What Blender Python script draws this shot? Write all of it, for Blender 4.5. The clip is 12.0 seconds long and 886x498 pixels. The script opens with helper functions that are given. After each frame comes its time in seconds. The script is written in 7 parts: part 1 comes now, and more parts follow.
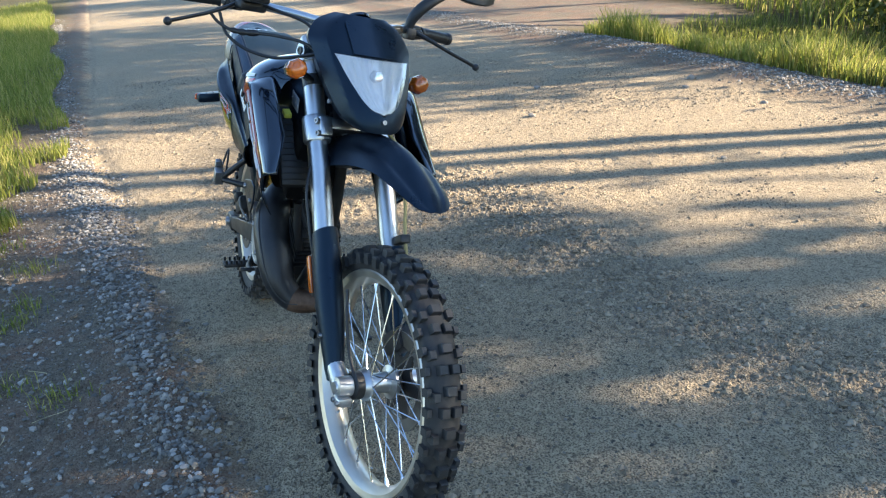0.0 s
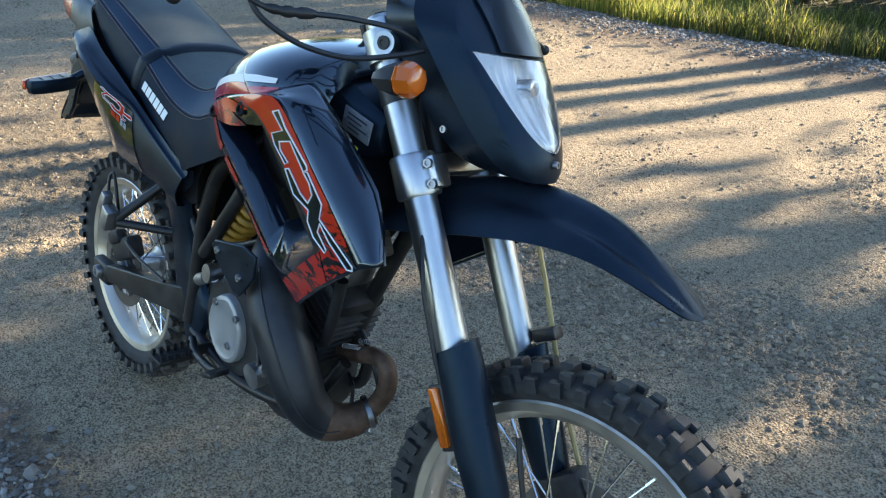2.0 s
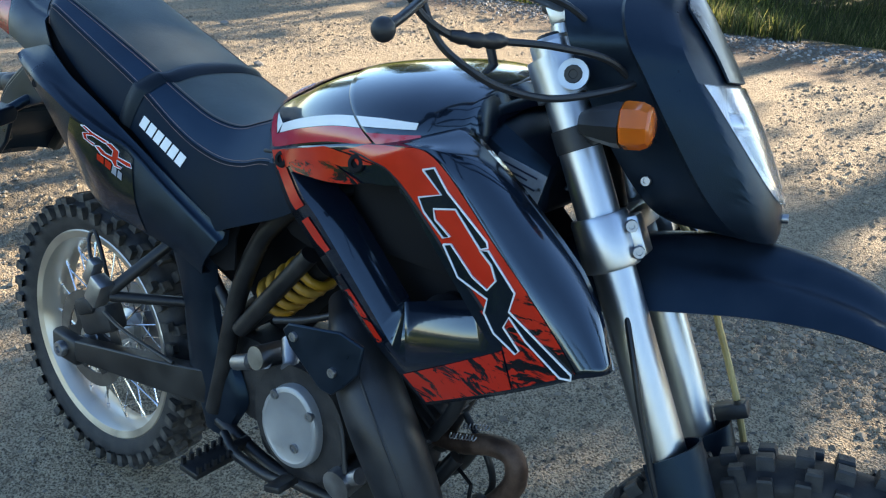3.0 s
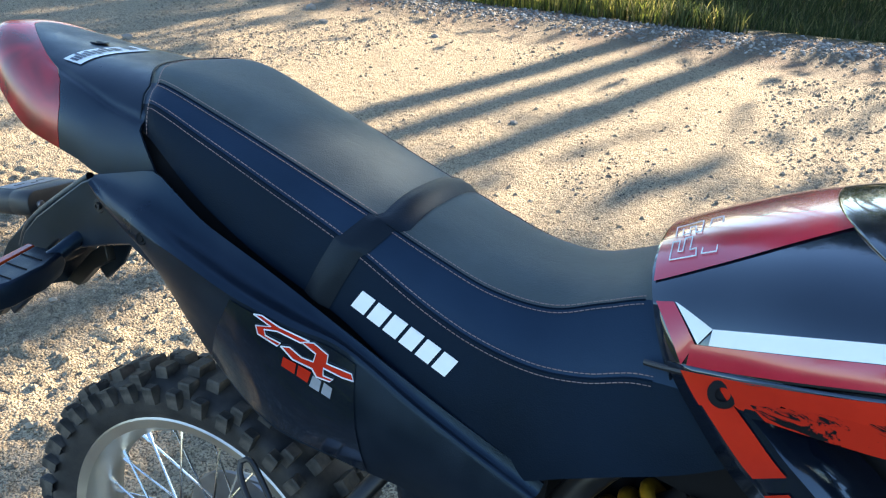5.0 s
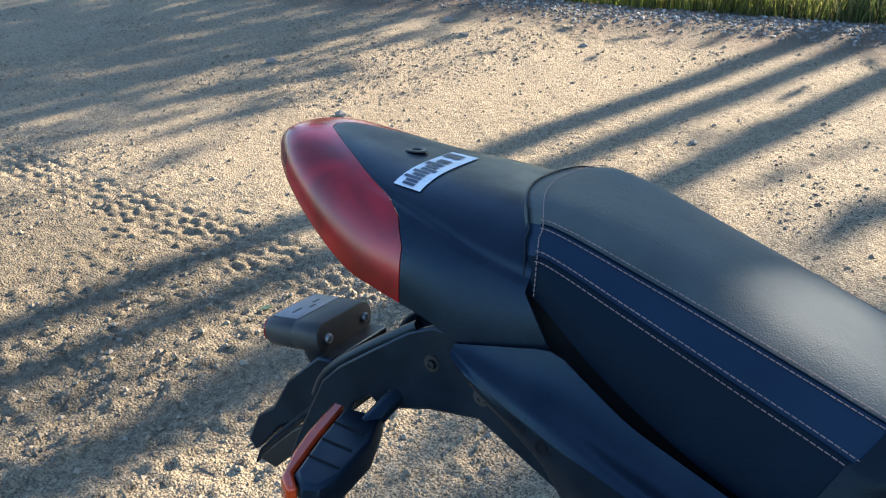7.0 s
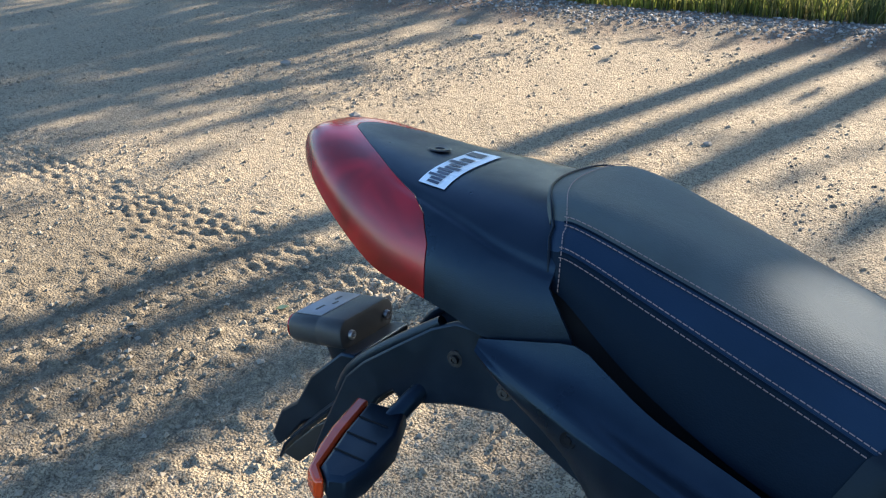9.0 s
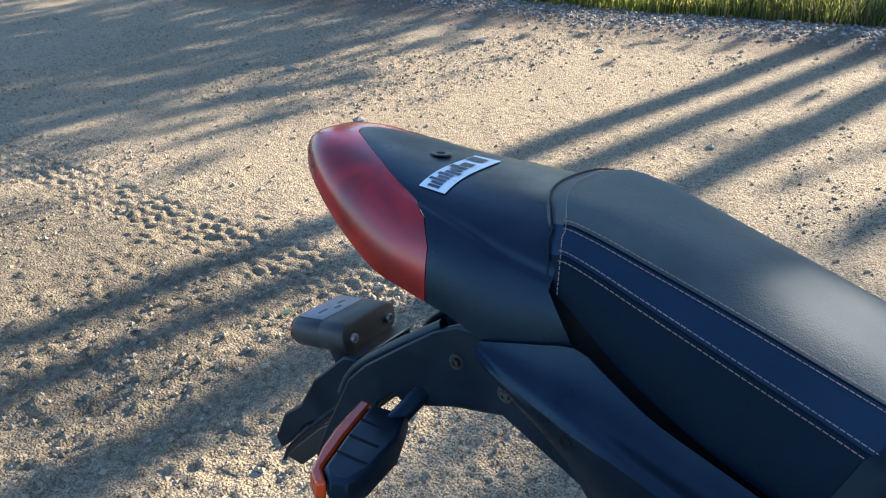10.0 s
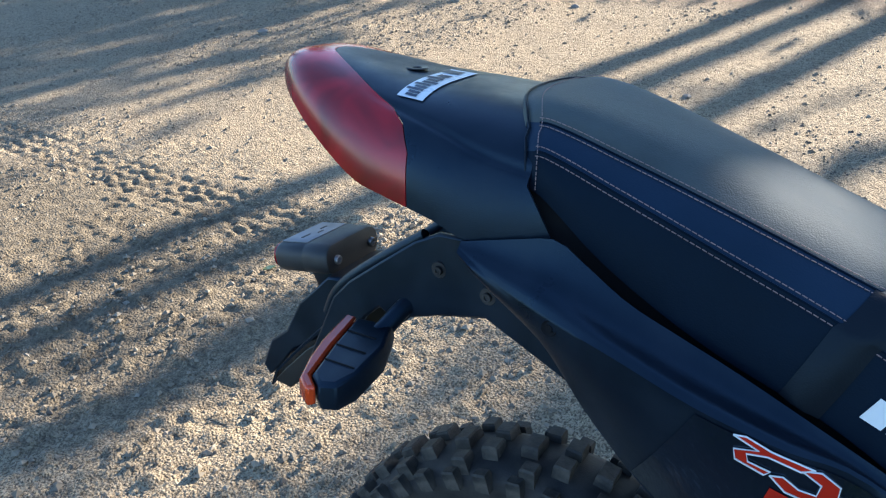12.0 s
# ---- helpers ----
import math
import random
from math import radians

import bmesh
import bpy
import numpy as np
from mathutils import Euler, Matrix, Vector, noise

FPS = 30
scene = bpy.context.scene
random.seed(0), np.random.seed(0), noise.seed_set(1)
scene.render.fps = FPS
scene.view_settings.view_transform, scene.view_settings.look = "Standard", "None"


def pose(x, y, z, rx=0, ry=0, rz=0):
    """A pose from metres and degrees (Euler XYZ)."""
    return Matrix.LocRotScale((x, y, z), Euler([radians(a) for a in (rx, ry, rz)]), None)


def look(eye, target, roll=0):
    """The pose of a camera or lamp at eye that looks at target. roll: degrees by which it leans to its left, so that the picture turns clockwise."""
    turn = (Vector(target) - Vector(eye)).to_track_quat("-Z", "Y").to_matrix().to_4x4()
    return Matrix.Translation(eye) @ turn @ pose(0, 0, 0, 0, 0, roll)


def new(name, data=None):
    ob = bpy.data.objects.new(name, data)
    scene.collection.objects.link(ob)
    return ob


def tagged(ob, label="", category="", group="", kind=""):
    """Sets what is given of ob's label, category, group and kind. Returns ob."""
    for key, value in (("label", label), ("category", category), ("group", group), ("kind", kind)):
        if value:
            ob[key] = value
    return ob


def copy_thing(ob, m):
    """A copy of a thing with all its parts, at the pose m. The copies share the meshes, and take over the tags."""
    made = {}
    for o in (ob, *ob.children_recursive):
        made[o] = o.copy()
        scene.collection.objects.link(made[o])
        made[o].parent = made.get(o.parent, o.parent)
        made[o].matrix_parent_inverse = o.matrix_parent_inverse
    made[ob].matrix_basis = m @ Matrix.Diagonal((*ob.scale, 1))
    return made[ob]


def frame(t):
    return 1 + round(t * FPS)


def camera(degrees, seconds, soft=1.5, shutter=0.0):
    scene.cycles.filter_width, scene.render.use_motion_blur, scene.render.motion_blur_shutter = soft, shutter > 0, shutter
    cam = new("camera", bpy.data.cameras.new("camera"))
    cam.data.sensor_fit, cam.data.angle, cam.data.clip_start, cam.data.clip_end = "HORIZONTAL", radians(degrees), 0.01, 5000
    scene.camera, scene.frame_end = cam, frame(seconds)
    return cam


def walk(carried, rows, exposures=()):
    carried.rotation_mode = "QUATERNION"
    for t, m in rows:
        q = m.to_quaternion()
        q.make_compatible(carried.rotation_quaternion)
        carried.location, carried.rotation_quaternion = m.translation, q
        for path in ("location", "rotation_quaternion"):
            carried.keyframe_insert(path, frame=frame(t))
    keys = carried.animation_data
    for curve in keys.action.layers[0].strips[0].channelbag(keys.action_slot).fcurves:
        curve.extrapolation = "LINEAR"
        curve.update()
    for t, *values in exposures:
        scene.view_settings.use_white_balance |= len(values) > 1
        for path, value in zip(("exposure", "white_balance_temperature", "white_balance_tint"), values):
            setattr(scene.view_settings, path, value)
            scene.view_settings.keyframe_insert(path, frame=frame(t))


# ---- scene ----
# the camera and its walk; x runs along the motorcycle, its rear wheel stands on the origin
cam = camera(58.3, 12.0, 1.2)
PATH = [
    (0, (3.094, -0.382, 1.337), (1.364, 0.300, 0.603), -3.61),
    (0.5, (2.864, -0.455, 1.309), (1.167, 0.274, 0.542), -3.71),
    (1, (2.578, -0.522, 1.315), (0.995, 0.371, 0.480), -2.17),
    (1.5, (2.289, -0.661, 1.325), (0.907, 0.475, 0.430), 1.06),
    (2, (1.971, -0.681, 1.350), (0.681, 0.546, 0.438), 0.21),
    (2.5, (1.672, -0.724, 1.337), (0.485, 0.597, 0.418), 0.98),
    (3, (1.443, -0.737, 1.334), (0.437, 0.708, 0.386), 1.44),
    (3.2, (1.343, -0.697, 1.317), (0.376, 0.758, 0.343), 0.69),
    (4.8, (0.743, -0.626, 1.311), (0.018, 0.964, 0.339), 1.78),
    (5, (0.658, -0.575, 1.322), (-0.060, 1.018, 0.350), 1.79),
    (5.5, (0.494, -0.534, 1.355), (-0.409, 0.959, 0.378), -1.27),
    (6, (0.313, -0.539, 1.368), (-0.662, 0.910, 0.394), -2.60),
    (6.5, (0.263, -0.488, 1.352), (-0.686, 0.976, 0.375), -2.87),
    (7, (0.247, -0.462, 1.356), (-0.689, 1.009, 0.377), -2.97),
    (7.5, (0.237, -0.466, 1.356), (-0.699, 1.004, 0.375), -2.90),
    (9.5, (0.247, -0.482, 1.360), (-0.723, 0.974, 0.391), -3.52),
    (10, (0.250, -0.483, 1.361), (-0.723, 0.974, 0.398), -3.70),
    (10.5, (0.254, -0.488, 1.358), (-0.721, 0.971, 0.399), -3.76),
    (11, (0.258, -0.497, 1.345), (-0.716, 0.963, 0.388), -3.89),
    (11.5, (0.259, -0.509, 1.327), (-0.705, 0.948, 0.354), -4.21),
    (12, (0.270, -0.521, 1.313), (-0.648, 0.927, 0.283), -4.80),
]
# seconds, stops, white balance: the clip's camera opens up over the seat and cools at the end
EXPOSURE = [(0, 2.22, 6450, 10), (1, 2.16, 6450, 10), (2, 2.16, 6500, 10), (3, 2.14, 6350, 10), (4.8, 2.42, 6450, 10), (5.2, 2.40, 6450, 10), (5.6, 2.31, 6300, 10), (6, 2.17, 6200, 10), (6.6, 2.06, 6100, 10), (7.5, 1.98, 6050, 10), (9.5, 1.98, 5950, 10), (12, 1.94, 5750, 10)]
walk(cam, [(t, look(eye, target, roll)) for t, eye, target, roll in PATH], EXPOSURE)

# ---- world, sun, exposure ----
SUN_EL, SUN_AZ = 21.0, (0.34, 0.94)          # elevation; the way to the sun on the ground
world = bpy.data.worlds.new("sky")
scene.world = world
world.use_nodes = True
wn = world.node_tree.nodes
sky = wn.new("ShaderNodeTexSky")
sky.sky_type, sky.sun_disc = "NISHITA", False
sky.sun_elevation = radians(SUN_EL)
sky.sun_rotation = math.atan2(SUN_AZ[0], SUN_AZ[1])
sky.air_density, sky.dust_density, sky.ozone_density = 1.0, 0.15, 3.0
wn["Background"].inputs[1].default_value = 0.11
world.node_tree.links.new(sky.outputs[0], wn["Background"].inputs[0])
sun = new("sun", bpy.data.lights.new("sun", "SUN"))
sun.data.energy, sun.data.angle, sun.data.color = 5.4, radians(0.53), (1.0, 0.86, 0.67)
_az = Vector((SUN_AZ[0], SUN_AZ[1], 0)).normalized()
_to = _az * math.cos(radians(SUN_EL)) + Vector((0, 0, math.sin(radians(SUN_EL))))
sun.matrix_world = look(_to * 60, (0, 0, 0))

# ---- materials ----
def shader(name):
    m = bpy.data.materials.new(name)
    m.use_nodes = True
    nt = m.node_tree
    return m, nt, nt.nodes["Principled BSDF"]


def add(nt, kind, **values):
    n = nt.nodes.new(kind)
    for key, value in values.items():
        if key in n.inputs:
            n.inputs[key].default_value = value
    return n


def ramp(nt, source, stops):
    r = nt.nodes.new("ShaderNodeValToRGB")
    el = r.color_ramp.elements
    while len(el) < len(stops):
        el.new(0.5)
    for e, (p, c) in zip(el, stops):
        e.position, e.color = p, (*c, 1) if len(c) == 3 else c
    nt.links.new(source, r.inputs[0])
    return r.outputs[0]


def mix(nt, fac, a, b):
    m = nt.nodes.new("ShaderNodeMix")
    m.data_type = "RGBA"
    for sock, v in ((m.inputs[0], fac), (m.inputs[6], a), (m.inputs[7], b)):
        if isinstance(v, bpy.types.NodeSocket):
            nt.links.new(v, sock)
        elif isinstance(v, tuple):
            sock.default_value = (*v, 1)
        else:
            sock.default_value = v
    return m.outputs[2]


def maths(nt, op, a, b=0.0, clamp=False):
    m = nt.nodes.new("ShaderNodeMath")
    m.operation, m.use_clamp = op, clamp
    for sock, v in ((m.inputs[0], a), (m.inputs[1], b)):
        if isinstance(v, bpy.types.NodeSocket):
            nt.links.new(v, sock)
        else:
            sock.default_value = v
    return m.outputs[0]


def surface(name, base, rough, metal=0.0, vary=0.25, scale=18.0, grain=260.0, bump=0.08, dust=0.0, dust_colour=(0.24, 0.2, 0.15), coat=0.0, spec=0.5, rvar=0.1, sky_tint=None):
    """A worn surface: blotches and fine grain in colour, roughness and relief, with a film of road dust."""
    m, nt, b = shader(name)
    at = add(nt, "ShaderNodeTexCoord").outputs["Object"]
    n1 = add(nt, "ShaderNodeTexNoise", Scale=scale, Detail=6.0, Roughness=0.6)
    n2 = add(nt, "ShaderNodeTexNoise", Scale=grain, Detail=3.0)
    nt.links.new(at, n1.inputs["Vector"])
    nt.links.new(at, n2.inputs["Vector"])
    lo = tuple(c * (1 - vary) for c in base)
    hi = tuple(min(1, c * (1 + vary)) for c in base)
    colour = ramp(nt, n1.outputs[0], ((0.3, lo), (0.7, hi)))
    if dust:
        film = maths(nt, "MULTIPLY", ramp(nt, n1.outputs[0], ((0.42, (0, 0, 0)), (0.75, (1, 1, 1)))), dust)
        colour = mix(nt, film, colour, dust_colour)
    nt.links.new(colour, b.inputs["Base Color"])
    rr = ramp(nt, n1.outputs[0], ((0.3, (max(0, rough - rvar),) * 3), (0.7, (min(1, rough + rvar),) * 3)))
    nt.links.new(rr, b.inputs["Roughness"])
    b.inputs["Metallic"].default_value = metal
    b.inputs["Specular IOR Level"].default_value = spec
    b.inputs["Coat Weight"].default_value = coat
    if sky_tint:
        b.inputs["Specular Tint"].default_value = (*sky_tint, 1)
    b.inputs["Coat Roughness"].default_value = 0.05
    if bump:
        bp = add(nt, "ShaderNodeBump", Strength=bump, Distance=0.002)
        nt.links.new(n2.outputs[0], bp.inputs["Height"])
        nt.links.new(bp.outputs[0], b.inputs["Normal"])
    return m


# the blue specular tints put a bluer sky into the reflections
MATTE = surface("matte_black_plastic", (0.007, 0.0105, 0.017), 0.36, vary=0.2, grain=900, bump=0.12, dust=0.01, spec=0.36, sky_tint=(0.42, 0.7, 1.0))
GLOSS = surface("gloss_black_paint", (0.004, 0.007, 0.014), 0.16, vary=0.2, bump=0.0, coat=1.0, dust=0.01, rvar=0.05, spec=0.6, sky_tint=(0.55, 0.8, 1.0))
SCREEN = surface("satin_fly_screen", (0.006, 0.011, 0.020), 0.3, vary=0.15, bump=0.0, coat=0.15, dust=0.02, rvar=0.05, spec=0.4, sky_tint=(0.5, 0.75, 1.0))
RED = surface("red_decal", (0.5, 0.022, 0.008), 0.22, vary=0.12, bump=0.0, coat=0.5, rvar=0.04)
CRIMSON = surface("crimson_decal", (0.42, 0.012, 0.035), 0.2, vary=0.1, bump=0.0, coat=0.5, rvar=0.04)
WHITE = surface("white_decal", (0.78, 0.78, 0.76), 0.35, vary=0.05, bump=0.0)
NAVY = surface("dark_print", (0.02, 0.025, 0.05), 0.4, vary=0.1, bump=0.0)
RUBBER = surface("tyre_rubber", (0.016, 0.016, 0.017), 0.68, vary=0.35, scale=30, grain=500, bump=0.25, dust=0.14)
KNOB = surface("tyre_knob_rubber", (0.014, 0.016, 0.019), 0.55, vary=0.35, scale=40, grain=400, bump=0.3, dust=0.09)
KNOB_DUSTY = surface("dusty_tyre_knob_rubber", (0.020, 0.020, 0.020), 0.68, vary=0.4, scale=40, grain=400, bump=0.35, dust=0.3)
CABLE = surface("cable_rubber", (0.014, 0.014, 0.015), 0.45, bump=0.05)
ALLOY = surface("brushed_aluminium", (0.53, 0.54, 0.55), 0.36, metal=1.0, vary=0.06, bump=0.0, rvar=0.04)
RIMM = surface("polished_rim_aluminium", (0.66, 0.60, 0.51), 0.38, metal=0.92, vary=0.14, bump=0.03, dust=0.25, dust_colour=(0.34, 0.29, 0.22))
CHROME = surface("bright_steel", (0.72, 0.72, 0.72), 0.18, metal=1.0, vary=0.1, bump=0.02, dust=0.08)
STEEL = surface("dull_steel", (0.36, 0.36, 0.37), 0.42, metal=1.0, vary=0.3, bump=0.06, dust=0.2)
DISC = surface("dark_disc_steel", (0.17, 0.16, 0.15), 0.42, metal=0.85, vary=0.3, bump=0.05, dust=0.15)
ENGINE = surface("dark_engine_casting", (0.022, 0.022, 0.024), 0.55, metal=0.4, vary=0.4, grain=300, bump=0.3, dust=0.12)
COVER = surface("grey_engine_cover_paint", (0.34, 0.34, 0.335), 0.42, metal=0.4, vary=0.12, grain=500, bump=0.08, dust=0.12)
FRAME = surface("black_frame_paint", (0.008, 0.008, 0.009), 0.45, vary=0.3, bump=0.05, dust=0.06)
PIPE = surface("black_exhaust_paint", (0.012, 0.014, 0.018), 0.44, vary=0.35, scale=14, grain=350, bump=0.12, dust=0.06)
RUST = surface("rusty_header_steel", (0.11, 0.062, 0.04), 0.62, metal=0.45, vary=0.55, scale=26, grain=300, bump=0.3, dust=0.25)
YELLOW = surface("yellow_spring_paint", (0.42, 0.21, 0.012), 0.45, vary=0.3, dust=0.3)
DARK = surface("dull_black_moulding", (0.007, 0.007, 0.008), 0.75, vary=0.3, spec=0.15)
BRASS = surface("yellow_brake_hose", (0.42, 0.32, 0.12), 0.45, vary=0.2, dust=0.1)
THREAD = surface("tan_stitching", (0.27, 0.185, 0.165), 0.8, vary=0.2, bump=0.0)
LAMPBLACK = surface("faded_black_plastic", (0.022, 0.024, 0.026), 0.5, vary=0.3, grain=700, bump=0.15, dust=0.05)
GREY = surface("grey_label", (0.22, 0.23, 0.25), 0.5, vary=0.3, bump=0.0)


def vinyl(name, base, rough, spec=0.45, relief=0.13):
    m, nt, b = shader(name)
    at = add(nt, "ShaderNodeTexCoord").outputs["Object"]
    v = add(nt, "ShaderNodeTexVoronoi", Scale=620.0)
    n = add(nt, "ShaderNodeTexNoise", Scale=9.0, Detail=5.0)
    w = add(nt, "ShaderNodeTexNoise", Scale=45.0, Detail=4.0)
    w.inputs["Distortion"].default_value = 1.2
    for q in (v, n, w):
        nt.links.new(at, q.inputs["Vector"])
    nt.links.new(ramp(nt, n.outputs[0], ((0.3, tuple(c * 0.75 for c in base)), (0.7, tuple(c * 1.3 for c in base)))), b.inputs["Base Color"])
    nt.links.new(ramp(nt, n.outputs[0], ((0.3, (rough - 0.07,) * 3), (0.7, (rough + 0.07,) * 3))), b.inputs["Roughness"])
    h = maths(nt, "ADD", maths(nt, "MULTIPLY", v.outputs["Distance"], 0.5), w.outputs[0])
    bp = add(nt, "ShaderNodeBump", Strength=relief, Distance=0.002)
    nt.links.new(h, bp.inputs["Height"])
    nt.links.new(bp.outputs[0], b.inputs["Normal"])
    b.inputs["Specular IOR Level"].default_value = spec
    # sky blue put into the sheen
    b.inputs["Specular Tint"].default_value = (0.5, 0.76, 1.0, 1)
    return m


# black vinyl throughout: sky sheen is put into the top's grey and panel's navy
VINYL_TOP = vinyl("sheen_grey_seat_vinyl", (0.078, 0.087, 0.080), 0.55, 0.2, 0.3)
VINYL_BLUE = vinyl("sky_navy_seat_vinyl", (0.0055, 0.0125, 0.027), 0.44)
VINYL_STRAP = vinyl("strap_vinyl", (0.009, 0.011, 0.014), 0.42, 0.18)
VINYL_SIDE = vinyl("black_seat_vinyl", (0.0042, 0.0085, 0.0165), 0.50, 0.10)


def lens(name, colour, rough=0.08, through_it=0.5, coat=0.4, dim=0.45):
    m, nt, b = shader(name)
    at = add(nt, "ShaderNodeTexCoord").outputs["Object"]
    n = add(nt, "ShaderNodeTexNoise", Scale=14.0, Detail=2.0, Distortion=0.8)
    nt.links.new(at, n.inputs["Vector"])
    nt.links.new(ramp(nt, n.outputs[0], ((0.35, tuple(c * dim for c in colour)), (0.65, colour))), b.inputs["Base Color"])
    b.inputs["Roughness"].default_value = rough
    b.inputs["Transmission Weight"].default_value = through_it
    b.inputs["IOR"].default_value = 1.49
    b.inputs["Coat Weight"].default_value = coat
    return m


AMBER = lens("amber_lens", (0.9, 0.19, 0.014), 0.12, 0.35, 0.4, 0.6)
AMBER_DEEP = lens("deep_amber_lens", (0.82, 0.078, 0.012), 0.24, 0.12)
REDLENS = lens("red_lens", (0.40, 0.006, 0.014), 0.27, 0.08, 0.12)
CLEAR = lens("clear_headlamp_lens", (0.98, 0.98, 0.98), 0.05, 0.9, 0.2, 0.95)
MIRRORED = surface("headlamp_reflector", (0.97, 0.97, 0.97), 0.25, metal=0.0, vary=0.03, bump=0.0, spec=0.8)


def flames(name):
    """Printed decal: torn red shapes on black."""
    m, nt, b = shader(name)
    at = add(nt, "ShaderNodeTexCoord").outputs["Object"]
    mp = add(nt, "ShaderNodeMapping")
    mp.inputs["Rotation"].default_value = (0, radians(38), 0)
    mp.inputs["Scale"].default_value = (16, 16, 48)
    nt.links.new(at, mp.inputs["Vector"])
    n = add(nt, "ShaderNodeTexNoise", Scale=1.0, Detail=6.0, Roughness=0.7, Distortion=0.7)
    nt.links.new(mp.outputs[0], n.inputs["Vector"])
    nt.links.new(ramp(nt, n.outputs[0], ((0.50, (0.46, 0.02, 0.008)), (0.53, (0.006, 0.006, 0.008)))), b.inputs["Base Color"])
    b.inputs["Roughness"].default_value = 0.2
    b.inputs["Coat Weight"].default_value = 0.5
    return m


FLAMES = flames("torn_red_and_black_decal")


# ---- building helpers ----
def spline(pts, n):
    """n + 1 points on a smooth curve through pts, evenly by chord."""
    P = np.array(pts, float)
    Q = np.vstack([2 * P[0] - P[1], P, 2 * P[-1] - P[-2]])
    seg = np.r_[0, np.cumsum(np.linalg.norm(np.diff(P, axis=0), axis=1))]
    out = []
    for s in np.linspace(0, seg[-1], n + 1):
        i = min(int(np.searchsorted(seg, s, side="right")) - 1, len(P) - 2)
        t = (s - seg[i]) / max(seg[i + 1] - seg[i], 1e-9)
        a, b, c, d = Q[i], Q[i + 1], Q[i + 2], Q[i + 3]
        out.append(0.5 * (2 * b + (c - a) * t + (2 * a - 5 * b + 4 * c - d) * t * t + (3 * b - a - 3 * c + d) * t ** 3))
    return [tuple(p) for p in out]


def table(x, rows):
    """Smooth values of the columns of rows (first column: x) at x."""
    k = [r[0] for r in rows]
    out = []
    for c in range(1, len(rows[0])):
        v = [r[c] for r in rows]
        i = min(max(int(np.searchsorted(k, x)) - 1, 0), len(k) - 2)
        t = min(max((x - k[i]) / (k[i + 1] - k[i]), 0), 1)
        m0 = (v[i + 1] - v[i - 1]) / (k[i + 1] - k[i - 1]) if i > 0 else (v[1] - v[0]) / (k[1] - k[0])
        m1 = (v[i + 2] - v[i]) / (k[i + 2] - k[i]) if i + 2 < len(k) else (v[-1] - v[-2]) / (k[-1] - k[-2])
        h = k[i + 1] - k[i]
        out.append((2 * t ** 3 - 3 * t * t + 1) * v[i] + (t ** 3 - 2 * t * t + t) * h * m0 + (3 * t * t - 2 * t ** 3) * v[i + 1] + (t ** 3 - t * t) * h * m1)
    return out


def part(name, bm, material, parent=None, label="", angle=40, turn=None, bevel=0.0, thick=0.0):
    if turn is not None:
        bmesh.ops.transform(bm, matrix=turn, verts=bm.verts)
    bmesh.ops.recalc_face_normals(bm, faces=bm.faces)
    me = bpy.data.meshes.new(name)
    bm.to_mesh(me)
    bm.free()
    me.materials.append(material)
    me.polygons.foreach_set("use_smooth", [True] * len(me.polygons))
    me.set_sharp_from_angle(angle=radians(angle))
    ob = new(name, me)
    ob.parent = parent
    if bevel:
        mod = ob.modifiers.new("edge", "BEVEL")
        mod.width, mod.segments, mod.limit_method, mod.angle_limit = bevel, 2, "ANGLE", radians(45)
        mod.harden_normals = False
    if thick:
        mod = ob.modifiers.new("wall", "SOLIDIFY")
        mod.thickness, mod.offset = thick, -1
    if label:
        tagged(ob, label)
    return ob


def skin(bm, rings, closed=True, caps=True):
    """Quads between rings of equal length."""
    V = [[bm.verts.new(p) for p in r] for r in rings]
    n = len(V[0])
    for a, b in zip(V, V[1:]):
        for i in range(n if closed else n - 1):
            j = (i + 1) % n
            bm.faces.new((a[i], a[j], b[j], b[i]))
    if caps and closed:
        bm.faces.new(V[0])
        bm.faces.new(V[-1])
    return V


def tube(bm, pts, r, seg=12, caps=True, flat=1.0):
    """A round bar along pts; r: one radius or one a point."""
    P = [Vector(p) for p in pts]
    R = [r] * len(P) if isinstance(r, (int, float)) else r
    T = [(P[min(i + 1, len(P) - 1)] - P[max(i - 1, 0)]).normalized() for i in range(len(P))]
    side = T[0].orthogonal().normalized()
    rings = []
    for p, t, rad in zip(P, T, R):
        side = (side - t * side.dot(t)).normalized()
        up = t.cross(side)
        rings.append([p + (side * math.cos(a) + up * math.sin(a) * flat) * rad for a in (2 * math.pi * k / seg for k in range(seg))])
    skin(bm, rings, True, caps)
    return bm


def along(a, b, bm=None, r=0.01, seg=12):
    return tube(bm or bmesh.new(), (a, b), r, seg)


def lathe(bm, profile, centre, axis=(0, 1, 0), seg=48, ring=False):
    """Turns (radius, height) points about an axis; ring: the profile is a closed loop."""
    q = Vector((0, 0, 1)).rotation_difference(Vector(axis))
    c = Vector(centre)
    rings = []
    for k in range(seg):
        a = 2 * math.pi * k / seg
        rings.append([c + q @ Vector((r * math.cos(a), r * math.sin(a), h)) for r, h in profile])
    rings.append(None)
    V = [[bm.verts.new(p) for p in r] for r in rings[:-1]]
    n = len(profile)
    for k in range(seg):
        a, b = V[k], V[(k + 1) % seg]
        for i in range(n if ring else n - 1):
            j = (i + 1) % n
            bm.faces.new((a[i], a[j], b[j], b[i]))
    bmesh.ops.remove_doubles(bm, verts=[v for r in V for v in r], dist=1e-6)
    return bm


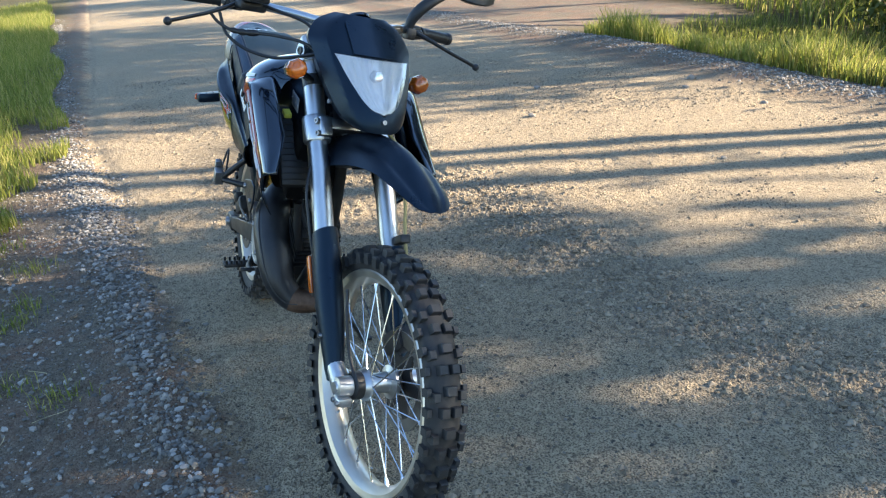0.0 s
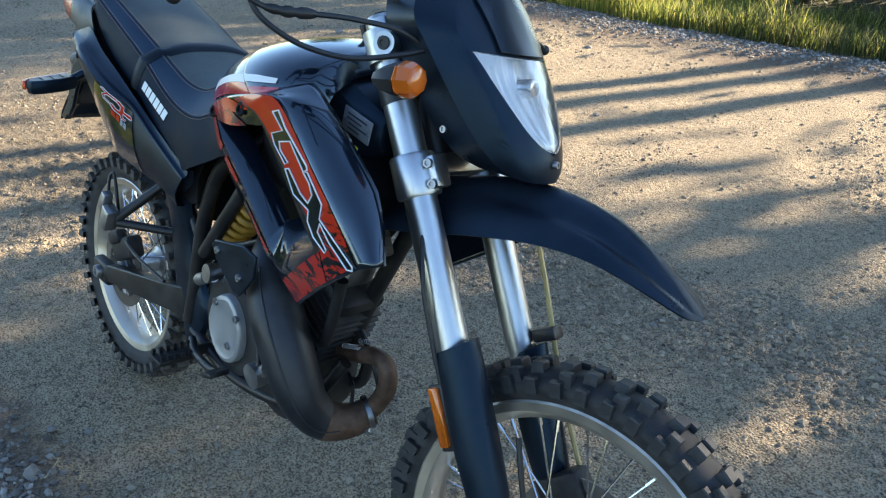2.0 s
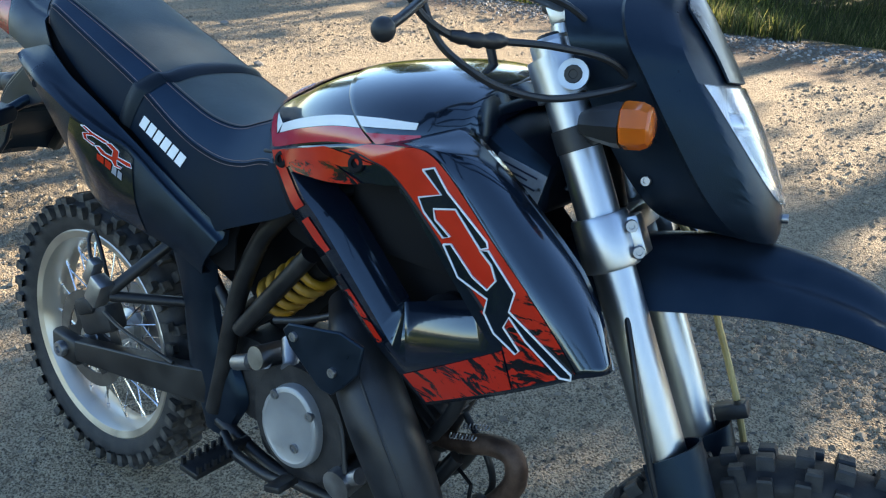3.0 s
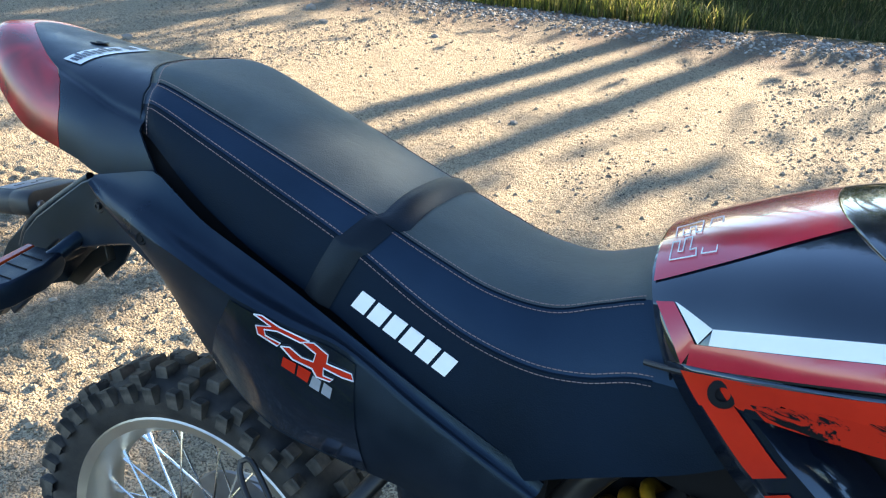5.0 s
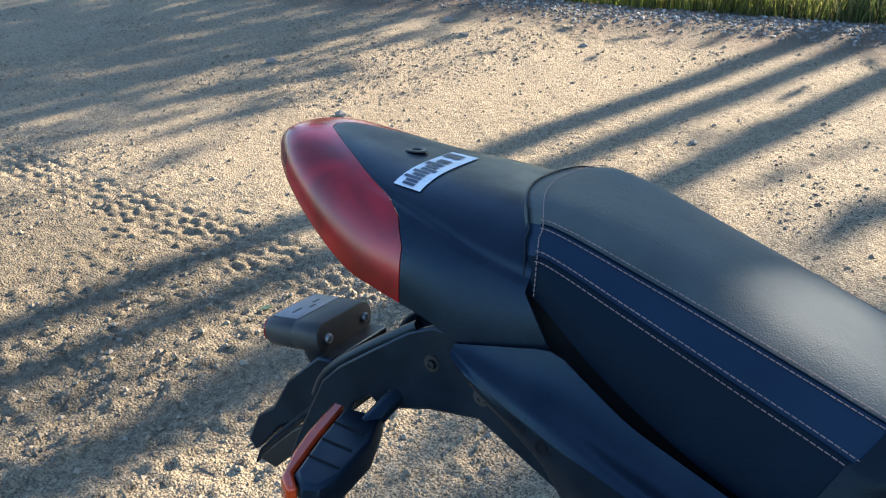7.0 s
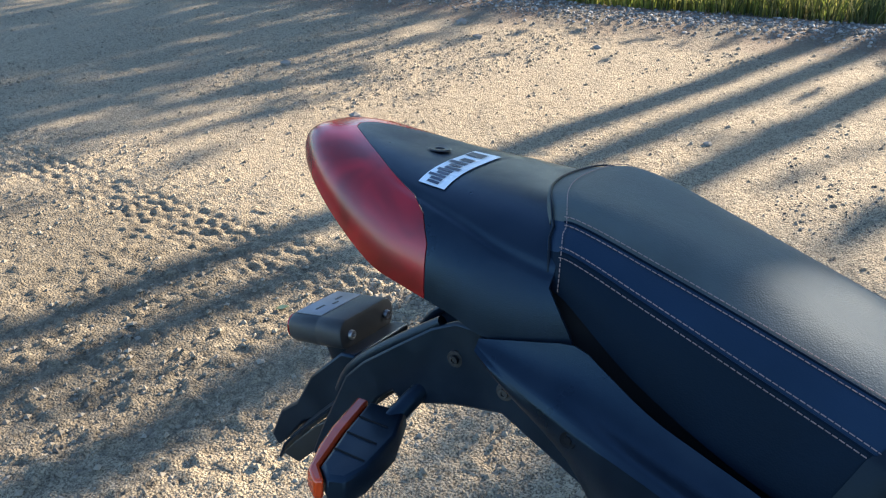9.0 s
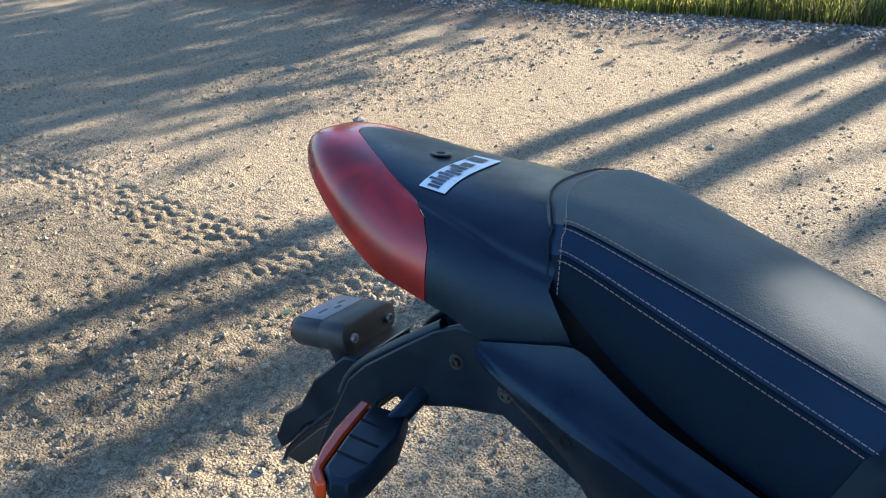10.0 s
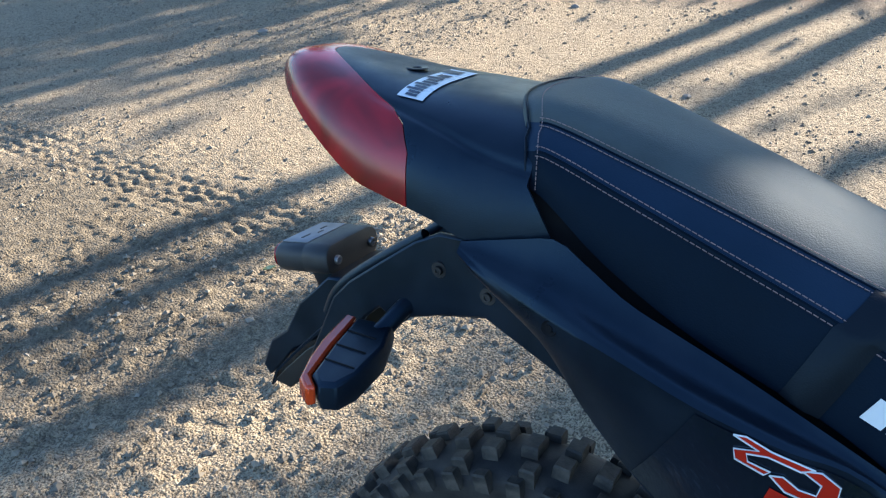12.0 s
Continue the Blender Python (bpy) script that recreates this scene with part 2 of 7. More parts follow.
def block(bm, centre, size, turn=None, soft=0.0):
    """A box with rounded edges."""
    m = Matrix.Translation(centre) @ (turn.to_4x4() if turn else Matrix.Identity(4)) @ Matrix.Diagonal((*size, 1))
    out = bmesh.ops.create_cube(bm, size=1, matrix=m)
    if soft:
        edges = list({e for v in out["verts"] for e in v.link_edges})
        bmesh.ops.bevel(bm, geom=edges, offset=soft, segments=2, profile=0.5, affect="EDGES")
    return bm


def slab(bm, outline, offset):
    """A flat plate: an outline of points in space, and the vector to its other face."""
    o = Vector(offset)
    skin(bm, [[Vector(p) for p in outline], [Vector(p) + o for p in outline]])
    return bm


def sheet(bm, rows, thick=0.0):
    """An open surface through rows of points, with thickness."""
    V = [[bm.verts.new(p) for p in r] for r in rows]
    faces = [bm.faces.new((V[i][j], V[i + 1][j], V[i + 1][j + 1], V[i][j + 1])) for i in range(len(V) - 1) for j in range(len(V[0]) - 1)]
    if thick:
        bmesh.ops.recalc_face_normals(bm, faces=faces)
        bmesh.ops.solidify(bm, geom=faces, thickness=thick)
    return bm


def turned(axis, degrees):
    return Matrix.Rotation(radians(degrees), 3, axis)


def bolt(bm, at, axis, r=0.006, h=0.005):
    lathe(bm, ((0, h * 0.55), (r * 0.45, h * 0.55), (r * 0.5, h), (r * 0.92, h), (r, h * 0.7), (r, -h), (0, -h)), at, axis, 12)
    return bm


def bolts(parent, spots, r=0.006, h=0.005, turn=None, material=None, name="bolt"):
    """Bolt heads of their own: (place, axis) each."""
    for at, ax in spots:
        part(name, bolt(bmesh.new(), at, ax, r, h), material or STEEL, parent, turn=turn)


def thing(name, label, category, group="", kind="", m=None):
    ob = new(name)
    ob.empty_display_size = 0.1
    if m is not None:
        ob.matrix_basis = m
    return tagged(ob, label, category, group, kind)


# ---- the ground: one sheet, fine where the road passes the camera ----
def lattice(seed, x, y, size):
    """Smooth noise of a cell size, -1 to 1."""
    rng = np.random.RandomState(seed)
    T = rng.rand(256, 256) * 2 - 1
    u, v = x / size, y / size
    i, j = np.floor(u).astype(int), np.floor(v).astype(int)
    f, g = u - i, v - j
    f, g = f * f * (3 - 2 * f), g * g * (3 - 2 * g)
    a, b = T[i % 256, j % 256], T[(i + 1) % 256, j % 256]
    c, d = T[i % 256, (j + 1) % 256], T[(i + 1) % 256, (j + 1) % 256]
    return (a * (1 - f) + b * f) * (1 - g) + (c * (1 - f) + d * f) * g


def road_edge_right(x):
    return 5.0 + 0.12 * np.sin(x * 0.9) - 0.02 * np.minimum(0, x)


def smooth(a, b, v):
    t = np.clip((v - a) / (b - a), 0, 1)
    return t * t * (3 - 2 * t)


def skew(x):
    """How far the near road edge leaves the line of the machine."""
    return 0.09 * np.clip(x, -3.5, 1.8)


def track_line(x):
    """The middle of the tyre track across the road."""
    bend = np.interp(x, (-4.6, -3.4, -2.6, -1.9, -1.4, -0.6, 0.2, 0.6), (1.47, 1.40, 1.335, 1.28, 1.25, 1.285, 1.345, 1.352))
    return bend + 0.11 * np.clip(x - 0.6, 0, 3) ** 1.3


def height(x, y):
    x, y = np.asarray(x, float), np.asarray(y, float)
    ye = y - skew(x)
    h = 0.012 * lattice(1, x, y, 1.3) + 0.006 * lattice(2, x, y, 0.35)
    rough = np.clip(0.45 + 0.55 * lattice(9, x, y, 0.9) - 0.25 * smooth(1.5, 2.3, y) + 0.9 * np.exp(-(((x + 1.2) / 1.3) ** 2 + ((y - 0.45) / 0.8) ** 2)) + 0.5 * np.exp(-((y - track_line(x)) / 0.2) ** 2) * smooth(-1.0, -0.2, x) + 0.5 * smooth(0.3, 1.2, x) * lattice(8, x, y, 0.5), 0, 1.3)
    near = np.clip(1.4 - np.hypot(x, y) / 14, 0, 1)
    grit = np.clip(lattice(4, x, y, 0.05) * 1.4, -0.6, 1) * (0.001 + 0.0025 * rough) + np.clip(lattice(5, x, y, 0.025) * 2.2 - 0.55, -0.25, 1) * (0.0016 + 0.0082 * rough)
    h = h + near * (0.004 * lattice(3, x, y, 0.13) + grit)
    # gravel banks along both edges
    h = h + 0.02 * np.exp(-((ye + 0.50) / 0.13) ** 2) + 0.035 * np.exp(-((y - road_edge_right(x)) / 0.3) ** 2)
    # verges: the far one drops into a ditch
    h = h - 0.38 * smooth(5.4, 7.2, y) * (1 - smooth(9.0, 11.5, y)) * (1 - smooth(-5.5, -8.0, x)) - 0.12 * smooth(-1.6, -4.0, y)
    # knobbly tyre track pressed into the grit
    line = y - track_line(x)
    w = np.clip(1 - (np.abs(line) / 0.135) ** 6, 0, 1) * smooth(-4.5, -3.4, x) * (1 - 0.6 * smooth(-1.0, -0.6, x)) * (1 - smooth(1.8, 2.6, x))
    # zigzag ridges that run along the track
    zig = np.abs(((x + 0.02 * lattice(7, x, y, 0.15)) / 0.105) % 1 - 0.5) * 4 - 1
    ph = np.sin((line + 0.015 * zig) * 2 * np.pi / 0.058 + 0.5 * lattice(6, x, y, 0.3))
    h = h + w * (-0.005 + 0.0042 * np.tanh(2.2 * ph) * (0.85 + 0.4 * lattice(10, x, y, 0.2)))
    # shallow rut beside the gravel
    h = h - 0.014 * np.exp(-((ye + 0.31) / 0.06) ** 2)
    # level where the tyres stand
    for cx, cy in ((0, 0), (1.46, 0.0), (0.6, 0.27)):
        h = h * (1 - np.exp(-(((x - cx) / 0.14) ** 2 + ((y - cy) / 0.12) ** 2)))
    return h


def axis(fine0, fine1, step, far, grow=1.16):
    out = list(np.arange(fine0, fine1, step))
    d = step
    lo, hi = fine0, fine1
    left, right = [], []
    while lo > -far:
        d *= grow
        lo -= min(d, 40)
        left.append(lo)
    d = step
    while hi < far:
        d *= grow
        hi += min(d, 40)
        right.append(hi)
    return np.array(left[::-1] + out + right)


gx = axis(-4.6, 2.5, 0.0125, 420)
gy = axis(-1.25, 5.4, 0.0135, 420)
# finer rows where the tyre track runs
gy = np.sort(np.concatenate([gy, np.array([(a + b) / 2 for a, b in zip(gy, gy[1:]) if 1.1 < a < 1.58])]))
GX, GY = np.meshgrid(gx, gy, indexing="ij")
GZ = height(GX, GY)
co = np.stack([GX, GY, GZ], -1).reshape(-1, 3)
nx, ny = len(gx), len(gy)
idx = np.arange(nx * ny).reshape(nx, ny)
quads = np.stack([idx[:-1, :-1], idx[1:, :-1], idx[1:, 1:], idx[:-1, 1:]], -1).reshape(-1, 4)
me = bpy.data.meshes.new("ground")
me.vertices.add(len(co))
me.vertices.foreach_set("co", co.ravel())
me.loops.add(quads.size)
me.loops.foreach_set("vertex_index", quads.ravel())
me.polygons.add(len(quads))
me.polygons.foreach_set("loop_start", np.arange(0, quads.size, 4))
me.polygons.foreach_set("use_smooth", np.ones(len(quads), bool))
me.update(calc_edges=True)
ground = tagged(new("ground", me), "compacted sandy gravel road with grassy verges and a side track", "road", kind="structure")


def ground_material():
    m, nt, b = shader("sandy_gravel_road")
    at = add(nt, "ShaderNodeTexCoord").outputs["Object"]
    sep = add(nt, "ShaderNodeSeparateXYZ")
    nt.links.new(at, sep.inputs[0])
    x, y = sep.outputs[0], sep.outputs[1]

    def noise_of(scale, detail=6.0, rough=0.6, dist=0.0):
        n = add(nt, "ShaderNodeTexNoise", Scale=scale, Detail=detail, Roughness=rough, Distortion=dist)
        nt.links.new(at, n.inputs["Vector"])
        return n.outputs[0]

    big, mid, fine, tiny = noise_of(0.55), noise_of(4.0), noise_of(38.0, 5.0, 0.7), noise_of(180.0, 3.0)
    sand = ramp(nt, big, ((0.32, (0.33, 0.265, 0.185)), (0.5, (0.42, 0.345, 0.245)), (0.68, (0.36, 0.30, 0.22))))
    sand = mix(nt, ramp(nt, mid, ((0.42, (0, 0, 0)), (0.72, (0.55, 0.55, 0.55)))), sand, (0.27, 0.215, 0.155))
    grit = ramp(nt, fine, ((0.36, (0.12, 0.10, 0.075)), (0.48, (0.40, 0.325, 0.225)), (0.68, (0.56, 0.475, 0.345))))
    sand = mix(nt, 0.62, sand, grit)
    sand = mix(nt, ramp(nt, tiny, ((0.41, (0.9, 0.9, 0.9)), (0.49, (0, 0, 0)))), sand, (0.11, 0.09, 0.068))
    sand = mix(nt, ramp(nt, tiny, ((0.52, (0, 0, 0)), (0.64, (0.55, 0.55, 0.55)))), sand, (0.58, 0.49, 0.365))
    v = add(nt, "ShaderNodeTexVoronoi", Scale=130.0)
    nt.links.new(at, v.inputs["Vector"])
    pebble = ramp(nt, v.outputs["Color"], ((0.0, (0.12, 0.105, 0.085)), (0.5, (0.24, 0.21, 0.17)), (1.0, (0.42, 0.38, 0.32))))
    pebble = mix(nt, 0.6, pebble, ramp(nt, noise_of(2.2, 4.0), ((0.42, (0.13, 0.105, 0.08)), (0.62, (0.19, 0.105, 0.07)))))
    wob = maths(nt, "MULTIPLY", maths(nt, "SUBTRACT", mid, 0.5), 0.5)
    yw = maths(nt, "ADD", y, wob)
    askew = add(nt, "ShaderNodeClamp", Min=-3.5, Max=1.8)
    nt.links.new(x, askew.inputs["Value"])
    ye = maths(nt, "SUBTRACT", yw, maths(nt, "MULTIPLY", askew.outputs[0], 0.09))
    gl = ramp(nt, maths(nt, "ADD", maths(nt, "MULTIPLY", ye, 0.5), 0.5, True), ((0.10, (1, 1, 1)), (0.285, (1, 1, 1)), (0.345, (0, 0, 0)), (1.0, (0, 0, 0))))
    gr = ramp(nt, maths(nt, "MULTIPLY", maths(nt, "SUBTRACT", yw, 4.2), 0.5, True), ((0.06, (0, 0, 0)), (0.26, (1, 1, 1)), (1, (1, 1, 1))))
    # churned grit behind the machine, its colour darkened for the tree shade there
    dx = maths(nt, "MULTIPLY", maths(nt, "ADD", x, 2.2), 0.6)
    dy = maths(nt, "MULTIPLY", maths(nt, "SUBTRACT", yw, 0.7), 0.95)
    far = maths(nt, "ADD", maths(nt, "MULTIPLY", dx, dx), maths(nt, "MULTIPLY", dy, dy))
    shade_patch = ramp(nt, maths(nt, "ADD", far, maths(nt, "MULTIPLY", fine, 0.6)), ((0.5, (0.85, 0.85, 0.85)), (1.2, (0, 0, 0))))
    sand = mix(nt, shade_patch, sand, ramp(nt, fine, ((0.32, (0.09, 0.077, 0.06)), (0.7, (0.28, 0.235, 0.17)))))
    col = mix(nt, maths(nt, "ADD", gl, gr, True), sand, pebble)
    # soil under the grass; a side track of grey gravel on the far side
    soil = ramp(nt, fine, ((0.3, (0.05, 0.045, 0.022)), (0.7, (0.13, 0.115, 0.055))))
    sl = ramp(nt, maths(nt, "MULTIPLY", maths(nt, "ADD", yw, 2.2), 0.5, True), ((0.4, (1, 1, 1)), (0.66, (0, 0, 0))))
    far_turf = maths(nt, "MULTIPLY", maths(nt, "SUBTRACT", yw, 5.3), 3.0, True)
    track = maths(nt, "MULTIPLY", maths(nt, "MULTIPLY", maths(nt, "SUBTRACT", -6.6, x), 1.2, True), maths(nt, "MULTIPLY", maths(nt, "SUBTRACT", 9.3, yw), 1.5, True))
    sr = maths(nt, "MULTIPLY", far_turf, maths(nt, "SUBTRACT", 1.0, track))
    col = mix(nt, maths(nt, "ADD", sl, sr, True), col, soil)
    col = mix(nt, 1.0, col, (0.99, 0.935, 0.845))
    nt.nodes[-1].blend_type = "MULTIPLY"
    nt.links.new(col, b.inputs["Base Color"])
    b.inputs["Roughness"].default_value = 0.93
    b.inputs["Specular IOR Level"].default_value = 0.2
    h = maths(nt, "ADD", maths(nt, "MULTIPLY", fine, 1.0), maths(nt, "MULTIPLY", tiny, 0.42))
    h = maths(nt, "ADD", h, maths(nt, "MULTIPLY", v.outputs["Distance"], -0.42))
    bp = add(nt, "ShaderNodeBump", Strength=1.0, Distance=0.018)
    nt.links.new(h, bp.inputs["Height"])
    nt.links.new(bp.outputs[0], b.inputs["Normal"])
    return m


me.materials.append(ground_material())


# ---- stones ----
def island_mat(name, stops, rough, through_it=0.0):
    m, nt, b = shader(name)
    geo = add(nt, "ShaderNodeNewGeometry")
    at = add(nt, "ShaderNodeTexCoord").outputs["Object"]
    n = add(nt, "ShaderNodeTexNoise", Scale=60.0, Detail=4.0)
    nt.links.new(at, n.inputs["Vector"])
    c = ramp(nt, geo.outputs["Random Per Island"], stops)
    c = mix(nt, maths(nt, "MULTIPLY", n.outputs[0], 0.4), c, tuple(s * 0.6 for s in stops[len(stops) // 2][1]))
    nt.links.new(c, b.inputs["Base Color"])
    b.inputs["Roughness"].default_value = rough
    b.inputs["Specular IOR Level"].default_value = 0.3
    if through_it:
        tr = add(nt, "ShaderNodeBsdfTranslucent")
        nt.links.new(c, tr.inputs["Color"])
        mx = add(nt, "ShaderNodeMixShader", Fac=through_it)
        nt.links.new(b.outputs[0], mx.inputs[1])
        nt.links.new(tr.outputs[0], mx.inputs[2])
        nt.links.new(mx.outputs[0], nt.nodes["Material Output"].inputs[0])
    return m


STONE = island_mat("crushed_stone", ((0.0, (0.08, 0.073, 0.063)), (0.4, (0.17, 0.155, 0.135)), (0.75, (0.27, 0.245, 0.21)), (1.0, (0.46, 0.43, 0.39))), 0.85)
CLOD = island_mat("sandy_pebble", ((0.0, (0.14, 0.11, 0.08)), (0.5, (0.27, 0.22, 0.155)), (1.0, (0.36, 0.30, 0.22))), 0.92)


def mesh_of(name, verts, faces, material, smooth_it=False):
    data = bpy.data.meshes.new(name)
    data.from_pydata(verts.tolist() if hasattr(verts, "tolist") else verts, [], faces.tolist() if hasattr(faces, "tolist") else faces)
    data.materials.append(material)
    if smooth_it:
        data.polygons.foreach_set("use_smooth", [True] * len(data.polygons))
    return data


_g = bmesh.new()
bmesh.ops.create_icosphere(_g, subdivisions=1, radius=1)
ICO = np.array([v.co for v in _g.verts])
ICOF = np.array([[v.index for v in f.verts] for f in _g.faces])
_g.free()
globals_ico, globals_icof = ICO, ICOF


OCT = np.array([(1, 0, 0), (0, 1, 0), (-1, 0, 0), (0, -1, 0), (0, 0, 1), (0, 0, -1)], float)
OCTF = np.array([(0, 1, 4), (1, 2, 4), (2, 3, 4), (3, 0, 4), (1, 0, 5), (2, 1, 5), (3, 2, 5), (0, 3, 5)])


def stones(name, xs, ys, sizes, material, label, seed, small=False):
    ICO, ICOF = (OCT, OCTF) if small else (globals_ico, globals_icof)
    rng = np.random.RandomState(seed)
    n = len(xs)
    scale = sizes[:, None, None] * (0.65 + 0.7 * rng.rand(n, 1, 3)) * np.array([1, 1, 0.72])
    v = ICO[None] * scale * (0.72 + 0.5 * rng.rand(n, len(ICO), 1))
    a = rng.rand(n) * 6.283
    ca, sa = np.cos(a)[:, None], np.sin(a)[:, None]
    v = np.stack([v[..., 0] * ca - v[..., 1] * sa, v[..., 0] * sa + v[..., 1] * ca, v[..., 2]], -1)
    v[..., 0] += xs[:, None]
    v[..., 1] += ys[:, None]
    v[..., 2] += (height(xs, ys) + sizes * 0.18)[:, None]
    f = (ICOF[None] + (np.arange(n) * len(ICO))[:, None, None]).reshape(-1, 3)
    return tagged(new(name, mesh_of(name, v.reshape(-1, 3), f, material)), label, "gravel", kind="stuff")


rng = np.random.RandomState(5)
n = 13000
x = np.where(rng.rand(n) < 0.55, rng.uniform(-2.5, 1.9, n), -2.5 - 16 * rng.rand(n) ** 1.6)
y = -0.47 + skew(x) + 0.07 * rng.randn(n) - 0.10 * (rng.rand(n) < 0.3) * rng.rand(n) - 0.035 * np.maximum(0, -x - 3.5)
keep = rng.rand(n) < 1 - 0.45 * smooth(-1.6, 0.5, x)
x, y = x[keep], y[keep]
n = len(x)
stones("gravel_bank", x, y, 0.004 + 0.010 * rng.rand(n) ** 2.6, STONE, "loose grey crushed stone along the near road edge", 1)
n = 9000
x, y = rng.uniform(-2.5, 2.1, n), rng.uniform(-1.5, -0.5, n) + 0.1
stones("gravel_scatter", x, y, 0.0025 + 0.010 * rng.rand(n) ** 4, STONE, "scattered small stones on the shoulder", 2)
n = 11000
x = rng.uniform(-11, 2.6, n)
y = road_edge_right(x) + 0.04 + 0.16 * rng.randn(n)
stones("gravel_bank", x, y, 0.005 + 0.012 * rng.rand(n) ** 2.4, STONE, "loose grey crushed stone along the far road edge", 3)
n = 70000
x, y = rng.uniform(-6.5, 2.2, n), rng.uniform(-0.4, 4.8, n)
keep = rng.rand(n) < (0.15 + 0.85 * (lattice(21, x, y, 0.7) + 1.2 * np.exp(-(((x + 1.0) / 1.0) ** 2 + ((y - 0.45) / 0.75) ** 2)) - 0.35 * smooth(1.4, 2.2, y) * smooth(1.2, 0.4, x) > 0.15))
x, y = x[keep], y[keep]
stones("road_pebbles", x, y, 0.0028 + 0.010 * rng.rand(len(x)) ** 4, CLOD, "small pebbles and clods on the sandy road", 4, True)
n = 9000
x, y = rng.uniform(-0.2, 2.4, n), rng.uniform(-0.3, 3.0, n)
keep = lattice(23, x, y, 0.5) > -0.25
x, y = x[keep], y[keep]
GRIT = island_mat("dark_grit", ((0.0, (0.05, 0.045, 0.04)), (0.6, (0.12, 0.105, 0.085)), (1.0, (0.3, 0.26, 0.21))), 0.9)
stones("road_grit", x, y, 0.0022 + 0.006 * rng.rand(len(x)) ** 3, GRIT, "dark grit loose on the compacted road", 12, True)
n = 9000
x = rng.uniform(-1.2, 2.3, n)
y = track_line(x) + 0.17 * rng.randn(n)
stones("track_clods", x, y, 0.0034 + 0.011 * rng.rand(n) ** 3.5, CLOD, "crumbled clods along the tyre track", 14, True)
# straws and small fallen leaves on the shoulder
STRAW = surface("dry_straw", (0.42, 0.35, 0.2), 0.8, vary=0.3, bump=0.0)
for k in range(14):
    sx, sy, sa = rng.uniform(0.2, 1.6), rng.uniform(-1.25, -0.3), rng.rand() * 6.283
    ln = rng.uniform(0.04, 0.11)
    way = [(sx + math.cos(sa) * ln * f, sy + math.sin(sa) * ln * f + 0.008 * math.sin(3 * f), float(height(sx + math.cos(sa) * ln * f, sy + math.sin(sa) * ln * f)) + 0.008) for f in (0, 0.33, 0.66, 1)]
    tagged(part("straw", tube(bmesh.new(), spline(way, 6), 0.0012, 5), STRAW), "thin dry straw lying on the shoulder", "straw", "straws")
FALLEN = surface("fallen_leaf", (0.36, 0.36, 0.17), 0.6, vary=0.4, scale=60, bump=0.0)
for lx, ly, la in ((1.02, -0.98, 0.4), (1.09, -0.93, 2.0), (0.62, -1.02, 1.1), (1.12, -1.05, 3.2), (-1.35, 1.0, 0.6)):
    z0 = float(height(lx, ly)) + 0.008
    rows = [[(lx + math.cos(la) * u * 0.021 - math.sin(la) * v * 0.012 * math.sin(math.pi * (u + 1) / 2 + 0.05), ly + math.sin(la) * u * 0.021 + math.cos(la) * v * 0.012 * math.sin(math.pi * (u + 1) / 2 + 0.05), z0 + 0.006 * v * v + 0.003 * u) for v in (-1, -0.5, 0, 0.5, 1)] for u in np.linspace(-1, 1, 9)]
    tagged(part("leaf", sheet(bmesh.new(), rows, 0.0006), FALLEN), "small fallen green leaf on the ground", "leaf", "fallen leaves")
# single larger stones that stand out
for sx, sy, r in ((-0.10, -0.44, 0.016), (0.27, -0.40, 0.02), (0.38, -0.52, 0.017), (0.95, -0.45, 0.015), (-1.34, -0.42, 0.018), (1.1, -0.72, 0.02), (0.6, -0.6, 0.022), (-2.2, 2.5, 0.03), (-3.2, 3.1, 0.03), (0.9, 1.25, 0.014), (-0.55, 2.9, 0.02), (-1.6, 4.2, 0.024), (-2.7, 4.4, 0.04), (-2.4, 4.1, 0.03)):
    v = ICO * r * (0.75 + 0.5 * rng.rand(len(ICO), 1)) * np.array([1.2, 1.0, 0.7])
    ob = tagged(new("stone", mesh_of("stone", v, ICOF, STONE)), "loose grey stone lying on the road", "stone", "loose stones")
    ob.location = (sx, sy, float(height(sx, sy)) + r * 0.2)


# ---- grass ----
# one grass in two tones: the first has shade in its colour, the second sun
SHADE_TURF = island_mat("verge_grass", ((0.0, (0.032, 0.05, 0.014)), (0.45, (0.062, 0.082, 0.024)), (0.8, (0.12, 0.125, 0.04)), (1.0, (0.34, 0.28, 0.11))), 0.6, 0.5)
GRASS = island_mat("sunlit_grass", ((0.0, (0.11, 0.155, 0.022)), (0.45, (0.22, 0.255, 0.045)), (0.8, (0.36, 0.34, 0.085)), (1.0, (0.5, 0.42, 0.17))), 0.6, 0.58)


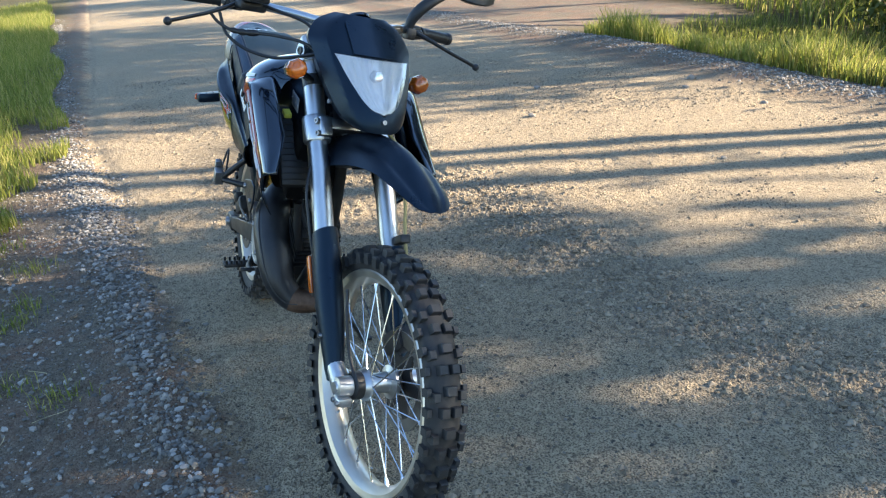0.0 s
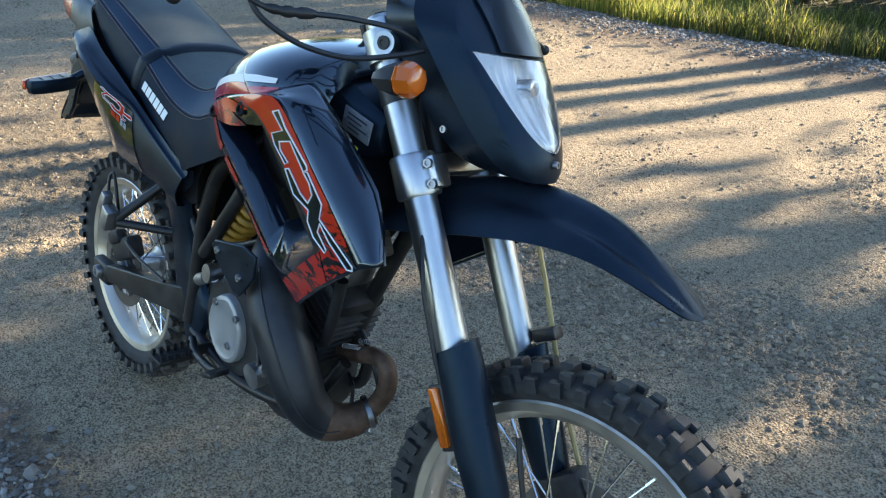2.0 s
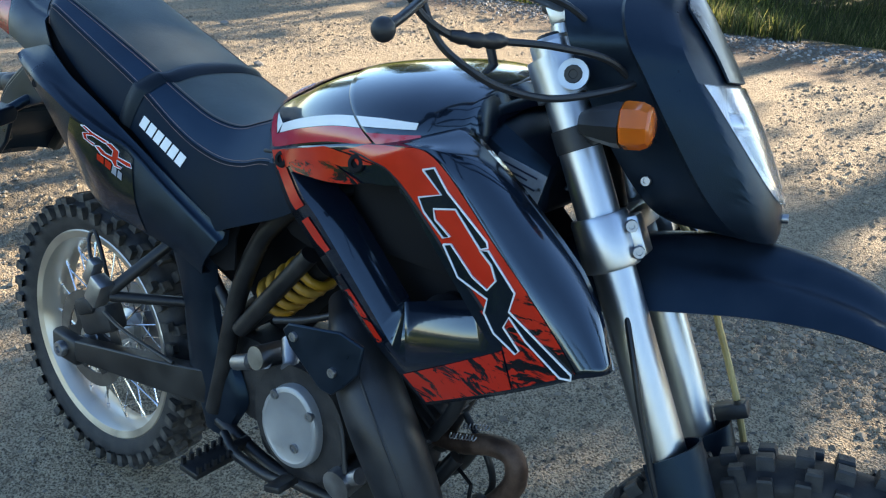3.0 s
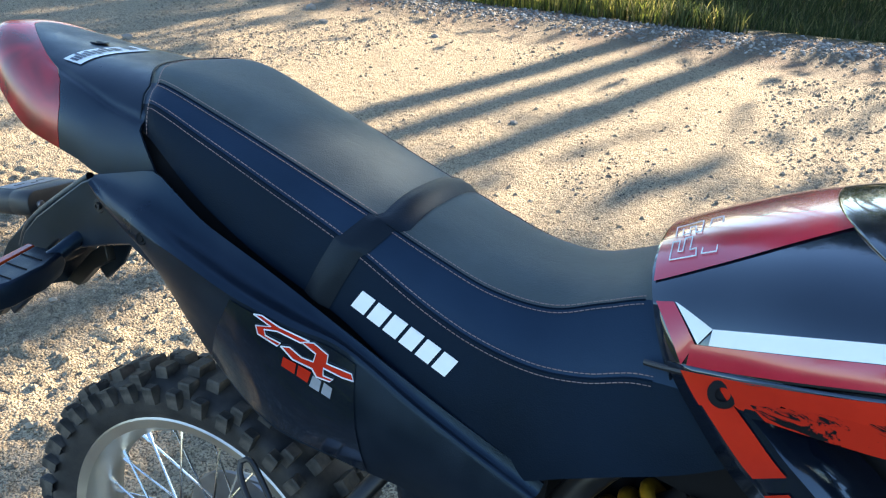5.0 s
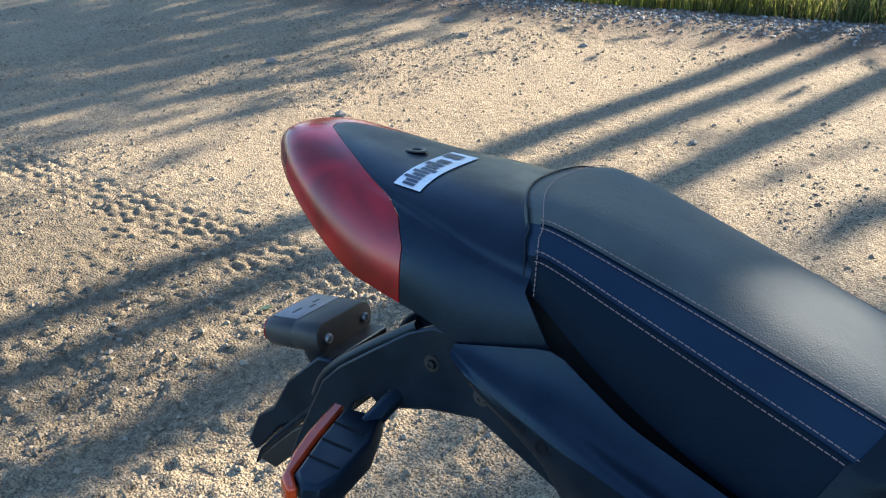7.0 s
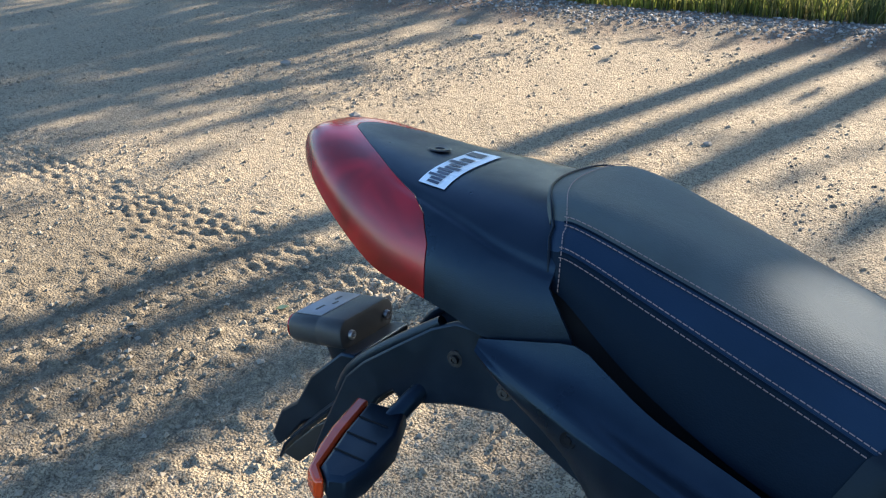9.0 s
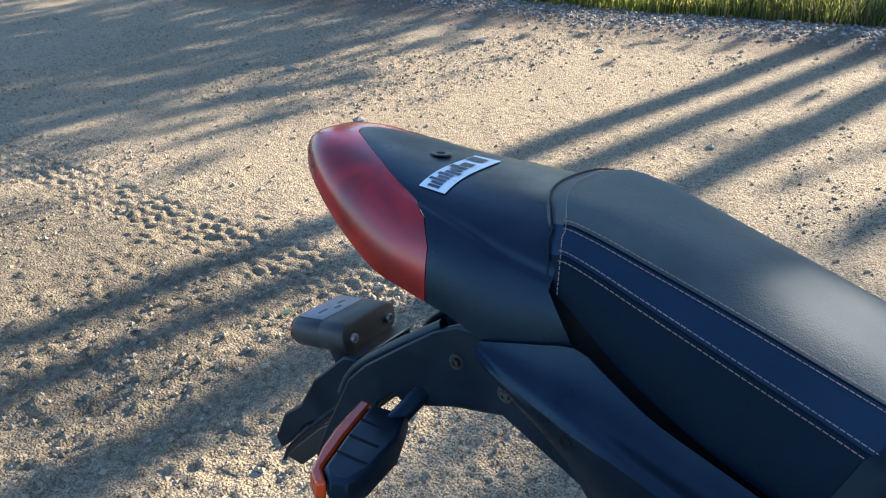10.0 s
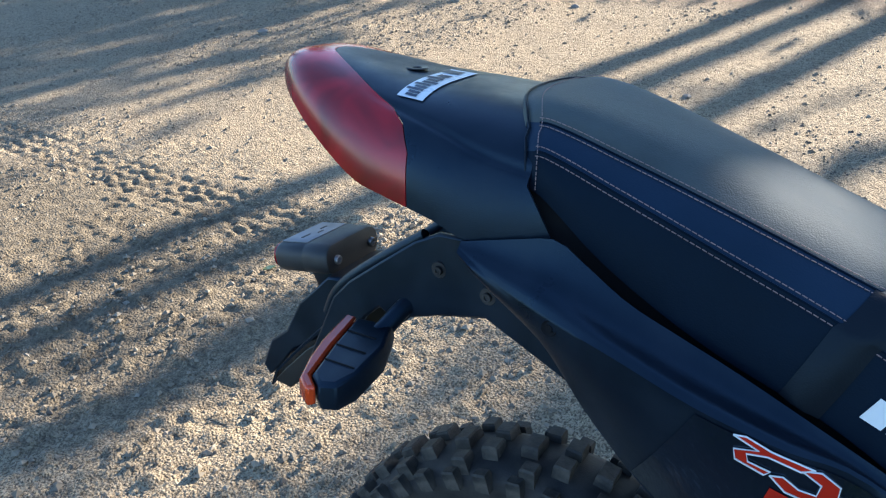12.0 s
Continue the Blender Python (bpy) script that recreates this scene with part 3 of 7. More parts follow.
def blades(name, xs, ys, tall, wide, label, seed, lean=0.45, material=None):
    """Blades of grass: bent tapered strips."""
    rng = np.random.RandomState(seed)
    n = len(xs)
    a, b = rng.rand(n) * 6.283, rng.rand(n) * 6.283
    z = height(xs, ys)
    hx, hy = np.cos(a) * wide, np.sin(a) * wide
    bend = tall * lean * rng.rand(n) ** 0.7
    bx, by = np.cos(b) * bend, np.sin(b) * bend
    V = np.zeros((n, 7, 3))
    for k, (t, w) in enumerate(((0, 1), (0.4, 0.85), (0.75, 0.55))):
        cx, cy, cz = xs + bx * t * t, ys + by * t * t, z + tall * t * (1 - 0.18 * t)
        V[:, 2 * k] = np.stack([cx - hx * w, cy - hy * w, cz], -1)
        V[:, 2 * k + 1] = np.stack([cx + hx * w, cy + hy * w, cz], -1)
    V[:, 6] = np.stack([xs + bx, ys + by, z + tall * 0.84], -1)
    V[:, :2, 2] -= 0.01
    base = (np.arange(n) * 7)[:, None]
    F = [list(map(int, q)) for q in np.concatenate([base + np.array([0, 1, 3, 2]), base + np.array([2, 3, 5, 4])])]
    F += [list(map(int, q)) for q in base + np.array([4, 5, 6])]
    return tagged(new(name, mesh_of(name, V.reshape(-1, 3), F, material or GRASS)), label, "grass", kind="stuff")


rng = np.random.RandomState(11)
n = 60000
x = -0.5 - 26 * rng.rand(n) ** 1.7
y = -0.86 - 2.6 * rng.rand(n) ** 1.2 + 0.09 * np.sin(x * 1.3) - 0.045 * np.maximum(0, -x - 5)
keep = lattice(31, x, y, 0.4) + 1.2 * smooth(-0.9, -1.5, y) - 0.9 * smooth(-1.9, -0.7, x) - 1.3 * rng.rand(n) * smooth(-2.1, -3.4, y) > -0.12
x, y = x[keep], y[keep]
blades("verge_grass", x, y, 0.06 + 0.20 * rng.rand(len(x)) * (0.4 + 0.6 * smooth(-0.95, -1.6, y)), 0.003 + 0.002 * rng.rand(len(x)), "thin yellow-green grass on the near verge", 6)
n = 22000
x, y = rng.uniform(-12, 7, n), -1.75 - 6 * rng.rand(n) ** 1.3
keep = (lattice(36, x, y, 0.6) > -0.2) & (rng.rand(n) < np.maximum(smooth(-2.2, -1.0, x), smooth(-2.1, -3.3, y)))
x, y = x[keep], y[keep]
blades("verge_grass", x, y, 0.06 + 0.16 * rng.rand(len(x)), 0.004 + 0.004 * rng.rand(len(x)), "rough grass on the bank beside the road", 16)
n = 1900
cx, cy = rng.uniform(-1.8, 1.4, 26), rng.uniform(-1.9, -0.95, 26)
cx[:6], cy[:6] = (0.52, -0.36, 0.36, -0.18, -1.26, -0.8), (-0.75, -0.9, -0.92, -0.94, -1.03, -0.89)
k = rng.randint(0, 26, n)
x, y = cx[k] + 0.05 * rng.randn(n), cy[k] + 0.05 * rng.randn(n)
blades("verge_tufts", x, y, 0.02 + 0.05 * rng.rand(n), np.full(n, 0.0018), "small tufts of grass on the stony shoulder", 7, 0.8)
n = 52000
x = rng.uniform(-9, 3.5, n)
y = road_edge_right(x) + 0.3 + 3.8 * rng.rand(n) ** 1.5
track = x < -6.0 + 0.25 * np.sin(y * 3) - 0.3 * (y - 5.3)
keep = ~track & (lattice(33, x, y, 0.5) > -0.35)
x, y = x[keep], y[keep]
tuft = smooth(0.1, 0.7, lattice(34, x, y, 0.8))
tall = 0.08 + 0.16 * rng.rand(len(x)) + 0.28 * tuft * rng.rand(len(x))
# sun-coloured blades to the left, shade-coloured ones to the right
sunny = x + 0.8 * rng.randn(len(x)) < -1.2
for pick, label, material in ((sunny, "long far verge grass coloured yellow as in sun", GRASS), (~sunny, "long far verge grass coloured dark green as in shade", SHADE_TURF)):
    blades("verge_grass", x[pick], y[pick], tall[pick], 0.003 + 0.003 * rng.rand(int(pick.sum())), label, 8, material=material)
n = 26000
x, y = -3 - 26 * rng.rand(n), 9.2 + 7 * rng.rand(n)
blades("meadow_grass", x, y, 0.25 + 0.5 * rng.rand(n), 0.006 + 0.006 * rng.rand(n), "tall yellow grass beyond the side track", 9)

# ---- trees and bushes ----
LEAF = island_mat("birch_leaves", ((0.0, (0.035, 0.055, 0.012)), (0.5, (0.07, 0.095, 0.02)), (0.85, (0.12, 0.13, 0.025)), (1.0, (0.24, 0.19, 0.03))), 0.55, 0.35)
NEEDLE = island_mat("pine_needles", ((0.0, (0.02, 0.035, 0.012)), (0.6, (0.04, 0.06, 0.018)), (1.0, (0.07, 0.085, 0.03))), 0.6, 0.15)
BARK = surface("pine_bark", (0.16, 0.10, 0.065), 0.9, vary=0.5, scale=6, grain=60, bump=0.6)


def leaf_cloud(centres, spread, count, size, seed):
    rng = np.random.RandomState(seed)
    c = np.array(centres)
    k = rng.randint(0, len(c), count)
    p = c[k] + rng.randn(count, 3) * np.array(spread)
    a = rng.randn(count, 3)
    a /= np.linalg.norm(a, axis=1)[:, None]
    b = np.cross(a, rng.randn(count, 3))
    b /= np.linalg.norm(b, axis=1)[:, None]
    s = (size * (0.6 + 0.8 * rng.rand(count)))[:, None]
    V = np.stack([p - a * s, p + b * s * 0.45, p + a * s, p - b * s * 0.45], 1)
    F = np.arange(count * 4).reshape(-1, 4)
    return V.reshape(-1, 3), F


def tree(name, tall, bare, radius, seed, leafmat, label, leaves=5200, size=0.13, girth=0.012):
    rng = np.random.RandomState(seed)
    t = thing(name, label, "tree", "roadside trees")
    bm = bmesh.new()
    lean = rng.randn(2) * 0.02
    trunk = [Vector((lean[0] * z + 0.06 * math.sin(z * 0.5 + seed), lean[1] * z + 0.06 * math.cos(z * 0.43 + seed), z)) for z in np.linspace(-0.3, tall, 16)]
    tube(bm, trunk, [girth * tall * (1 - 0.85 * i / 15) + 0.012 for i in range(16)], 10)
    tips = []
    for k in range(30):
        z = bare + (tall - bare) * (k + 0.5) / 30
        i = min(int((z + 0.3) / (tall + 0.3) * 15), 14)
        p = trunk[i].lerp(trunk[i + 1], (z + 0.3) / (tall + 0.3) * 15 - i)
        a = k * 2.4 + rng.rand()
        r = radius * (0.35 + 0.65 * math.sin(math.pi * min(1, 0.18 + 0.8 * (1 - (z - bare) / (tall - bare))))) * (0.7 + 0.5 * rng.rand())
        q = p + Vector((math.cos(a) * r, math.sin(a) * r, r * 0.35))
        tube(bm, spline([p, p.lerp(q, 0.5) + Vector((0, 0, 0.08 * r)), q], 5), [0.035 * (1 - 0.8 * j / 5) for j in range(6)], 5)
        tips += [tuple(p.lerp(q, f)) for f in (0.45, 0.7, 0.9, 1.0)]
    part("trunk", bm, BARK, t, "bare scaly trunk with limbs", 60)
    V, F = leaf_cloud(tips, (0.26 * radius, 0.26 * radius, 0.2 * radius), leaves, size, seed + 1)
    ob = new("crown", mesh_of("crown", V, F, leafmat))
    ob.parent = t
    return t


birch = tree("birch_tree", 10.0, 4.5, 2.0, 3, LEAF, "slender roadside birch with a yellowing crown", 6500, 0.12)
pine = tree("pine_tree", 16.0, 8.0, 1.9, 8, NEEDLE, "tall roadside pine with a bare trunk", 6500, 0.12, 0.0072)
young = tree("young_birch", 6.5, 0.9, 1.1, 15, LEAF, "young leafy birch at the wood edge", 5200, 0.09)


def shade_at(c, y):
    """A spot at depth y whose shadow falls on the line x = c where y is 2."""
    return c + SUN_AZ[0] / SUN_AZ[1] * (y - 2), y


def plant(kind, spots):
    for k, (px, py, turn, size) in enumerate(spots):
        m = pose(px, py, float(height(px, py)), 0, 0, turn) @ Matrix.Scale(size, 4)
        if k == 0:
            kind.matrix_basis = m
        else:
            copy_thing(kind, m).matrix_basis = m


# unseen pine at (20, 14) and birch at (24, 9): added against seat glare
plant(pine, [(*shade_at(-1.40, 13.0), 20, 0.95), (*shade_at(-1.08, 14.5), 80, 0.95), (*shade_at(-0.72, 13.5), 150, 1.0), (*shade_at(-5.6, 17), 40, 1.0), (*shade_at(-7.1, 16), 200, 0.9), (*shade_at(-9.5, 19), 10, 1.05),
             (12, -36, 30, 1.0), (-3, -38, 100, 1.1), (-24, -33, 200, 1.1), (52, 3, 60, 1.1), (20, 14, 140, 1.0), (13, 24, 100, 1.1), (-12, 27, 10, 1.0)])
plant(birch, [(*shade_at(0.95, 13.3), 30, 1.0), (*shade_at(3.2, 13.0), 140, 0.97), (*shade_at(-4.4, 15), 90, 0.9), (*shade_at(-6.6, 16), 10, 1.0), (*shade_at(-8.8, 15), 200, 1.0), (*shade_at(5.6, 15), 330, 1.1), (*shade_at(-12, 17), 250, 1.0),
              (18, -33, 0, 1.0), (4, -35, 60, 0.9), (-12, -34, 280, 1.0), (55, -9, 30, 0.9), (24, 9, 90, 1.0)])
plant(young, [(-16, 19, 60, 1.2), (-22, 17, 0, 1.1), (-28, 20, 200, 1.3), (-11, 20, 90, 1.2), (-19, 23, 20, 1.5)])
# bushes beyond the ditch
for k, (bx, by, br) in enumerate(((-4.6, 9.6, 0.75), (-3.4, 9.9, 0.9), (-2.2, 9.4, 0.8), (-6.0, 10.6, 0.9), (-1.2, 9.9, 1.0), (-13, 12.2, 1.1), (-10.5, 12.6, 1.0), (-16, 12.5, 1.2),
                                (-0.3, 10.2, 1.45), (0.7, 9.8, 1.4), (1.6, 10.4, 1.6), (2.6, 9.9, 1.5), (3.7, 10.3, 1.6), (4.9, 10.0, 1.5), (6.2, 10.4, 1.6))):
    t = thing("bush", "low leafy bush beyond the ditch", "bush", "bushes")
    rng2 = np.random.RandomState(40 + k)
    z0 = float(height(bx, by))
    bm = bmesh.new()
    tips = []
    for j in range(12):
        a, r = rng2.rand() * 6.283, br * (0.3 + 0.7 * rng2.rand())
        q = Vector((bx + math.cos(a) * r, by + math.sin(a) * r, z0 + br * (0.5 + 0.7 * rng2.rand())))
        tube(bm, spline([(bx, by, z0 - 0.05), Vector((bx, by, z0)).lerp(q, 0.5) + Vector((0, 0, 0.1)), q], 5), [0.012 * (1 - 0.8 * i / 5) for i in range(6)], 5)
        tips += [tuple(Vector((bx, by, z0)).lerp(q, f)) for f in (0.5, 0.75, 1.0)]
    part("stems", bm, BARK, t)
    V, F = leaf_cloud(tips, (0.2 * br, 0.2 * br, 0.18 * br), int(1500 * br * br) if br > 1.3 else 1500, 0.055 if br < 1.3 else 0.07, 60 + k)
    ob = new("foliage", mesh_of("foliage", V, F, LEAF))
    ob.parent = t


# ---- the motorcycle: x forward from the rear axle, y to its left, z up; it leans on its side stand ----
LEAN, STEER, WB = 10.2, 8.9, 1.458
bike = thing("motorcycle", "black and red off-road motorcycle leaning on its side stand", "motorcycle", m=Matrix.Rotation(radians(-LEAN), 4, "X"))
_p, _d = Vector((1.085, 0, 0.89)), Vector((-0.479, 0, 0.878))
ST = Matrix.Translation(_p) @ Matrix.Rotation(radians(STEER), 4, _d) @ Matrix.Translation(-_p)


def fork_x(z):
    return 1.104 + 0.545 * (0.89 - z)


# ---- wheels ----
def wheel(name, centre, R, rb, width, knobs, turn, label, hubw, spokes=36, tread=KNOB):
    """A spoked wheel with a knobbly tyre. R: outer radius, rb: bead radius."""
    c = Vector(centre)
    deep = 0.013
    hub = lathe(bmesh.new(), ((0.0, -hubw), (0.012, -hubw), (0.014, -hubw * 0.9), (0.03, -hubw * 0.85), (0.040, -hubw * 0.62), (0.041, -hubw * 0.5), (0.026, -hubw * 0.4),
                              (0.025, 0), (0.026, hubw * 0.4), (0.042, hubw * 0.5), (0.042, hubw * 0.64), (0.03, hubw * 0.85), (0.014, hubw * 0.9), (0.012, hubw), (0, hubw)), c, (0, 1, 0), 40)
    w = part(name, hub, ALLOY, bike, label, 35, turn)
    # carcass
    hw = width / 2
    prof = [(rb + 0.002, -hw * 0.62), (rb + 0.02, -hw * 0.86), (rb + (R - rb) * 0.5, -hw * 0.95), (R - deep - 0.014, -hw * 0.86), (R - deep - 0.003, -hw * 0.5), (R - deep, 0)]
    prof = prof + [(r, -h) for r, h in reversed(prof[:-1])]
    part("tyre_carcass", lathe(bmesh.new(), prof, c, (0, 1, 0), 96), RUBBER, w, "black rubber tyre wall dusted with road dirt", 60, turn)
    # tread blocks: a few shapes, each repeated round the tyre
    def knob_mesh(y, wy, la, base, top, tilt=0.0):
        bm = bmesh.new()
        vs = []
        for r, k in ((base, 1.0), (top - 0.003, 0.93), (top, 0.8)):
            for sy, sa in ((-1, -1), (1, -1), (1, 1), (-1, 1)):
                aa = sa * la / 2 * k / R
                vs.append(bm.verts.new((r * math.cos(aa), y + sy * wy / 2 * k + (tilt if k < 1 else 0), r * math.sin(aa))))
        for q in ((8, 9, 10, 11), *((a + o, (a + 1) % 4 + o, (a + 1) % 4 + o + 4, a + o + 4) for o in (0, 4) for a in range(4))):
            bm.faces.new([vs[i] for i in q])
        bmesh.ops.recalc_face_normals(bm, faces=bm.faces)
        data = bpy.data.meshes.new("tread_block")
        bm.to_mesh(data)
        bm.free()
        data.materials.append(tread)
        return data

    st = 360 / knobs
    shapes = [(knob_mesh(0, width * 0.32, 0.023, R - deep - 0.006, R), 1, 0.0)]
    for s in (-1, 1):
        shapes.append((knob_mesh(s * width * 0.345, width * 0.2, 0.022, R - deep - 0.018, R - 0.007, s * 0.002), 1, st * 0.25))
        shapes.append((knob_mesh(s * width * 0.17, width * 0.24, 0.023, R - deep - 0.008, R - 0.001), 0, 0.0))
        shapes.append((knob_mesh(s * width * 0.48, width * 0.15, 0.021, R - deep - 0.032, R - 0.019, s * 0.003), 2, 0.0))
    for data, when, shift in shapes:
        for k in range(knobs):
            if when == 2 or k % 2 == when:
                ob = new("tread_block", data)
                ob.parent = w
                ob.matrix_basis = (turn or Matrix.Identity(4)) @ Matrix.Translation(c) @ Matrix.Rotation(radians(st * k + shift), 4, "Y")
    # rim
    rw = width * 0.33
    ri = rb - 0.016
    lip = rb + 0.013
    ring = [(lip, -rw - 0.004), (lip, -rw), (rb, -rw + 0.003), (rb - 0.004, -rw * 0.5), (ri, -rw * 0.35), (ri, rw * 0.35), (rb - 0.004, rw * 0.5), (rb, rw - 0.003), (lip, rw), (lip, rw + 0.004),
            (lip - 0.004, rw + 0.007), (rb - 0.006, rw + 0.003), (ri - 0.006, rw * 0.4), (ri - 0.008, 0), (ri - 0.006, -rw * 0.4), (rb - 0.006, -rw - 0.003), (lip - 0.004, -rw - 0.007)]
    part("rim", lathe(bmesh.new(), ring, c, (0, 1, 0), 96, True), RIMM, w, "polished aluminium rim", 30, turn)
    # spokes, crossed in pairs, each with its nipple at the rim
    for k in range(spokes):
        a = 2 * math.pi * (k + 0.5) / spokes
        s = 1 if k % 2 else -1
        lead = (1 if (k // 2) % 2 else -1) * 0.62
        p0 = Vector((0.037 * math.cos(a + lead), s * hubw * 0.56, 0.037 * math.sin(a + lead)))
        rim_y = s * 0.008
        p1 = Vector(((ri - 0.006) * math.cos(a), rim_y, (ri - 0.006) * math.sin(a)))
        b2 = tube(bmesh.new(), (p0 + c, p1.lerp(p0, 0.07) + c), 0.0018, 6)
        tube(b2, (p1.lerp(p0, 0.085) + c, p1 + c), 0.0034, 6)
        part("spoke", b2, CHROME, w, turn=turn)
    return w


front = wheel("front_wheel", (WB, 0, 0.338), 0.338, 0.2667, 0.088, 46, ST, "front wheel with aluminium hub, wire spokes and knobbly tyre", 0.062)
rear = wheel("rear_wheel", (0, 0, 0.316), 0.316, 0.2286, 0.112, 42, None, "rear wheel with wire spokes, aluminium rim and knobbly tyre", 0.075, tread=KNOB_DUSTY)


def disc(parent, centre, R, y, turn, holes=18):
    """A drilled brake disc with scalloped carrier."""
    bm = lathe(bmesh.new(), ((R, -0.002), (R, 0.002), (R * 0.72, 0.002), (R * 0.72, -0.002)), Vector(centre) + Vector((0, y, 0)), (0, 1, 0), 48, True)
    c = Vector(centre) + Vector((0, y, 0))
    star = []
    for k in range(24):
        a = math.pi * k / 12
        star.append(R * (0.76 if k % 4 in (0, 1) else 0.5) * Vector((math.cos(a), 0, math.sin(a))))
    spider = slab(bmesh.new(), [c + v + Vector((0, -0.003, 0)) for v in star], (0, 0.006, 0))
    part("disc_carrier", spider, ENGINE, parent, "dark disc carrier", 30, turn)
    part("brake_disc", bm, DISC, parent, "steel brake disc", 30, turn)


disc(front, (WB, 0, 0.338), 0.125, 0.062, ST)
disc(rear, (0, 0, 0.316), 0.11, -0.058, None)
bm = lathe(bmesh.new(), ((0.03, -0.01), (0.034, 0.0), (0.034, 0.018), (0.02, 0.024), (0.0, 0.024)), (WB, -0.05, 0.338), (0, -1, 0), 24)
tube(bm, spline([(WB + 0.02, -0.068, 0.35), (WB - 0.03, -0.07, 0.40), (WB - 0.06, -0.075, 0.47), (WB - 0.09, -0.072, 0.55)], 10), 0.0045, 8)
part("speedometer_drive", bm, CABLE, bike, "black speedometer drive and cable at the front hub", turn=ST)

# ---- fork ----
for s, side in ((-1, "right"), (1, "left")):
    y = 0.092 * s
    bm = bmesh.new()
    pts = [(fork_x(z), y, z) for z in (1.105, 1.10, 0.95, 0.80, 0.64, 0.60)]
    tube(bm, pts, [0.022, 0.0255, 0.0265, 0.0265, 0.0265, 0.0235], 28)
    tube_ob = part("fork_tube", bm, ALLOY, bike, "thick brushed aluminium upper fork tube", 30, ST)
    bm = tube(bmesh.new(), [(fork_x(0.62), y, 0.62), (fork_x(0.38), y, 0.38)], 0.019, 20)
    part("fork_slider", bm, CHROME, bike, turn=ST)
    # plastic guard wrapped round the front of the slider
    rows = []
    for i in range(15):
        t = i / 14
        top = 0.652 if s < 0 else 0.61
        z = top - (top - 0.335) * t
        cx = fork_x(z) + 0.004
        r = 0.031 + 0.007 * math.sin(math.pi * min(t * 1.15, 1)) - 0.006 * t
        a0, a1 = radians(-128 + 50 * max(0, 0.12 - t) / 0.12), radians(128 - 50 * max(0, t - 0.8) / 0.2)
        rows.append([(cx + r * 1.12 * math.cos(a), y - s * 0.0 + s * r * math.sin(a) * 1.0, z + 0.35 * r * math.cos(a) * 0.4 + 0.024 * math.cos(a) * (1 - t) ** 4) for a in np.linspace(a0, a1, 15)])
    guard = part("fork_guard", sheet(bmesh.new(), rows, 0.003), MATTE, bike, "black plastic fork guard", 60, ST)
    # amber reflector on the guard
    bm = bmesh.new()
    q = Vector((fork_x(0.555) - 0.026, y + s * 0.026, 0.548))
    slope = turned("Y", -28.6)
    block(bm, q, (0.03, 0.008, 0.105), slope, 0.0035)
    part("reflector_base", bm, CABLE, guard, turn=ST)
    bm = block(bmesh.new(), q + Vector((-0.004, s * 0.006, 0)), (0.019, 0.009, 0.094), slope, 0.004)
    part("reflector", bm, AMBER, guard, "amber side reflector", turn=ST)
    bm = bolt(bmesh.new(), (fork_x(0.43) + 0.008, y + s * 0.033, 0.43), (0, s, 0), 0.006)
    part("guard_bolt", bm, STEEL, guard, turn=ST)
    # cast foot with pinch bolts
    bm = bmesh.new()
    tube(bm, [(fork_x(0.42), y, 0.42), (fork_x(0.37), y, 0.375), (WB - 0.012, y, 0.335), (WB - 0.006, y, 0.312)], [0.022, 0.023, 0.024, 0.018], 16)
    lathe(bm, ((0, 0.024), (0.013, 0.024), (0.015, 0.02), (0.024, 0.018), (0.025, -0.018), (0, -0.018)), (WB, y, 0.338), (0, s, 0), 24)
    block(bm, (WB + 0.014, y + s * 0.004, 0.308), (0.034, 0.036, 0.022), None, 0.004)
    foot = part("fork_foot", bm, ALLOY, bike, "cast aluminium axle clamp", 35, ST)
    bolts(foot, [((WB + dx, y + s * 0.022, 0.308), (0, s, 0)) for dx in (0.004, 0.024)], 0.0065, 0.005, ST)

# triple clamps
rake = turned("Y", -28.6)
bm = bmesh.new()
for s in (-1, 1):
    y = 0.092 * s
    tube(bm, [(fork_x(0.914), y, 0.914), (fork_x(0.910), y, 0.910), (fork_x(0.860), y, 0.860), (fork_x(0.856), y, 0.856)], [0.0335, 0.0355, 0.0355, 0.0335], 28)
    block(bm, (fork_x(0.885) + 0.032, y - s * 0.008, 0.885 + 0.016), (0.022, 0.034, 0.05), rake, 0.004)
block(bm, (1.10, 0, 0.895), (0.07, 0.15, 0.034), rake, 0.008)
clamp = part("lower_triple_clamp", bm, ALLOY, bike, "cast aluminium lower fork clamp", 35, ST)
bolts(clamp, [((fork_x(z) + 0.036, 0.104 * s, z + 0.014), (0.3, s, 0.1)) for s in (-1, 1) for z in (0.900, 0.872)], 0.0075, 0.006, ST)
bm = bmesh.new()
for s in (-1, 1):
    y = 0.092 * s
    tube(bm, [(fork_x(1.085), y, 1.085), (fork_x(1.042), y, 1.042)], 0.0335, 28)
    tube(bm, [(fork_x(1.06) + 0.026, y + s * 0.042, 1.072), (fork_x(1.06) + 0.010, y - s * 0.03, 1.066)], 0.0175, 20)
    tube(bm, [(1.01, s * 0.045, 1.055), (0.985, s * 0.045, 1.125)], [0.019, 0.0165], 18)
    block(bm, (0.983, s * 0.045, 1.14), (0.036, 0.032, 0.03), rake, 0.005)
block(bm, (1.015, 0, 1.058), (0.075, 0.16, 0.028), rake, 0.008)
top_clamp = part("upper_triple_clamp", bm, ALLOY, bike, "cast aluminium upper fork clamp with handlebar risers", 35, ST)
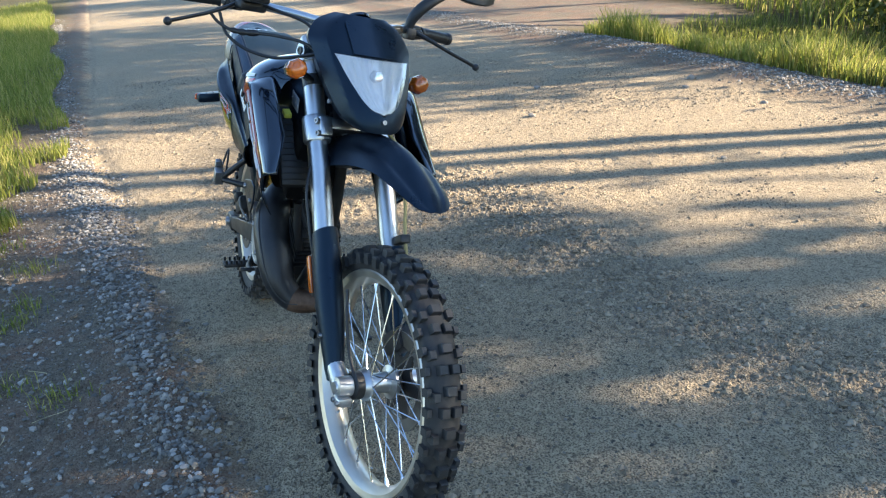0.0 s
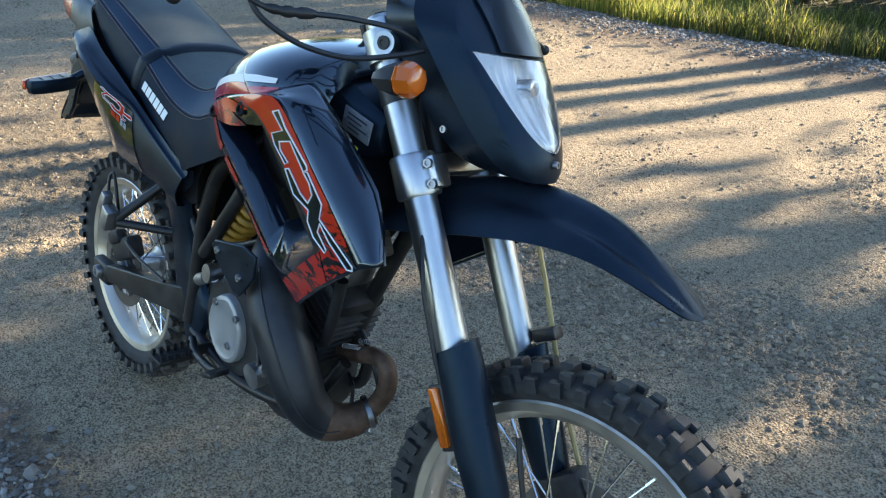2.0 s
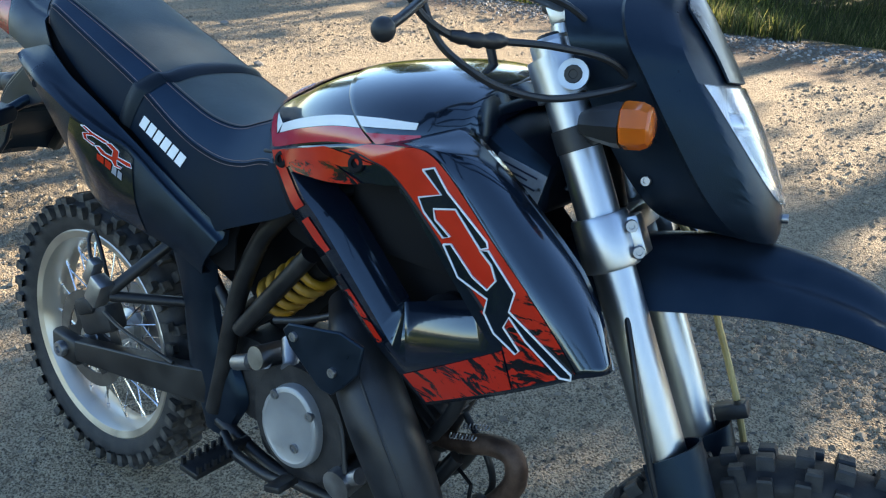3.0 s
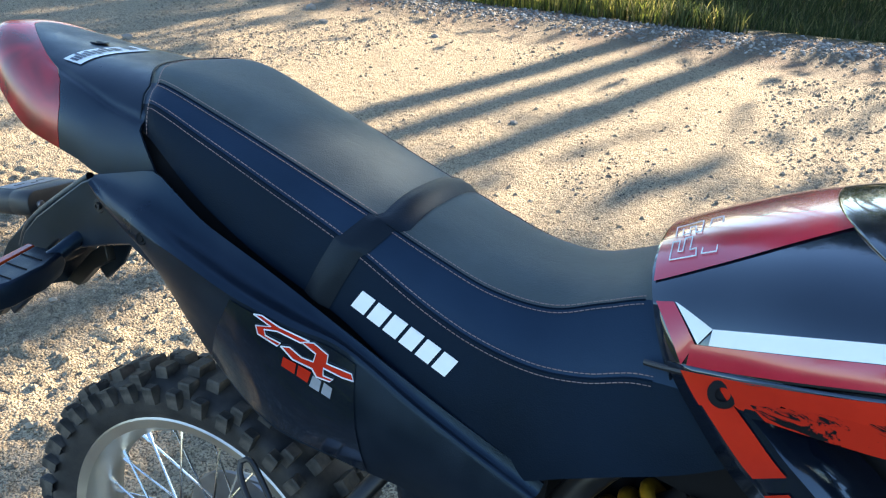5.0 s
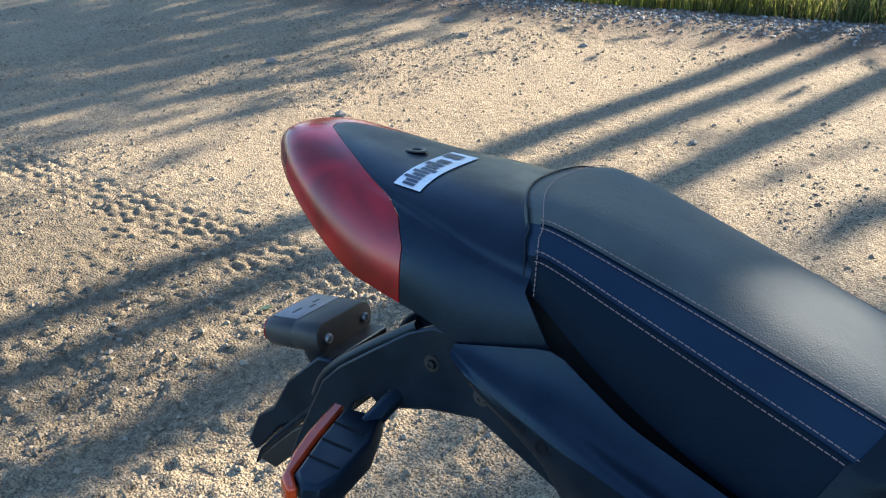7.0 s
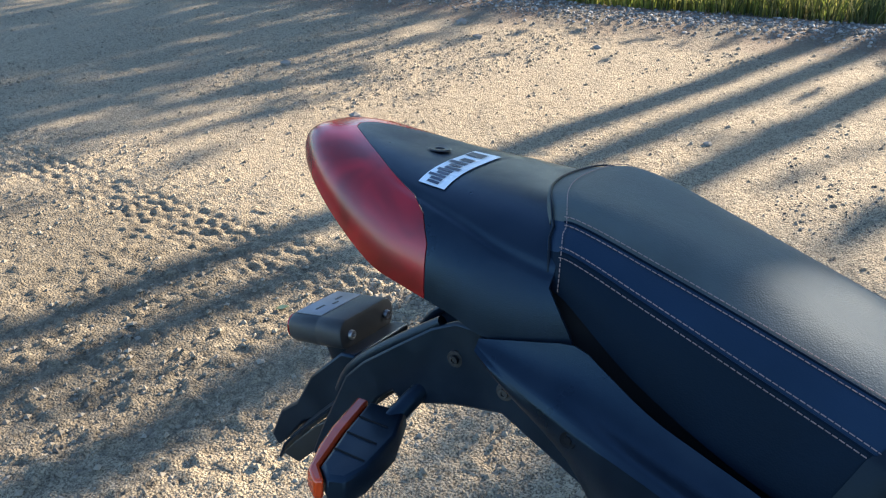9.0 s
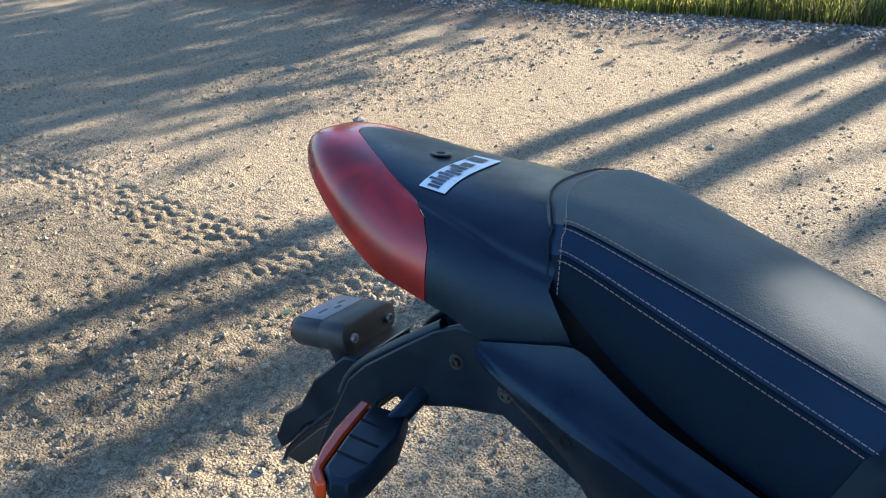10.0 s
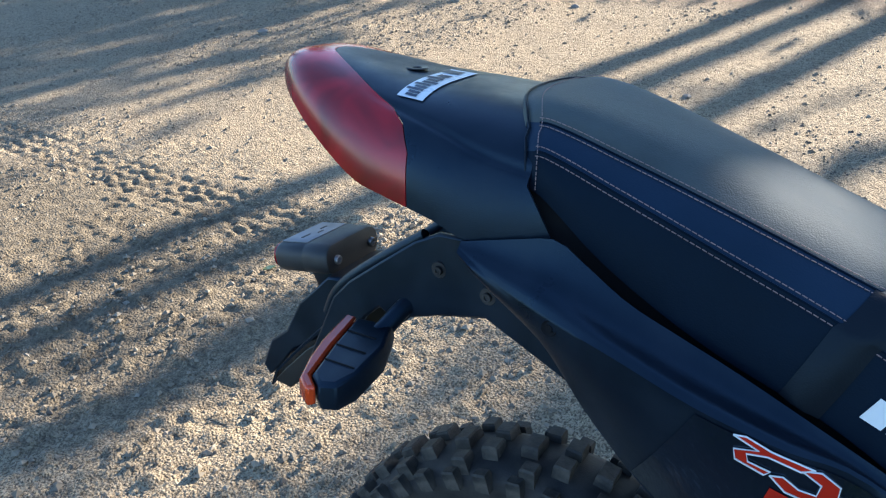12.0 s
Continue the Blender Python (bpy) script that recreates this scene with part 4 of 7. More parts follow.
bolts(top_clamp, [((fork_x(1.06) + 0.026, 0.134 * s, 1.072), (0.2, s, 0)) for s in (-1, 1)], 0.0105, 0.003, ST, CABLE)
bolts(top_clamp, [((fork_x(1.105), 0.092 * s, 1.104), (-0.479, 0, 0.878)) for s in (-1, 1)], 0.014, 0.006, ST, CABLE, "fork_cap")

# ---- handlebar and controls ----
BAR = [(0.835, -0.41, 1.156), (0.862, -0.31, 1.160), (0.897, -0.22, 1.163), (0.955, -0.11, 1.155), (0.983, -0.05, 1.148), (0.983, 0.05, 1.148), (0.955, 0.11, 1.155), (0.897, 0.22, 1.163), (0.862, 0.31, 1.160), (0.835, 0.41, 1.156)]
bar = part("handlebar", tube(bmesh.new(), spline(BAR, 60), 0.0112, 16), ALLOY, bike, "silver off-road handlebar", turn=ST)
for s in (-1, 1):
    a, b = Vector((0.833, 0.418 * s, 1.156)), Vector((0.866, 0.295 * s, 1.1605))
    bm = bmesh.new()
    n = 26
    tube(bm, [a.lerp(b, i / n) for i in range(n + 1)], [0.0185 if i in (0, 1, 2, n - 1, n) else (0.0158 if i % 2 else 0.0168) for i in range(n + 1)], 18)
    part("grip", bm, CABLE, bar, "ribbed black rubber grip", 30, ST)
    bm = bmesh.new()
    block(bm, b + Vector((0.004, -s * 0.032, 0.0)), (0.045, 0.05, 0.04), None, 0.008)
    block(bm, b + Vector((0.03, -s * 0.026, -0.002)), (0.03, 0.03, 0.018), None, 0.005)
    part("switch_housing", bm, CABLE, bar, "black plastic switch housing", turn=ST)
    bm = bmesh.new()
    lev = spline([b + Vector((0.04, -s * 0.03, -0.002)), b + Vector((0.07, s * 0.01, -0.018)), b + Vector((0.086, s * 0.06, -0.038)), b + Vector((0.1, s * 0.12, -0.058)), b + Vector((0.103, s * 0.151, -0.069))], 18)
    tube(bm, lev, [0.008 - 0.002 * min(i / 8, 1) for i in range(19)], 10, flat=0.75)
    bmesh.ops.create_uvsphere(bm, u_segments=14, v_segments=10, radius=0.0105, matrix=Matrix.Translation(lev[-1]))
    part("lever", bm, CABLE, bar, "black hand lever with ball end", 50, ST)
# brake reservoir
bm = block(bmesh.new(), (0.935, -0.235, 1.185), (0.06, 0.066, 0.036), turned("Z", 20), 0.006)
res = part("brake_reservoir", bm, CABLE, bar, "black front brake master cylinder", turn=ST)
bm = block(bmesh.new(), (0.925, -0.235, 1.158), (0.03, 0.085, 0.028), turned("Z", 20), 0.008)
part("master_cylinder", bm, FRAME, bar, turn=ST)
# mirror on the left
bm = bmesh.new()
tube(bm, spline([(0.905, 0.235, 1.165), (0.915, 0.24, 1.20), (0.935, 0.27, 1.245), (0.95, 0.335, 1.29)], 14), [0.013 + 0.006 * math.sin(math.pi * i / 14) - 0.004 * i / 14 for i in range(15)], 12, flat=0.6)
block(bm, (0.903, 0.243, 1.155), (0.032, 0.03, 0.034), None, 0.006)
mirror = part("mirror_stalk", bm, CABLE, bike, "black mirror stalk clamped to the bar", turn=ST)
bm = bmesh.new()
rows = []
for i in range(9):
    t = i / 8
    rows.append([Vector((0.955 + 0.03 * math.sin(math.pi * t) * k, 0.33 + 0.15 * t, 1.31 + (0.05 if k2 else -0.045) * (0.45 + 0.55 * math.sin(math.pi * (0.15 + 0.7 * t))))) for k, k2 in ((1, 1), (1.4, 0), (0, 0), (0, 1))])
skin(bm, rows)
part("mirror_head", bm, CABLE, mirror, turn=ST, bevel=0.004)
# crossbar clutter: ignition and dash
bm = block(bmesh.new(), (1.06, 0.01, 1.145), (0.06, 0.10, 0.045), turned("Y", -35), 0.012)
dash = part("speedometer", bm, CABLE, bike, "small black speedometer behind the headlamp mask", turn=ST)
bm = lathe(bmesh.new(), ((0.033, 0.0), (0.034, 0.006), (0.03, 0.008), (0.0, 0.006)), (1.045, 0.01, 1.167), (-0.57, 0, 0.82), 28)
part("dial", bm, GLOSS, dash, turn=ST)
# cables
CABLES = [
    [(0.92, -0.21, 1.165), (0.97, -0.17, 1.155), (1.02, -0.12, 1.14), (1.06, -0.09, 1.10), (1.085, -0.06, 1.03)],
    [(0.92, 0.21, 1.16), (0.99, 0.16, 1.17), (1.06, 0.09, 1.15), (1.09, 0.03, 1.05)],
    [(0.93, 0.20, 1.15), (0.99, 0.12, 1.13), (1.05, -0.01, 1.12), (1.07, -0.06, 1.02), (1.04, -0.07, 0.93)],
]
for c in CABLES:
    part("cable", tube(bmesh.new(), spline(c, 26), 0.0042, 8), CABLE, bike, "black control cable", turn=ST)
# throttle cable with its adjuster, and the long loop beside it
THR = [(0.970, -0.335, 1.150), (0.979, -0.318, 1.130), (0.992, -0.290, 1.115), (1.005, -0.266, 1.112), (1.018, -0.223, 1.112), (1.060, -0.180, 1.112), (1.10, -0.12, 1.10), (1.13, -0.06, 1.05)]
thr = part("throttle_cable", tube(bmesh.new(), spline(THR, 40), 0.0042, 8), CABLE, bike, "black throttle cable")
bm = tube(bmesh.new(), spline(THR[2:5], 10), [0.005, 0.0065, 0.0075, 0.006, 0.0085, 0.0085, 0.006, 0.0085, 0.0085, 0.0075, 0.005], 10)
part("cable_adjuster", bm, CABLE, thr)
part("cable", tube(bmesh.new(), spline([(0.965, -0.315, 1.165), (0.971, -0.310, 1.142), (0.988, -0.300, 1.107), (1.013, -0.275, 1.083), (1.035, -0.240, 1.067), (1.067, -0.190, 1.060), (1.106, -0.130, 1.073), (1.13, -0.08, 1.09)], 40), 0.0042, 8), CABLE, bike, "black looped control cable")
# loose speedometer cable by the fork
part("cable", tube(bmesh.new(), spline([(1.09, -0.05, 0.93), (1.17, -0.125, 0.78), (1.21, -0.128, 0.68), (1.255, -0.115, 0.58), (1.33, -0.1, 0.50)], 24), 0.0038, 8), CABLE, bike, turn=ST)
# yellow brake hose down the left leg
bm = tube(bmesh.new(), spline([(1.12, 0.07, 0.93), (1.19, 0.112, 0.86), (1.25, 0.115, 0.75), (1.297, 0.106, 0.66), (1.34, 0.11, 0.56), (1.42, 0.10, 0.43)], 24), 0.0048, 8)
hose = part("brake_hose", bm, BRASS, bike, "yellowed brake hose along the fork leg", turn=ST)
bm = block(bmesh.new(), (1.292, 0.100, 0.652), (0.045, 0.03, 0.022), rake, 0.004)
part("hose_clip", bm, CABLE, hose, turn=ST)
bm = block(bmesh.new(), (WB - 0.055, 0.075, 0.42), (0.09, 0.05, 0.06), turned("Y", -40), 0.012)
part("brake_caliper", bm, ENGINE, bike, "dark front brake caliper on the disc", turn=ST)

# ---- front indicators ----
for s in (-1, 1):
    bm = bmesh.new()
    tube(bm, [(fork_x(1.01), 0.092 * s, 1.01), (fork_x(0.985), 0.092 * s, 0.985)], 0.0285, 24)
    tube(bm, spline([(fork_x(1.0) + 0.015, 0.1 * s, 1.0), (1.085, 0.13 * s, 1.015), (1.09, 0.155 * s, 1.024)], 8), 0.009, 10)
    tube(bm, [(1.068, 0.172 * s, 1.024), (1.08, 0.172 * s, 1.026), (1.106, 0.172 * s, 1.03), (1.113, 0.172 * s, 1.031)], [0.012, 0.018, 0.0255, 0.0255], 8, flat=0.92)
    st = part("indicator_stalk", bm, CABLE, bike, "black indicator body clamped to the fork", 40, ST)
    bm = bmesh.new()
    tube(bm, [(1.113, 0.172 * s, 1.031), (1.118, 0.172 * s, 1.032), (1.134, 0.172 * s, 1.034), (1.144, 0.172 * s, 1.0355), (1.147, 0.172 * s, 1.036)], [0.0252, 0.0268, 0.0262, 0.0215, 0.012], 8, flat=0.92)
    part("indicator_lens", bm, AMBER, st, "amber indicator lens", 25, ST, bevel=0.0025)
    part("indicator_bulb", tube(bmesh.new(), [(1.115, 0.172 * s, 1.03), (1.13, 0.172 * s, 1.032)], 0.009, 12), YELLOW, st, turn=ST)

# ---- headlamp mask ----
MASK = ((0.918, 0.045, 1.288, 1.262), (0.930, 0.070, 1.289, 1.240), (0.95, 0.086, 1.286, 1.218), (0.98, 0.100, 1.274, 1.192), (1.04, 0.122, 1.238, 1.148), (1.09, 0.136, 1.200, 1.112), (1.113, 0.142, 1.183, 1.095), (1.14, 0.130, 1.162, 1.08), (1.162, 0.108, 1.145, 1.072), (1.180, 0.07, 1.130, 1.072))
LENS_W = ((0.962, 0.0), (0.968, 0.022), (0.985, 0.044), (1.010, 0.062), (1.045, 0.082), (1.072, 0.094), (1.086, 0.101))


def mask_wall(s, z):
    """The side wall behind the mask's outer edge, back to the fork."""
    w, _, xe = table(z, MASK)
    back = max(xe - 0.092, fork_x(z) + 0.036)
    return [Vector((xe + (back - xe) * t, s * (w - 0.005 - 0.022 * t), z - 0.006 * t)) for t in (0.06, 0.4, 1.0)]


def mask_at(y, z):
    w, xc, xe = table(z, MASK)
    k = min(abs(y) / w, 1.0)
    fall = 0.38 * (k / 0.8) ** 2 if k < 0.8 else 0.38 + 0.62 * (k - 0.8) / 0.2
    return Vector((xc - (xc - xe) * fall, y, z))


bm = bmesh.new()
for s in (-1, 1):
    rows = []
    for z in np.linspace(0.918, 1.086, 30):
        y0 = table(z, LENS_W)[0] if z > 0.962 else 0.0
        w = table(z, MASK)[0]
        rows.append([mask_at(s * (y0 + (w - y0) * c), z) for c in np.linspace(0, 1, 12)] + mask_wall(s, z))
    sheet(bm, rows)
    rows = []
    for z in np.linspace(1.086, 1.180, 14):
        w = table(z, MASK)[0]
        rows.append([mask_at(s * w * c, z) for c in np.linspace(0, 1, 16)] + mask_wall(s, z))
    sheet(bm, rows)
bmesh.ops.remove_doubles(bm, verts=bm.verts, dist=0.0004)
bmesh.ops.recalc_face_normals(bm, faces=bm.faces)
bmesh.ops.solidify(bm, geom=bm.faces[:], thickness=0.003)
mask = part("headlamp_mask", bm, MATTE, bike, "matte black headlamp mask", 28, ST)
rows = [[mask_at(y, z) + Vector((0.005, 0, 0.003)) for y in np.linspace(-1, 1, 15) * (0.060 + 0.12 * (z - 1.090) - 1.6 * max(0, z - 1.160))] for z in np.linspace(1.089, 1.177, 12)]
part("fly_screen", sheet(bmesh.new(), rows, 0.003), SCREEN, mask, "satin blue-black fly screen", 50, ST)
bolts(mask, [(mask_at(0, 0.947) + Vector((0.003, 0, 0)), (1, 0, 0.2)), ((1.134, -0.079, 0.965), (0, -1, 0)), ((1.134, 0.079, 0.965), (0, 1, 0))], 0.006, 0.004, ST)
# glass, reflector and bulb
rows = []
for z in np.linspace(0.963, 1.086, 26):
    w = table(z, LENS_W)[0]
    rows.append([mask_at(w * c, z) + Vector((0.004 * (1 - c * c) + 0.001, 0, 0)) for c in np.linspace(-1, 1, 25)])
glass = part("headlamp_lens", sheet(bmesh.new(), rows, 0.002), CLEAR, mask, "clear plastic headlamp lens", 60, ST)
glass.visible_shadow = False
rows = []
for z in np.linspace(0.963, 1.086, 26):
    w = table(z, LENS_W)[0]
    row = []
    for c in np.linspace(-1, 1, 25):
        p = mask_at(w * c, z)
        r2 = ((w * c) / 0.092) ** 2 + ((z - 1.038) / 0.066) ** 2
        facet = 0.0022 * (1 if int((c + 1) * 6) % 2 else -1)
        row.append(p + Vector((-0.004 - 0.030 * max(0, 1 - r2) + (facet if r2 < 0.9 else 0), 0, 0)))
    rows.append(row)
part("headlamp_reflector", sheet(bmesh.new(), rows), MIRRORED, mask, "bright faceted headlamp reflector", 25, ST)
bm = lathe(bmesh.new(), ((0.0, 0.028), (0.012, 0.026), (0.014, 0.02), (0.014, 0.0), (0.022, -0.01), (0.03, -0.014)), mask_at(0, 1.042) + Vector((-0.036, 0, 0)), (1, 0, 0.2), 20)
part("bulb_cap", bm, CHROME, mask, turn=ST)
# support behind the mask
bm = block(bmesh.new(), (1.105, 0, 1.035), (0.08, 0.12, 0.14), turned("Y", -35), 0.02)
block(bm, (1.18, 0, 0.970), (0.09, 0.09, 0.07), turned("Y", -25), 0.02)
part("headlamp_housing", bm, CABLE, bike, "black headlamp housing", turn=ST)

# ---- front mudguard ----
FEND = ((1.03, 0.858, 0.066, 0.085), (1.12, 0.884, 0.072, 0.088), (1.21, 0.902, 0.078, 0.082), (1.30, 0.905, 0.080, 0.066), (1.38, 0.893, 0.078, 0.048), (1.44, 0.868, 0.072, 0.032), (1.50, 0.832, 0.058, 0.015), (1.532, 0.808, 0.036, 0.006), (1.542, 0.80, 0.012, 0.002))
rows = []
for x in np.r_[np.linspace(1.03, 1.49, 26), np.linspace(1.50, 1.542, 9)]:
    z, w, drop = table(x, FEND)
    crest = 0.010 * min(1, max(0, (1.545 - x) / 0.12)) * min(1, max(0, (x - 1.1) / 0.15))
    row = []
    for c in np.linspace(-1, 1, 33):
        a = abs(c)
        zz = z - drop * (a ** 2.4) - crest * math.exp(-((a - 0.52) / 0.16) ** 2) + crest * 0.8 * math.exp(-(a / 0.3) ** 2)
        row.append((x + 0.012 * max(0, (x - 1.3) / 0.24), w * c + 0.05 * (x - 1.1), zz))
    rows.append(row)
fender = part("front_mudguard", sheet(bmesh.new(), rows, 0.0032), MATTE, bike, "long matte black plastic front mudguard", 60, ST)

# ---- fuel tank ----
TANK = ((0.555, 0.118, 0.885, 0.957), (0.585, 0.137, 0.889, 0.976), (0.63, 0.158, 0.90, 0.998), (0.70, 0.19, 0.924, 1.026), (0.78, 0.212, 0.948, 1.047), (0.86, 0.221, 0.962, 1.058), (0.92, 0.205, 0.974, 1.056), (0.955, 0.17, 0.985, 1.048))


def tank_at(x, u):
    """u from 0 at the right-hand seam over the top (1) to the left-hand seam (2)."""
    w, zs, zt = table(x, TANK)
    a = u * math.pi / 2
    cy, sz = math.cos(a), math.sin(a)
    y = -w * math.copysign(abs(cy) ** 0.8, cy)
    return Vector((x, y, zs + (zt - zs) * abs(sz) ** 0.92))


def tank_rear(u):
    return 0.570 + 0.04 * (1 - min(u, 2 - u)) ** 2.5


def tank_seam(u):
    """Where the rear of the tank meets its front cover."""
    return 0.716 + 0.15 * max(0, 1 - min(u, 2 - u)) ** 1.7


rows = [[tank_at(tank_rear(u) + (tank_seam(u) + 0.004 - tank_rear(u)) * t, u) for u in np.linspace(0, 2, 41)] for t in np.linspace(0, 1, 24)]
rows = [[p + Vector((0.004, -p.y * 0.06, -0.02)) for p in rows[0]]] + rows
tank = part("fuel_tank", sheet(bmesh.new(), rows, 0.003), GLOSS, bike, "glossy black fuel tank", 60)
def out_from(p, k):
    v = Vector((0, p.y, (p.z - 0.93) * 1.6)).normalized()
    return p + v * k


rows = [[out_from(tank_at(tank_seam(u) + (0.955 - tank_seam(u)) * t, u), 0.0032) for u in np.linspace(0, 2, 41)] for t in np.linspace(0, 1, 20)]
rows = [[out_from(tank_at(tank_seam(u) - dx, u), k) for u in np.linspace(0, 2, 41)] for dx, k in ((0.0025, -0.002), (0.0022, 0.001), (0.0012, 0.0028))] + rows
rows.append([p + Vector((0.012, -p.y * 0.12, -0.03)) for p in rows[-1]])
part("tank_cover", sheet(bmesh.new(), rows, 0.003), GLOSS, bike, "glossy black front tank cover", 60)


def on_tank(name, rings, material, label="", lift=0.0016):
    """A sticker on the tank: rows of (x, u)."""
    rows = []
    for r in rings:
        row = []
        for x, u in r:
            p, q1, q2 = tank_at(x, u), tank_at(x + 0.004, u), tank_at(x, u + 0.02)
            nrm = (q1 - p).cross(q2 - p).normalized()
            if nrm.z < 0 and abs(nrm.y) < 0.9 or nrm.dot(Vector((0, p.y, 0.05))) < 0:
                nrm = -nrm
            row.append(p + nrm * (lift + (0.0032 if x > tank_seam(u) else 0)))
        rows.append(row)
    return part(name, sheet(bmesh.new(), rows), material, tank, label, 60)


def strip(x0, x1, lo, hi, n=14, m=4):
    """Rows between two u-curves lo(x), hi(x)."""
    return [[(x, lo(x) + (hi(x) - lo(x)) * k / m) for k in range(m + 1)] for x in np.linspace(x0, x1, n)]


def seam_part(x0, x1, lo, hi, n=20, m=5, front=False):
    """Rows of a stripe that stops on the slanted seam."""
    out = []
    for t in np.linspace(0, 1, n):
        row = []
        for k in range(m + 1):
            u = lo(x0 + (x1 - x0) * t) + (hi(x0 + (x1 - x0) * t) - lo(x0 + (x1 - x0) * t)) * k / m
            e = tank_seam(u)
            row.append((x0 + (e - 0.004 - x0) * t, u) if not front else (e + 0.003 + (x1 - e - 0.003) * t, u))
        out.append(row)
    return out


for s in (0, 1):
    f = (lambda r: r) if s == 0 else (lambda r: [[(x, 2 - u) for x, u in row] for row in r])
    low = lambda x: 0.125
    on_tank("stripe", f(seam_part(0.626, 0.83, lambda x: 0.012, low)), CRIMSON, "crimson stripe along the tank edge")
    on_tank("stripe", f([[(0.6215 - 0.034 * t, 0.012 + 0.336 * t), (0.629 - 0.026 * t, 0.125 + 0.223 * t)] for t in np.linspace(0, 1, 10)]), CRIMSON)
    on_tank("stripe", f(seam_part(0.640, 0.82, lambda x: 0.128, lambda x: 0.212)), WHITE, "white stripe along the tank")
    on_tank("stripe", f([[(0.631 - 0.027 * t, 0.128 + 0.222 * t), (0.640 - 0.036 * t, 0.212 + 0.138 * t)] for t in np.linspace(0, 1, 8)]), WHITE)
    on_tank("stripe", f(seam_part(0.845, 0.915, lambda x: 0.012, lambda x: 0.095, front=True)), CRIMSON)
    on_tank("stripe", f(seam_part(0.815, 0.908, lambda x: 0.135, lambda x: 0.205 - 0.35 * max(0, x - 0.86), front=True)), WHITE)
band = lambda x: 0.485 + 2.2 * (x - 0.579)
on_tank("top_band", [[(tank_rear(max(u, 0.5)) + 0.003 + (tank_seam(u) - 0.004 - tank_rear(max(u, 0.5))) * t, u) for u in np.linspace(band(0.579 + 0.133 * t), 2 - band(0.579 + 0.133 * t), 15)] for t in np.linspace(0, 1, 18)], CRIMSON, "crimson panel over the tank top")


def line_mark(pts, w=0.0011):
    """A thin light line on the tank through (x, u) points."""
    bm = bmesh.new()
    P = []
    for x, u in pts:
        P.append(out_from(tank_at(x, u), 0.0036))
    for a, b in zip(P, P[1:]):
        tube(bm, [a.lerp(b, t) for t in (0, 0.5, 1)], w * 0.55, 5)
    return part("mark", bm, WHITE, tank, "", 60)


line_mark([(0.613, 0.66), (0.611, 0.975), (0.621, 0.98), (0.625, 0.665), (0.613, 0.66)])
line_mark([(0.587, 0.64), (0.584, 0.80), (0.590, 0.80), (0.592, 0.70), (0.596, 0.70), (0.594, 0.82), (0.600, 0.82), (0.602, 0.70), (0.607, 0.71), (0.609, 0.65), (0.587, 0.64)])
line_mark([(0.584, 0.86), (0.581, 0.97), (0.604, 0.975), (0.606, 0.86), (0.601, 0.86), (0.599, 0.93), (0.594, 0.93), (0.596, 0.86), (0.590, 0.86), (0.588, 0.93)])
# filler: silver rimmed inlay, cap and vent hose
bm = lathe(bmesh.new(), ((0.07, -0.006), (0.075, 0.0), (0.072, 0.006), (0.062, 0.006), (0.058, 0.0)), (0.885, 0, 1.04), (0.12, 0, 1), 40)
inlay = part("filler_rim", bm, CHROME, bike, "bright rim round the filler")
bm = lathe(bmesh.new(), ((0.052, -0.01), (0.053, 0.012), (0.046, 0.022), (0.02, 0.026), (0.0, 0.026)), (0.905, 0, 1.03), (0.15, 0, 1), 36)
for k in range(8):
    a = k * math.pi / 4
    block(bm, (0.905 + 0.05 * math.cos(a), 0.05 * math.sin(a), 1.038), (0.012, 0.012, 0.018), turned("Z", 45 * k), 0.003)
cap = part("filler_cap", bm, CABLE, bike, "black plastic fuel cap with vent")
part("vent_hose", tube(bmesh.new(), [(0.893, -0.02, 1.05), (0.882, -0.027, 1.086)], 0.0065, 12), CABLE, cap)

# ---- shrouds with air scoops ----
REAR_EDGE = [(0.608, 0.897), (0.632, 0.868), (0.690, 0.813), (0.790, 0.732), (0.870, 0.667), (0.942, 0.615)]
RIDGE = [(0.815, 0.957), (0.900, 0.974), (0.958, 0.973), (1.055, 0.893), (1.126, 0.833), (1.176, 0.784)]
FACE = [(0.912, 0.985), (0.952, 1.003), (1.012, 0.972), (1.096, 0.910), (1.162, 0.850), (1.200, 0.794)]
_re, _ri, _fa = spline(REAR_EDGE, 40), spline(RIDGE, 40), spline(FACE, 40)
SCOOP = (7, 33, 2, 12)     # grid rows and columns of the opening


def scoop_top(f):
    return 4.6 + 9.5 * min(max((f - 0.2) / 0.5, 0), 1) ** 1.2


def shroud_grid(k, c):
    """Grid row and column to (i, f): bent so that the opening is a slanted window."""
    f0 = np.interp(c, (0, 2, 12, 16), (0, 0.16, 0.72, 1))
    top, low = scoop_top(f0), 33.4 + 1.4 * f0
    i = float(np.interp(k, (0, 7, 33, 40), (0, top, low, 40)))
    left = np.interp(i, (0, 6, 33, 40), (0.2, 0.2, 0.105, 0.105))
    right = np.interp(i, (0, 14, 35, 40), (0.76, 0.76, 0.69, 0.69))
    return i, float(np.interp(c, (0, 2, 12, 16), (0, left, right, 1)))


